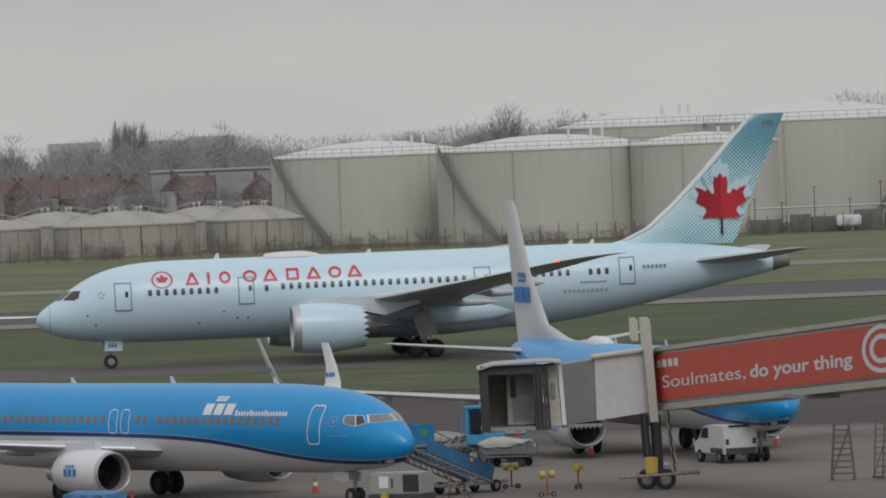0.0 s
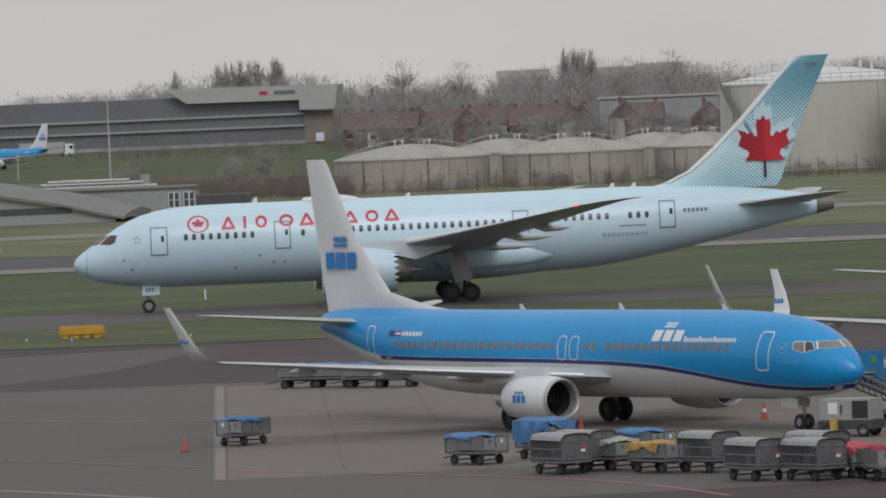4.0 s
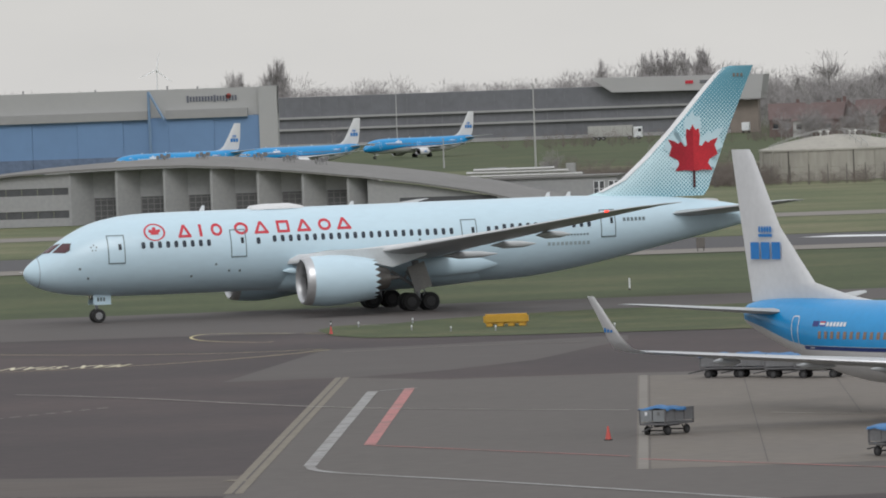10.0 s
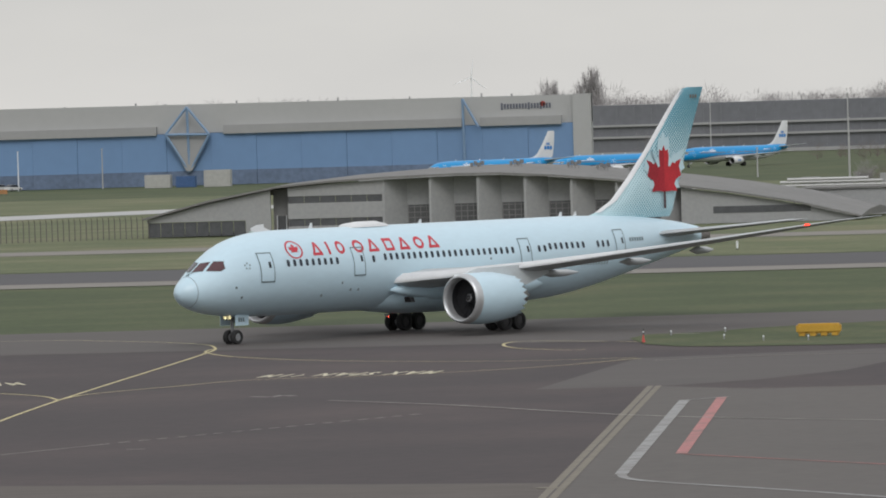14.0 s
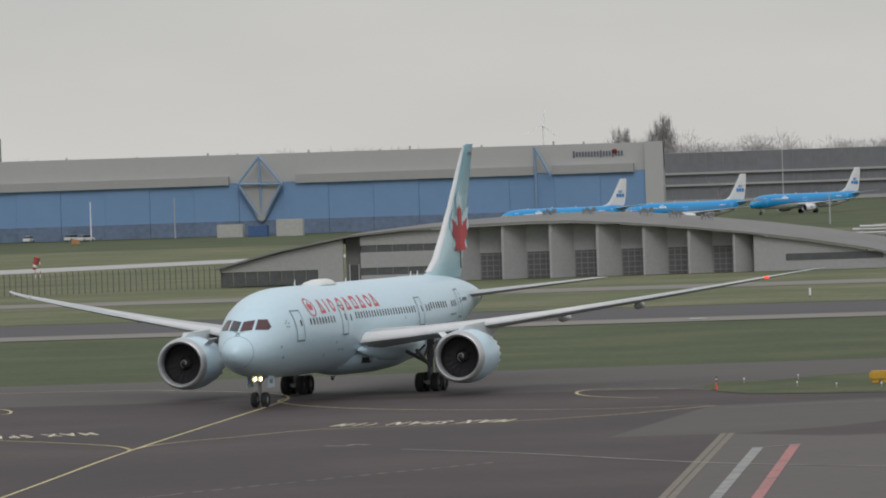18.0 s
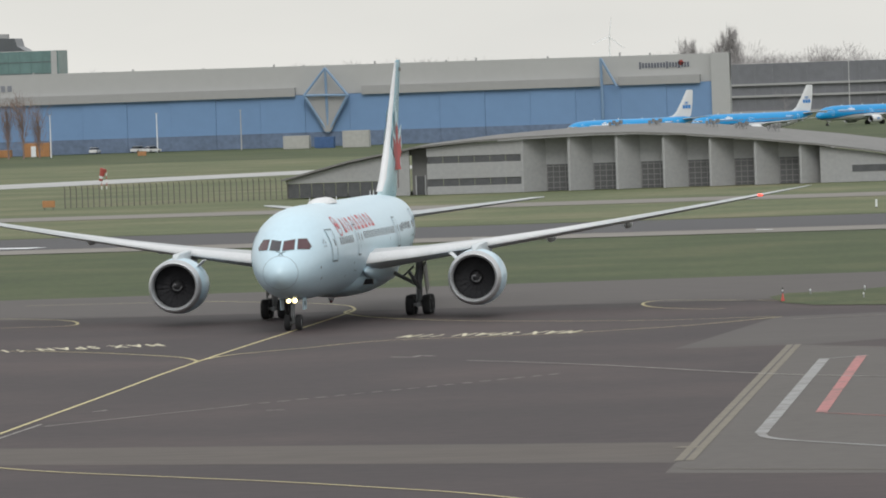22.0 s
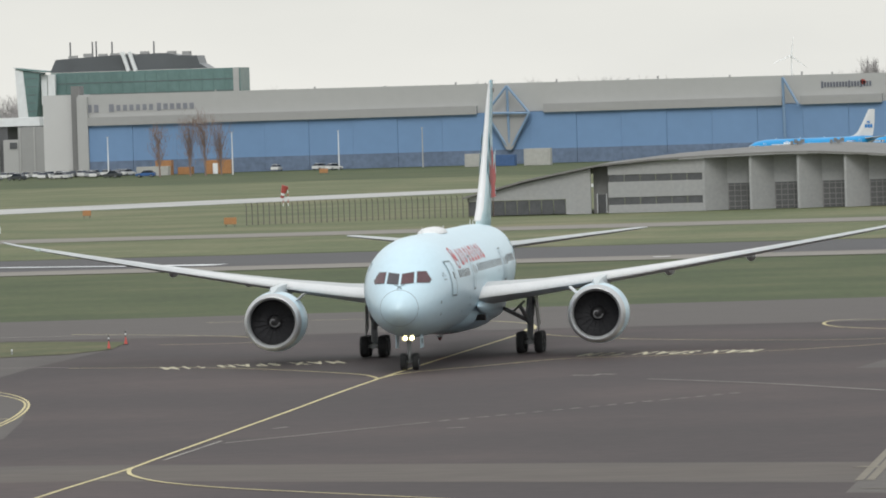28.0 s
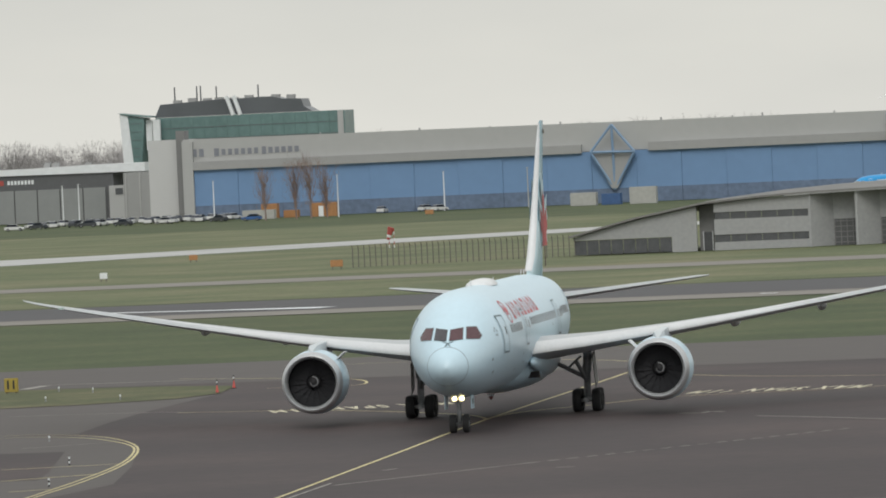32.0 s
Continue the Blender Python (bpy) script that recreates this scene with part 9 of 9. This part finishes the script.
def single_tree(az, d, h, spread, poplar, seed):
    rd = random.Random(seed)
    t = thing("poplar_tree" if poplar else "bare_tree", pose(d * math.sin(radians(az)), d * math.cos(radians(az)), 0), ("slender bare tree before the hangar doors" if d < 1600 else "tall bare poplar on the horizon") if poplar else "bare broad winter tree on the horizon", "tree", "poplars" if poplar else "single trees")
    bm = bmesh.new()
    rod(bm, (0, 0, 0), (0, 0, h * 0.8), h * (0.009 if d < 1600 else 0.016), h * 0.003, 7)
    part("trunk", bm, BARK, t)
    v, f = tree_shape(rd, h, spread, poplar, (560 if poplar else 2500) if d < 1600 else 1300, 0.06)
    me = bpy.data.meshes.new("crown")
    me.from_pydata(v, [], f)
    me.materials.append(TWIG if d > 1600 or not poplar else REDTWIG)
    c = new("crown", me)
    c.parent = t


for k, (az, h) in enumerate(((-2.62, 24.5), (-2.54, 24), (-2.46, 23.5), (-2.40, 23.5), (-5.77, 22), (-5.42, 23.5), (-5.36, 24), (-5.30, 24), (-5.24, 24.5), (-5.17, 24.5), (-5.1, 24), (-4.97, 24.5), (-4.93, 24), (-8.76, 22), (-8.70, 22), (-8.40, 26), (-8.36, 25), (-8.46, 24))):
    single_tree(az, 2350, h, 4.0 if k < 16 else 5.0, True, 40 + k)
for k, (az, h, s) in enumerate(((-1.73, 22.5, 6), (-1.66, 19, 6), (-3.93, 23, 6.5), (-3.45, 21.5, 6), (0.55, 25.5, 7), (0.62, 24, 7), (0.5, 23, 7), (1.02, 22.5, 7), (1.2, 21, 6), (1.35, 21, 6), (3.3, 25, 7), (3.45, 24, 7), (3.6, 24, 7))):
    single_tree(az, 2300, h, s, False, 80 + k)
for k, (az, d, h, s) in enumerate(((-14.52, 1508, 11.0, 4.2), (-14.27, 1510, 12.0, 5.2), (-14.15, 1506, 12.6, 5.4), (-14.02, 1511, 11.5, 4.8), (-5.35, 1180, 5, 2.2), (-5.05, 1200, 6, 2.4), (-6.2, 1150, 5, 2.0))):
    single_tree(az, d, h, s, d > 1400, 120 + k)


def truck():
    t = thing("lorry", pose(-254, 1890, 0), "white lorry with a grey trailer driving before the offices", "lorry")
    bm = bmesh.new()
    bbox(bm, (-2, 0, 2.5), (12, 2.5, 2.8), 0.06)
    part("trailer", bm, CGREY, t)
    bm = bmesh.new()
    bbox(bm, (5.4, 0, 2.0), (2.3, 2.4, 2.9), 0.1)
    cb = part("cab", bm, PALEMARK, t)
    bm = bmesh.new()
    box(bm, (6.0, -1.22, 2.5), (0.9, 0.05, 0.8))
    part("cab_window", bm, GLASSDARK, cb)
    for x in (-6.5, -5.2, -3.9, 3.2, 5.6):
        for y in (-1.05, 1.05):
            wheel("lorry_wheel", t, (x, y, 0.5), 0.5, 0.35)
    for k in range(11):
        bm = bmesh.new()
        box(bm, (-7.6 + k * 1.12, -1.27, 2.5), (0.06, 0.05, 2.6))
        part("curtain_strap", bm, mat("strap_grey", (0.3, 0.3, 0.29), 0.7), t)
    return t


lorry = truck()


def pipe_rack():
    p = thing("pipe_rack", pose(0, 990, 0), "pale pipes and plant beside the fire station", "pipework")
    x0, x1 = 990 * math.tan(radians(-6.95)), 990 * math.tan(radians(-5.95))
    for k, z in enumerate((3.2, 3.7, 4.1)):
        bm = bmesh.new()
        rod(bm, (x0 + k, 0, z), (x1 - k * 2, 0, z), 0.22, 0.22, 8)
        part("pipe", bm, SILVERWALL, p)
    for k in range(7):
        bm = bmesh.new()
        box(bm, (x0 + (x1 - x0) * k / 6, 0, 1.7), (0.3, 0.3, 3.4))
        part("support", bm, RUST, p)
    for a, w, h in ((0.3, 2.4, 4.4), (0.55, 3.0, 4.2), (0.9, 1.2, 4.7)):
        bm = bmesh.new()
        box(bm, (x0 + (x1 - x0) * a, 1, h / 2), (w, 2, h))
        part("plant_cabinet", bm, CONC, p)


pipe_rack()


def box_van():
    v = thing("box_van", pose(-158.6, 1965, 0, 0, 0, 90), "small white box van parked beside the offices", "van")
    bm = bmesh.new()
    bbox(bm, (-0.6, 0, 1.9), (4.2, 2.1, 2.3), 0.06)
    part("box_body", bm, PALEMARK, v)
    bm = bmesh.new()
    bbox(bm, (2.4, 0, 1.35), (1.7, 1.9, 1.7), 0.12)
    cb = part("cab", bm, PALEMARK, v)
    bm = bmesh.new()
    box(bm, (2.6, -0.96, 1.65), (0.8, 0.05, 0.6))
    part("cab_window", bm, GLASSDARK, cb)
    for x in (-1.6, 2.2):
        for y in (-0.85, 0.85):
            wheel("van_wheel", v, (x, y, 0.38), 0.38, 0.25)


box_van()


def pump_yard():
    """Low plant between the fence and the tall tanks."""
    y = 1036
    p = thing("pump_yard", pose(0, y, 0), "dark low pump sheds, pipes and poles before the fuel tanks", "pipework")
    for x, w, h in ((47.5, 4.5, 2.0), (52.6, 3.0, 2.6), (57.0, 5.5, 2.2), (62.5, 4.0, 3.0), (67.5, 5.0, 2.4)):
        bm = bmesh.new()
        bbox(bm, (x, 0, h / 2), (w, 2.5, h), 0.05)
        sh = part("pump_shed", bm, mat("shed_grey", (0.16, 0.155, 0.15), 0.75, var=0.2, scale=0.5), p)
        bm = bmesh.new()
        box(bm, (x, -1.28, h * 0.45), (w * 0.3, 0.06, h * 0.7))
        part("shed_door", bm, RUST, sh)
    for k, z in enumerate((1.0, 1.5, 3.6)):
        bm = bmesh.new()
        rod(bm, (46, 2.0 + k, z), (70, 2.0 + k, z), 0.15, 0.15, 6)
        part("pipe", bm, SILVERWALL, p)
    for x, h in ((46, 5.0), (50, 4.4), (54.8, 6.5), (60, 4.6), (64.6, 7.0), (69, 5.0)):
        bm = bmesh.new()
        rod(bm, (x, 1.4, 0), (x, 1.4, h), 0.09, 0.07, 6)
        box(bm, (x, 1.4, h), (0.5, 0.2, 0.15))
        part("pole", bm, RUST, p)
    bm = bmesh.new()
    bbox(bm, (59.5, -3.0, 1.5), (3.6, 2.0, 1.6), 0.2)
    part("white_tank_unit", bm, PALEMARK, p)


pump_yard()


def edge_light(x, y, z=0.0, striped=False):
    e = thing("edge_light", pose(x, y, z), "striped marker post on the asphalt" if striped else "small white taxiway edge light in the grass", "marker post" if striped else "airfield light", "marker posts" if striped else "edge lights")
    if striped:
        for k in range(4):
            bm = bmesh.new()
            rod(bm, (0, 0, 0.11 * k), (0, 0, 0.11 * k + 0.11), 0.045, 0.045, 8)
            part("post_band", bm, PALEMARK if k % 2 else DARK, e)
        return
    bm = bmesh.new()
    rod(bm, (0, 0, 0), (0, 0, 0.22), 0.05, 0.04, 8)
    part("stem", bm, GEARMETAL, e)
    bm = bmesh.new()
    lathe(bm, [(0.2, 0.04), (0.28, 0.06), (0.34, 0.03)], (0, 0, 0), "z", 10, True)
    part("lens", bm, PALEMARK, e, smooth=40)


for x, y in ((-65.3, 475.9), (-62.1, 479.9), (-60.4, 466.1), (-57.2, 461.5), (-54.1, 460.4), (-134.7, 461.9), (-131.1, 457.7), (-125.0, 442.8), (-130.5, 444.3), (-112.1, 382.0), (-46.0, 458.0)):
    edge_light(x, y, 0.03)
for x, y in ((-102.5, 352.8), (-97.1, 330.5)):
    edge_light(x, y, 0.0, True)


def wind_turbine():
    w = thing("wind_turbine", pose(-693.3, 4200, 0), "pale wind turbine far off on the horizon", "wind turbine")
    hub = 31.5
    W = mat("turbine_white", (0.86, 0.87, 0.88), 0.5, var=0.04)
    bm = bmesh.new()
    rod(bm, (0, 0, 0), (0, 0, hub), 0.7, 0.4, 14)
    part("tower", bm, W, w, smooth=40)
    bm = bmesh.new()
    bbox(bm, (0, 0.4, hub + 0.3), (1.0, 2.4, 1.0), 0.15)
    part("nacelle", bm, W, w)
    bm = bmesh.new()
    lathe(bm, [(-1.7, 0.1), (-1.4, 0.4), (-0.8, 0.5)], (0, 0, hub + 0.3), "y", 14, True)
    part("rotor_hub", bm, W, w, smooth=40)
    for k in range(3):
        a = radians(8 + 120 * k)
        u = Vector((math.sin(a), 0, math.cos(a)))
        bm = bmesh.new()
        c = Vector((0, -1.2, hub + 0.3))
        loft(bm, [[c + u * r + Vector((u.z, 0, -u.x)) * dx + Vector((0, dy, 0)) for dx, dy in ((-ch * 0.35, -0.1), (ch * 0.65, -0.04), (ch * 0.65, 0.04), (-ch * 0.35, 0.1))] for r, ch in ((0.3, 0.6), (2.2, 0.9), (7.0, 0.6), (12.0, 0.15))])
        bmesh.ops.recalc_face_normals(bm, faces=bm.faces)
        part("blade", bm, W, w)


wind_turbine()


# ---------------------------------------------------------------- movement
def motions():
    rows = (
        (0.0, -24.82, 520.93, 186.46), (0.5, -28.91, 520.50, 186.38), (1.0, -32.97, 520.08, 186.31), (1.5, -36.95, 519.66, 186.26), (2.0, -40.82, 519.25, 186.21),
        (2.5, -44.55, 518.85, 186.20), (3.0, -48.18, 518.45, 186.21), (3.5, -51.63, 518.05, 186.26), (5.5, -64.58, 516.00, 187.47), (6.0, -67.58, 515.18, 188.39),
        (6.5, -70.45, 514.28, 189.46), (7.0, -73.26, 513.25, 190.71), (7.5, -75.94, 512.10, 192.19), (8.0, -78.57, 510.75, 193.96), (8.5, -81.10, 509.21, 196.04),
        (9.0, -83.59, 507.42, 198.46), (9.5, -85.89, 505.43, 201.22), (10.0, -88.06, 503.20, 204.30), (10.5, -90.01, 500.76, 207.70), (11.0, -91.72, 498.13, 211.41),
        (11.5, -93.15, 495.33, 215.37), (12.0, -94.35, 492.38, 219.55), (12.5, -95.27, 489.32, 223.86), (13.0, -95.96, 486.18, 228.22), (13.5, -96.42, 482.99, 232.58),
        (15.5, -96.28, 469.20, 249.78), (16.0, -95.99, 466.23, 252.96), (16.5, -95.67, 463.35, 255.90), (17.0, -95.31, 460.58, 258.59), (17.5, -94.96, 457.88, 261.11),
        (18.0, -94.62, 455.27, 263.36), (18.5, -94.31, 452.74, 265.27), (19.0, -94.05, 450.25, 266.90), (19.5, -93.82, 447.80, 268.24), (20.0, -93.60, 445.37, 269.44),
        (20.5, -93.40, 442.96, 270.46), (21.0, -93.17, 440.58, 271.41), (21.5, -92.95, 438.22, 272.19), (22.0, -92.75, 435.87, 272.84), (22.5, -92.53, 433.52, 273.42),
        (23.0, -92.31, 431.15, 273.98), (23.5, -92.05, 428.74, 274.50), (24.0, -91.78, 426.29, 274.96), (24.5, -91.53, 423.74, 275.28), (25.0, -91.33, 421.11, 275.41),
        (25.5, -91.13, 418.41, 275.46), (26.0, -90.92, 415.66, 275.56), (26.5, -90.69, 412.86, 275.62), (28.5, -89.44, 400.28, 275.83), (29.0, -89.11, 396.89, 275.94),
        (29.5, -88.76, 393.48, 275.98), (30.0, -88.39, 390.03, 276.01), (30.5, -88.02, 386.53, 276.06), (31.0, -87.64, 382.97, 276.13), (31.5, -87.27, 379.36, 276.22),
        (32.0, -86.89, 375.73, 276.32),
    )
    walk(wide, [(t, pose(x, y, 0, 0, 0, h)) for t, x, y, h in rows])
    walk(lorry, [(t, pose(-251.6 + 6.45 * t, 1890, 0)) for t in (0.0, 8.0, 16.0, 24.0, 32.0)])
    # the wheels roll with the way that the jet makes, the fans turn slowly
    way, dist = [(0.0, 0.0)], 0.0
    for (t0, x0, y0, h0), (t1, x1, y1, h1) in zip(rows, rows[1:]):
        dist += math.hypot(x1 - x0, y1 - y0)
        way.append((t1, dist))
    steps = [k / 15 for k in range(481)]
    for o in wide.children_recursive:
        kind = o.name.split(".")[0]
        if kind in ("nose_wheel", "main_wheel"):
            r = 0.5 if kind == "nose_wheel" else 0.66
            out = []
            for t in steps:
                for (ta, da), (tb, db) in zip(way, way[1:]):
                    if t <= tb + 1e-6:
                        break
                d = da + (db - da) * (t - ta) / (tb - ta)
                out.append((t, pose(*o.location) @ Matrix.Rotation(d / r, 4, "Y")))
            walk(o, out)
        elif kind == "fan":
            walk(o, [(t, pose(*o.location) @ Matrix.Rotation(t * 5.2, 4, "X")) for t in steps])
        elif kind == "belly_beacon":
            # the lit side sweeps past the front now and then
            out = [(0.0, 160)]
            for t in (12.0, 16.0, 19.0, 26.0):
                out += [(t - 0.5, 160), (t - 0.3, 80), (t - 0.1, 0), (t + 0.1, 0), (t + 0.3, 80), (t + 0.5, 160)]
            walk(o, [(t, pose(*o.location, 0, 0, a)) for t, a in out + [(32.0, 160)]])


motions()
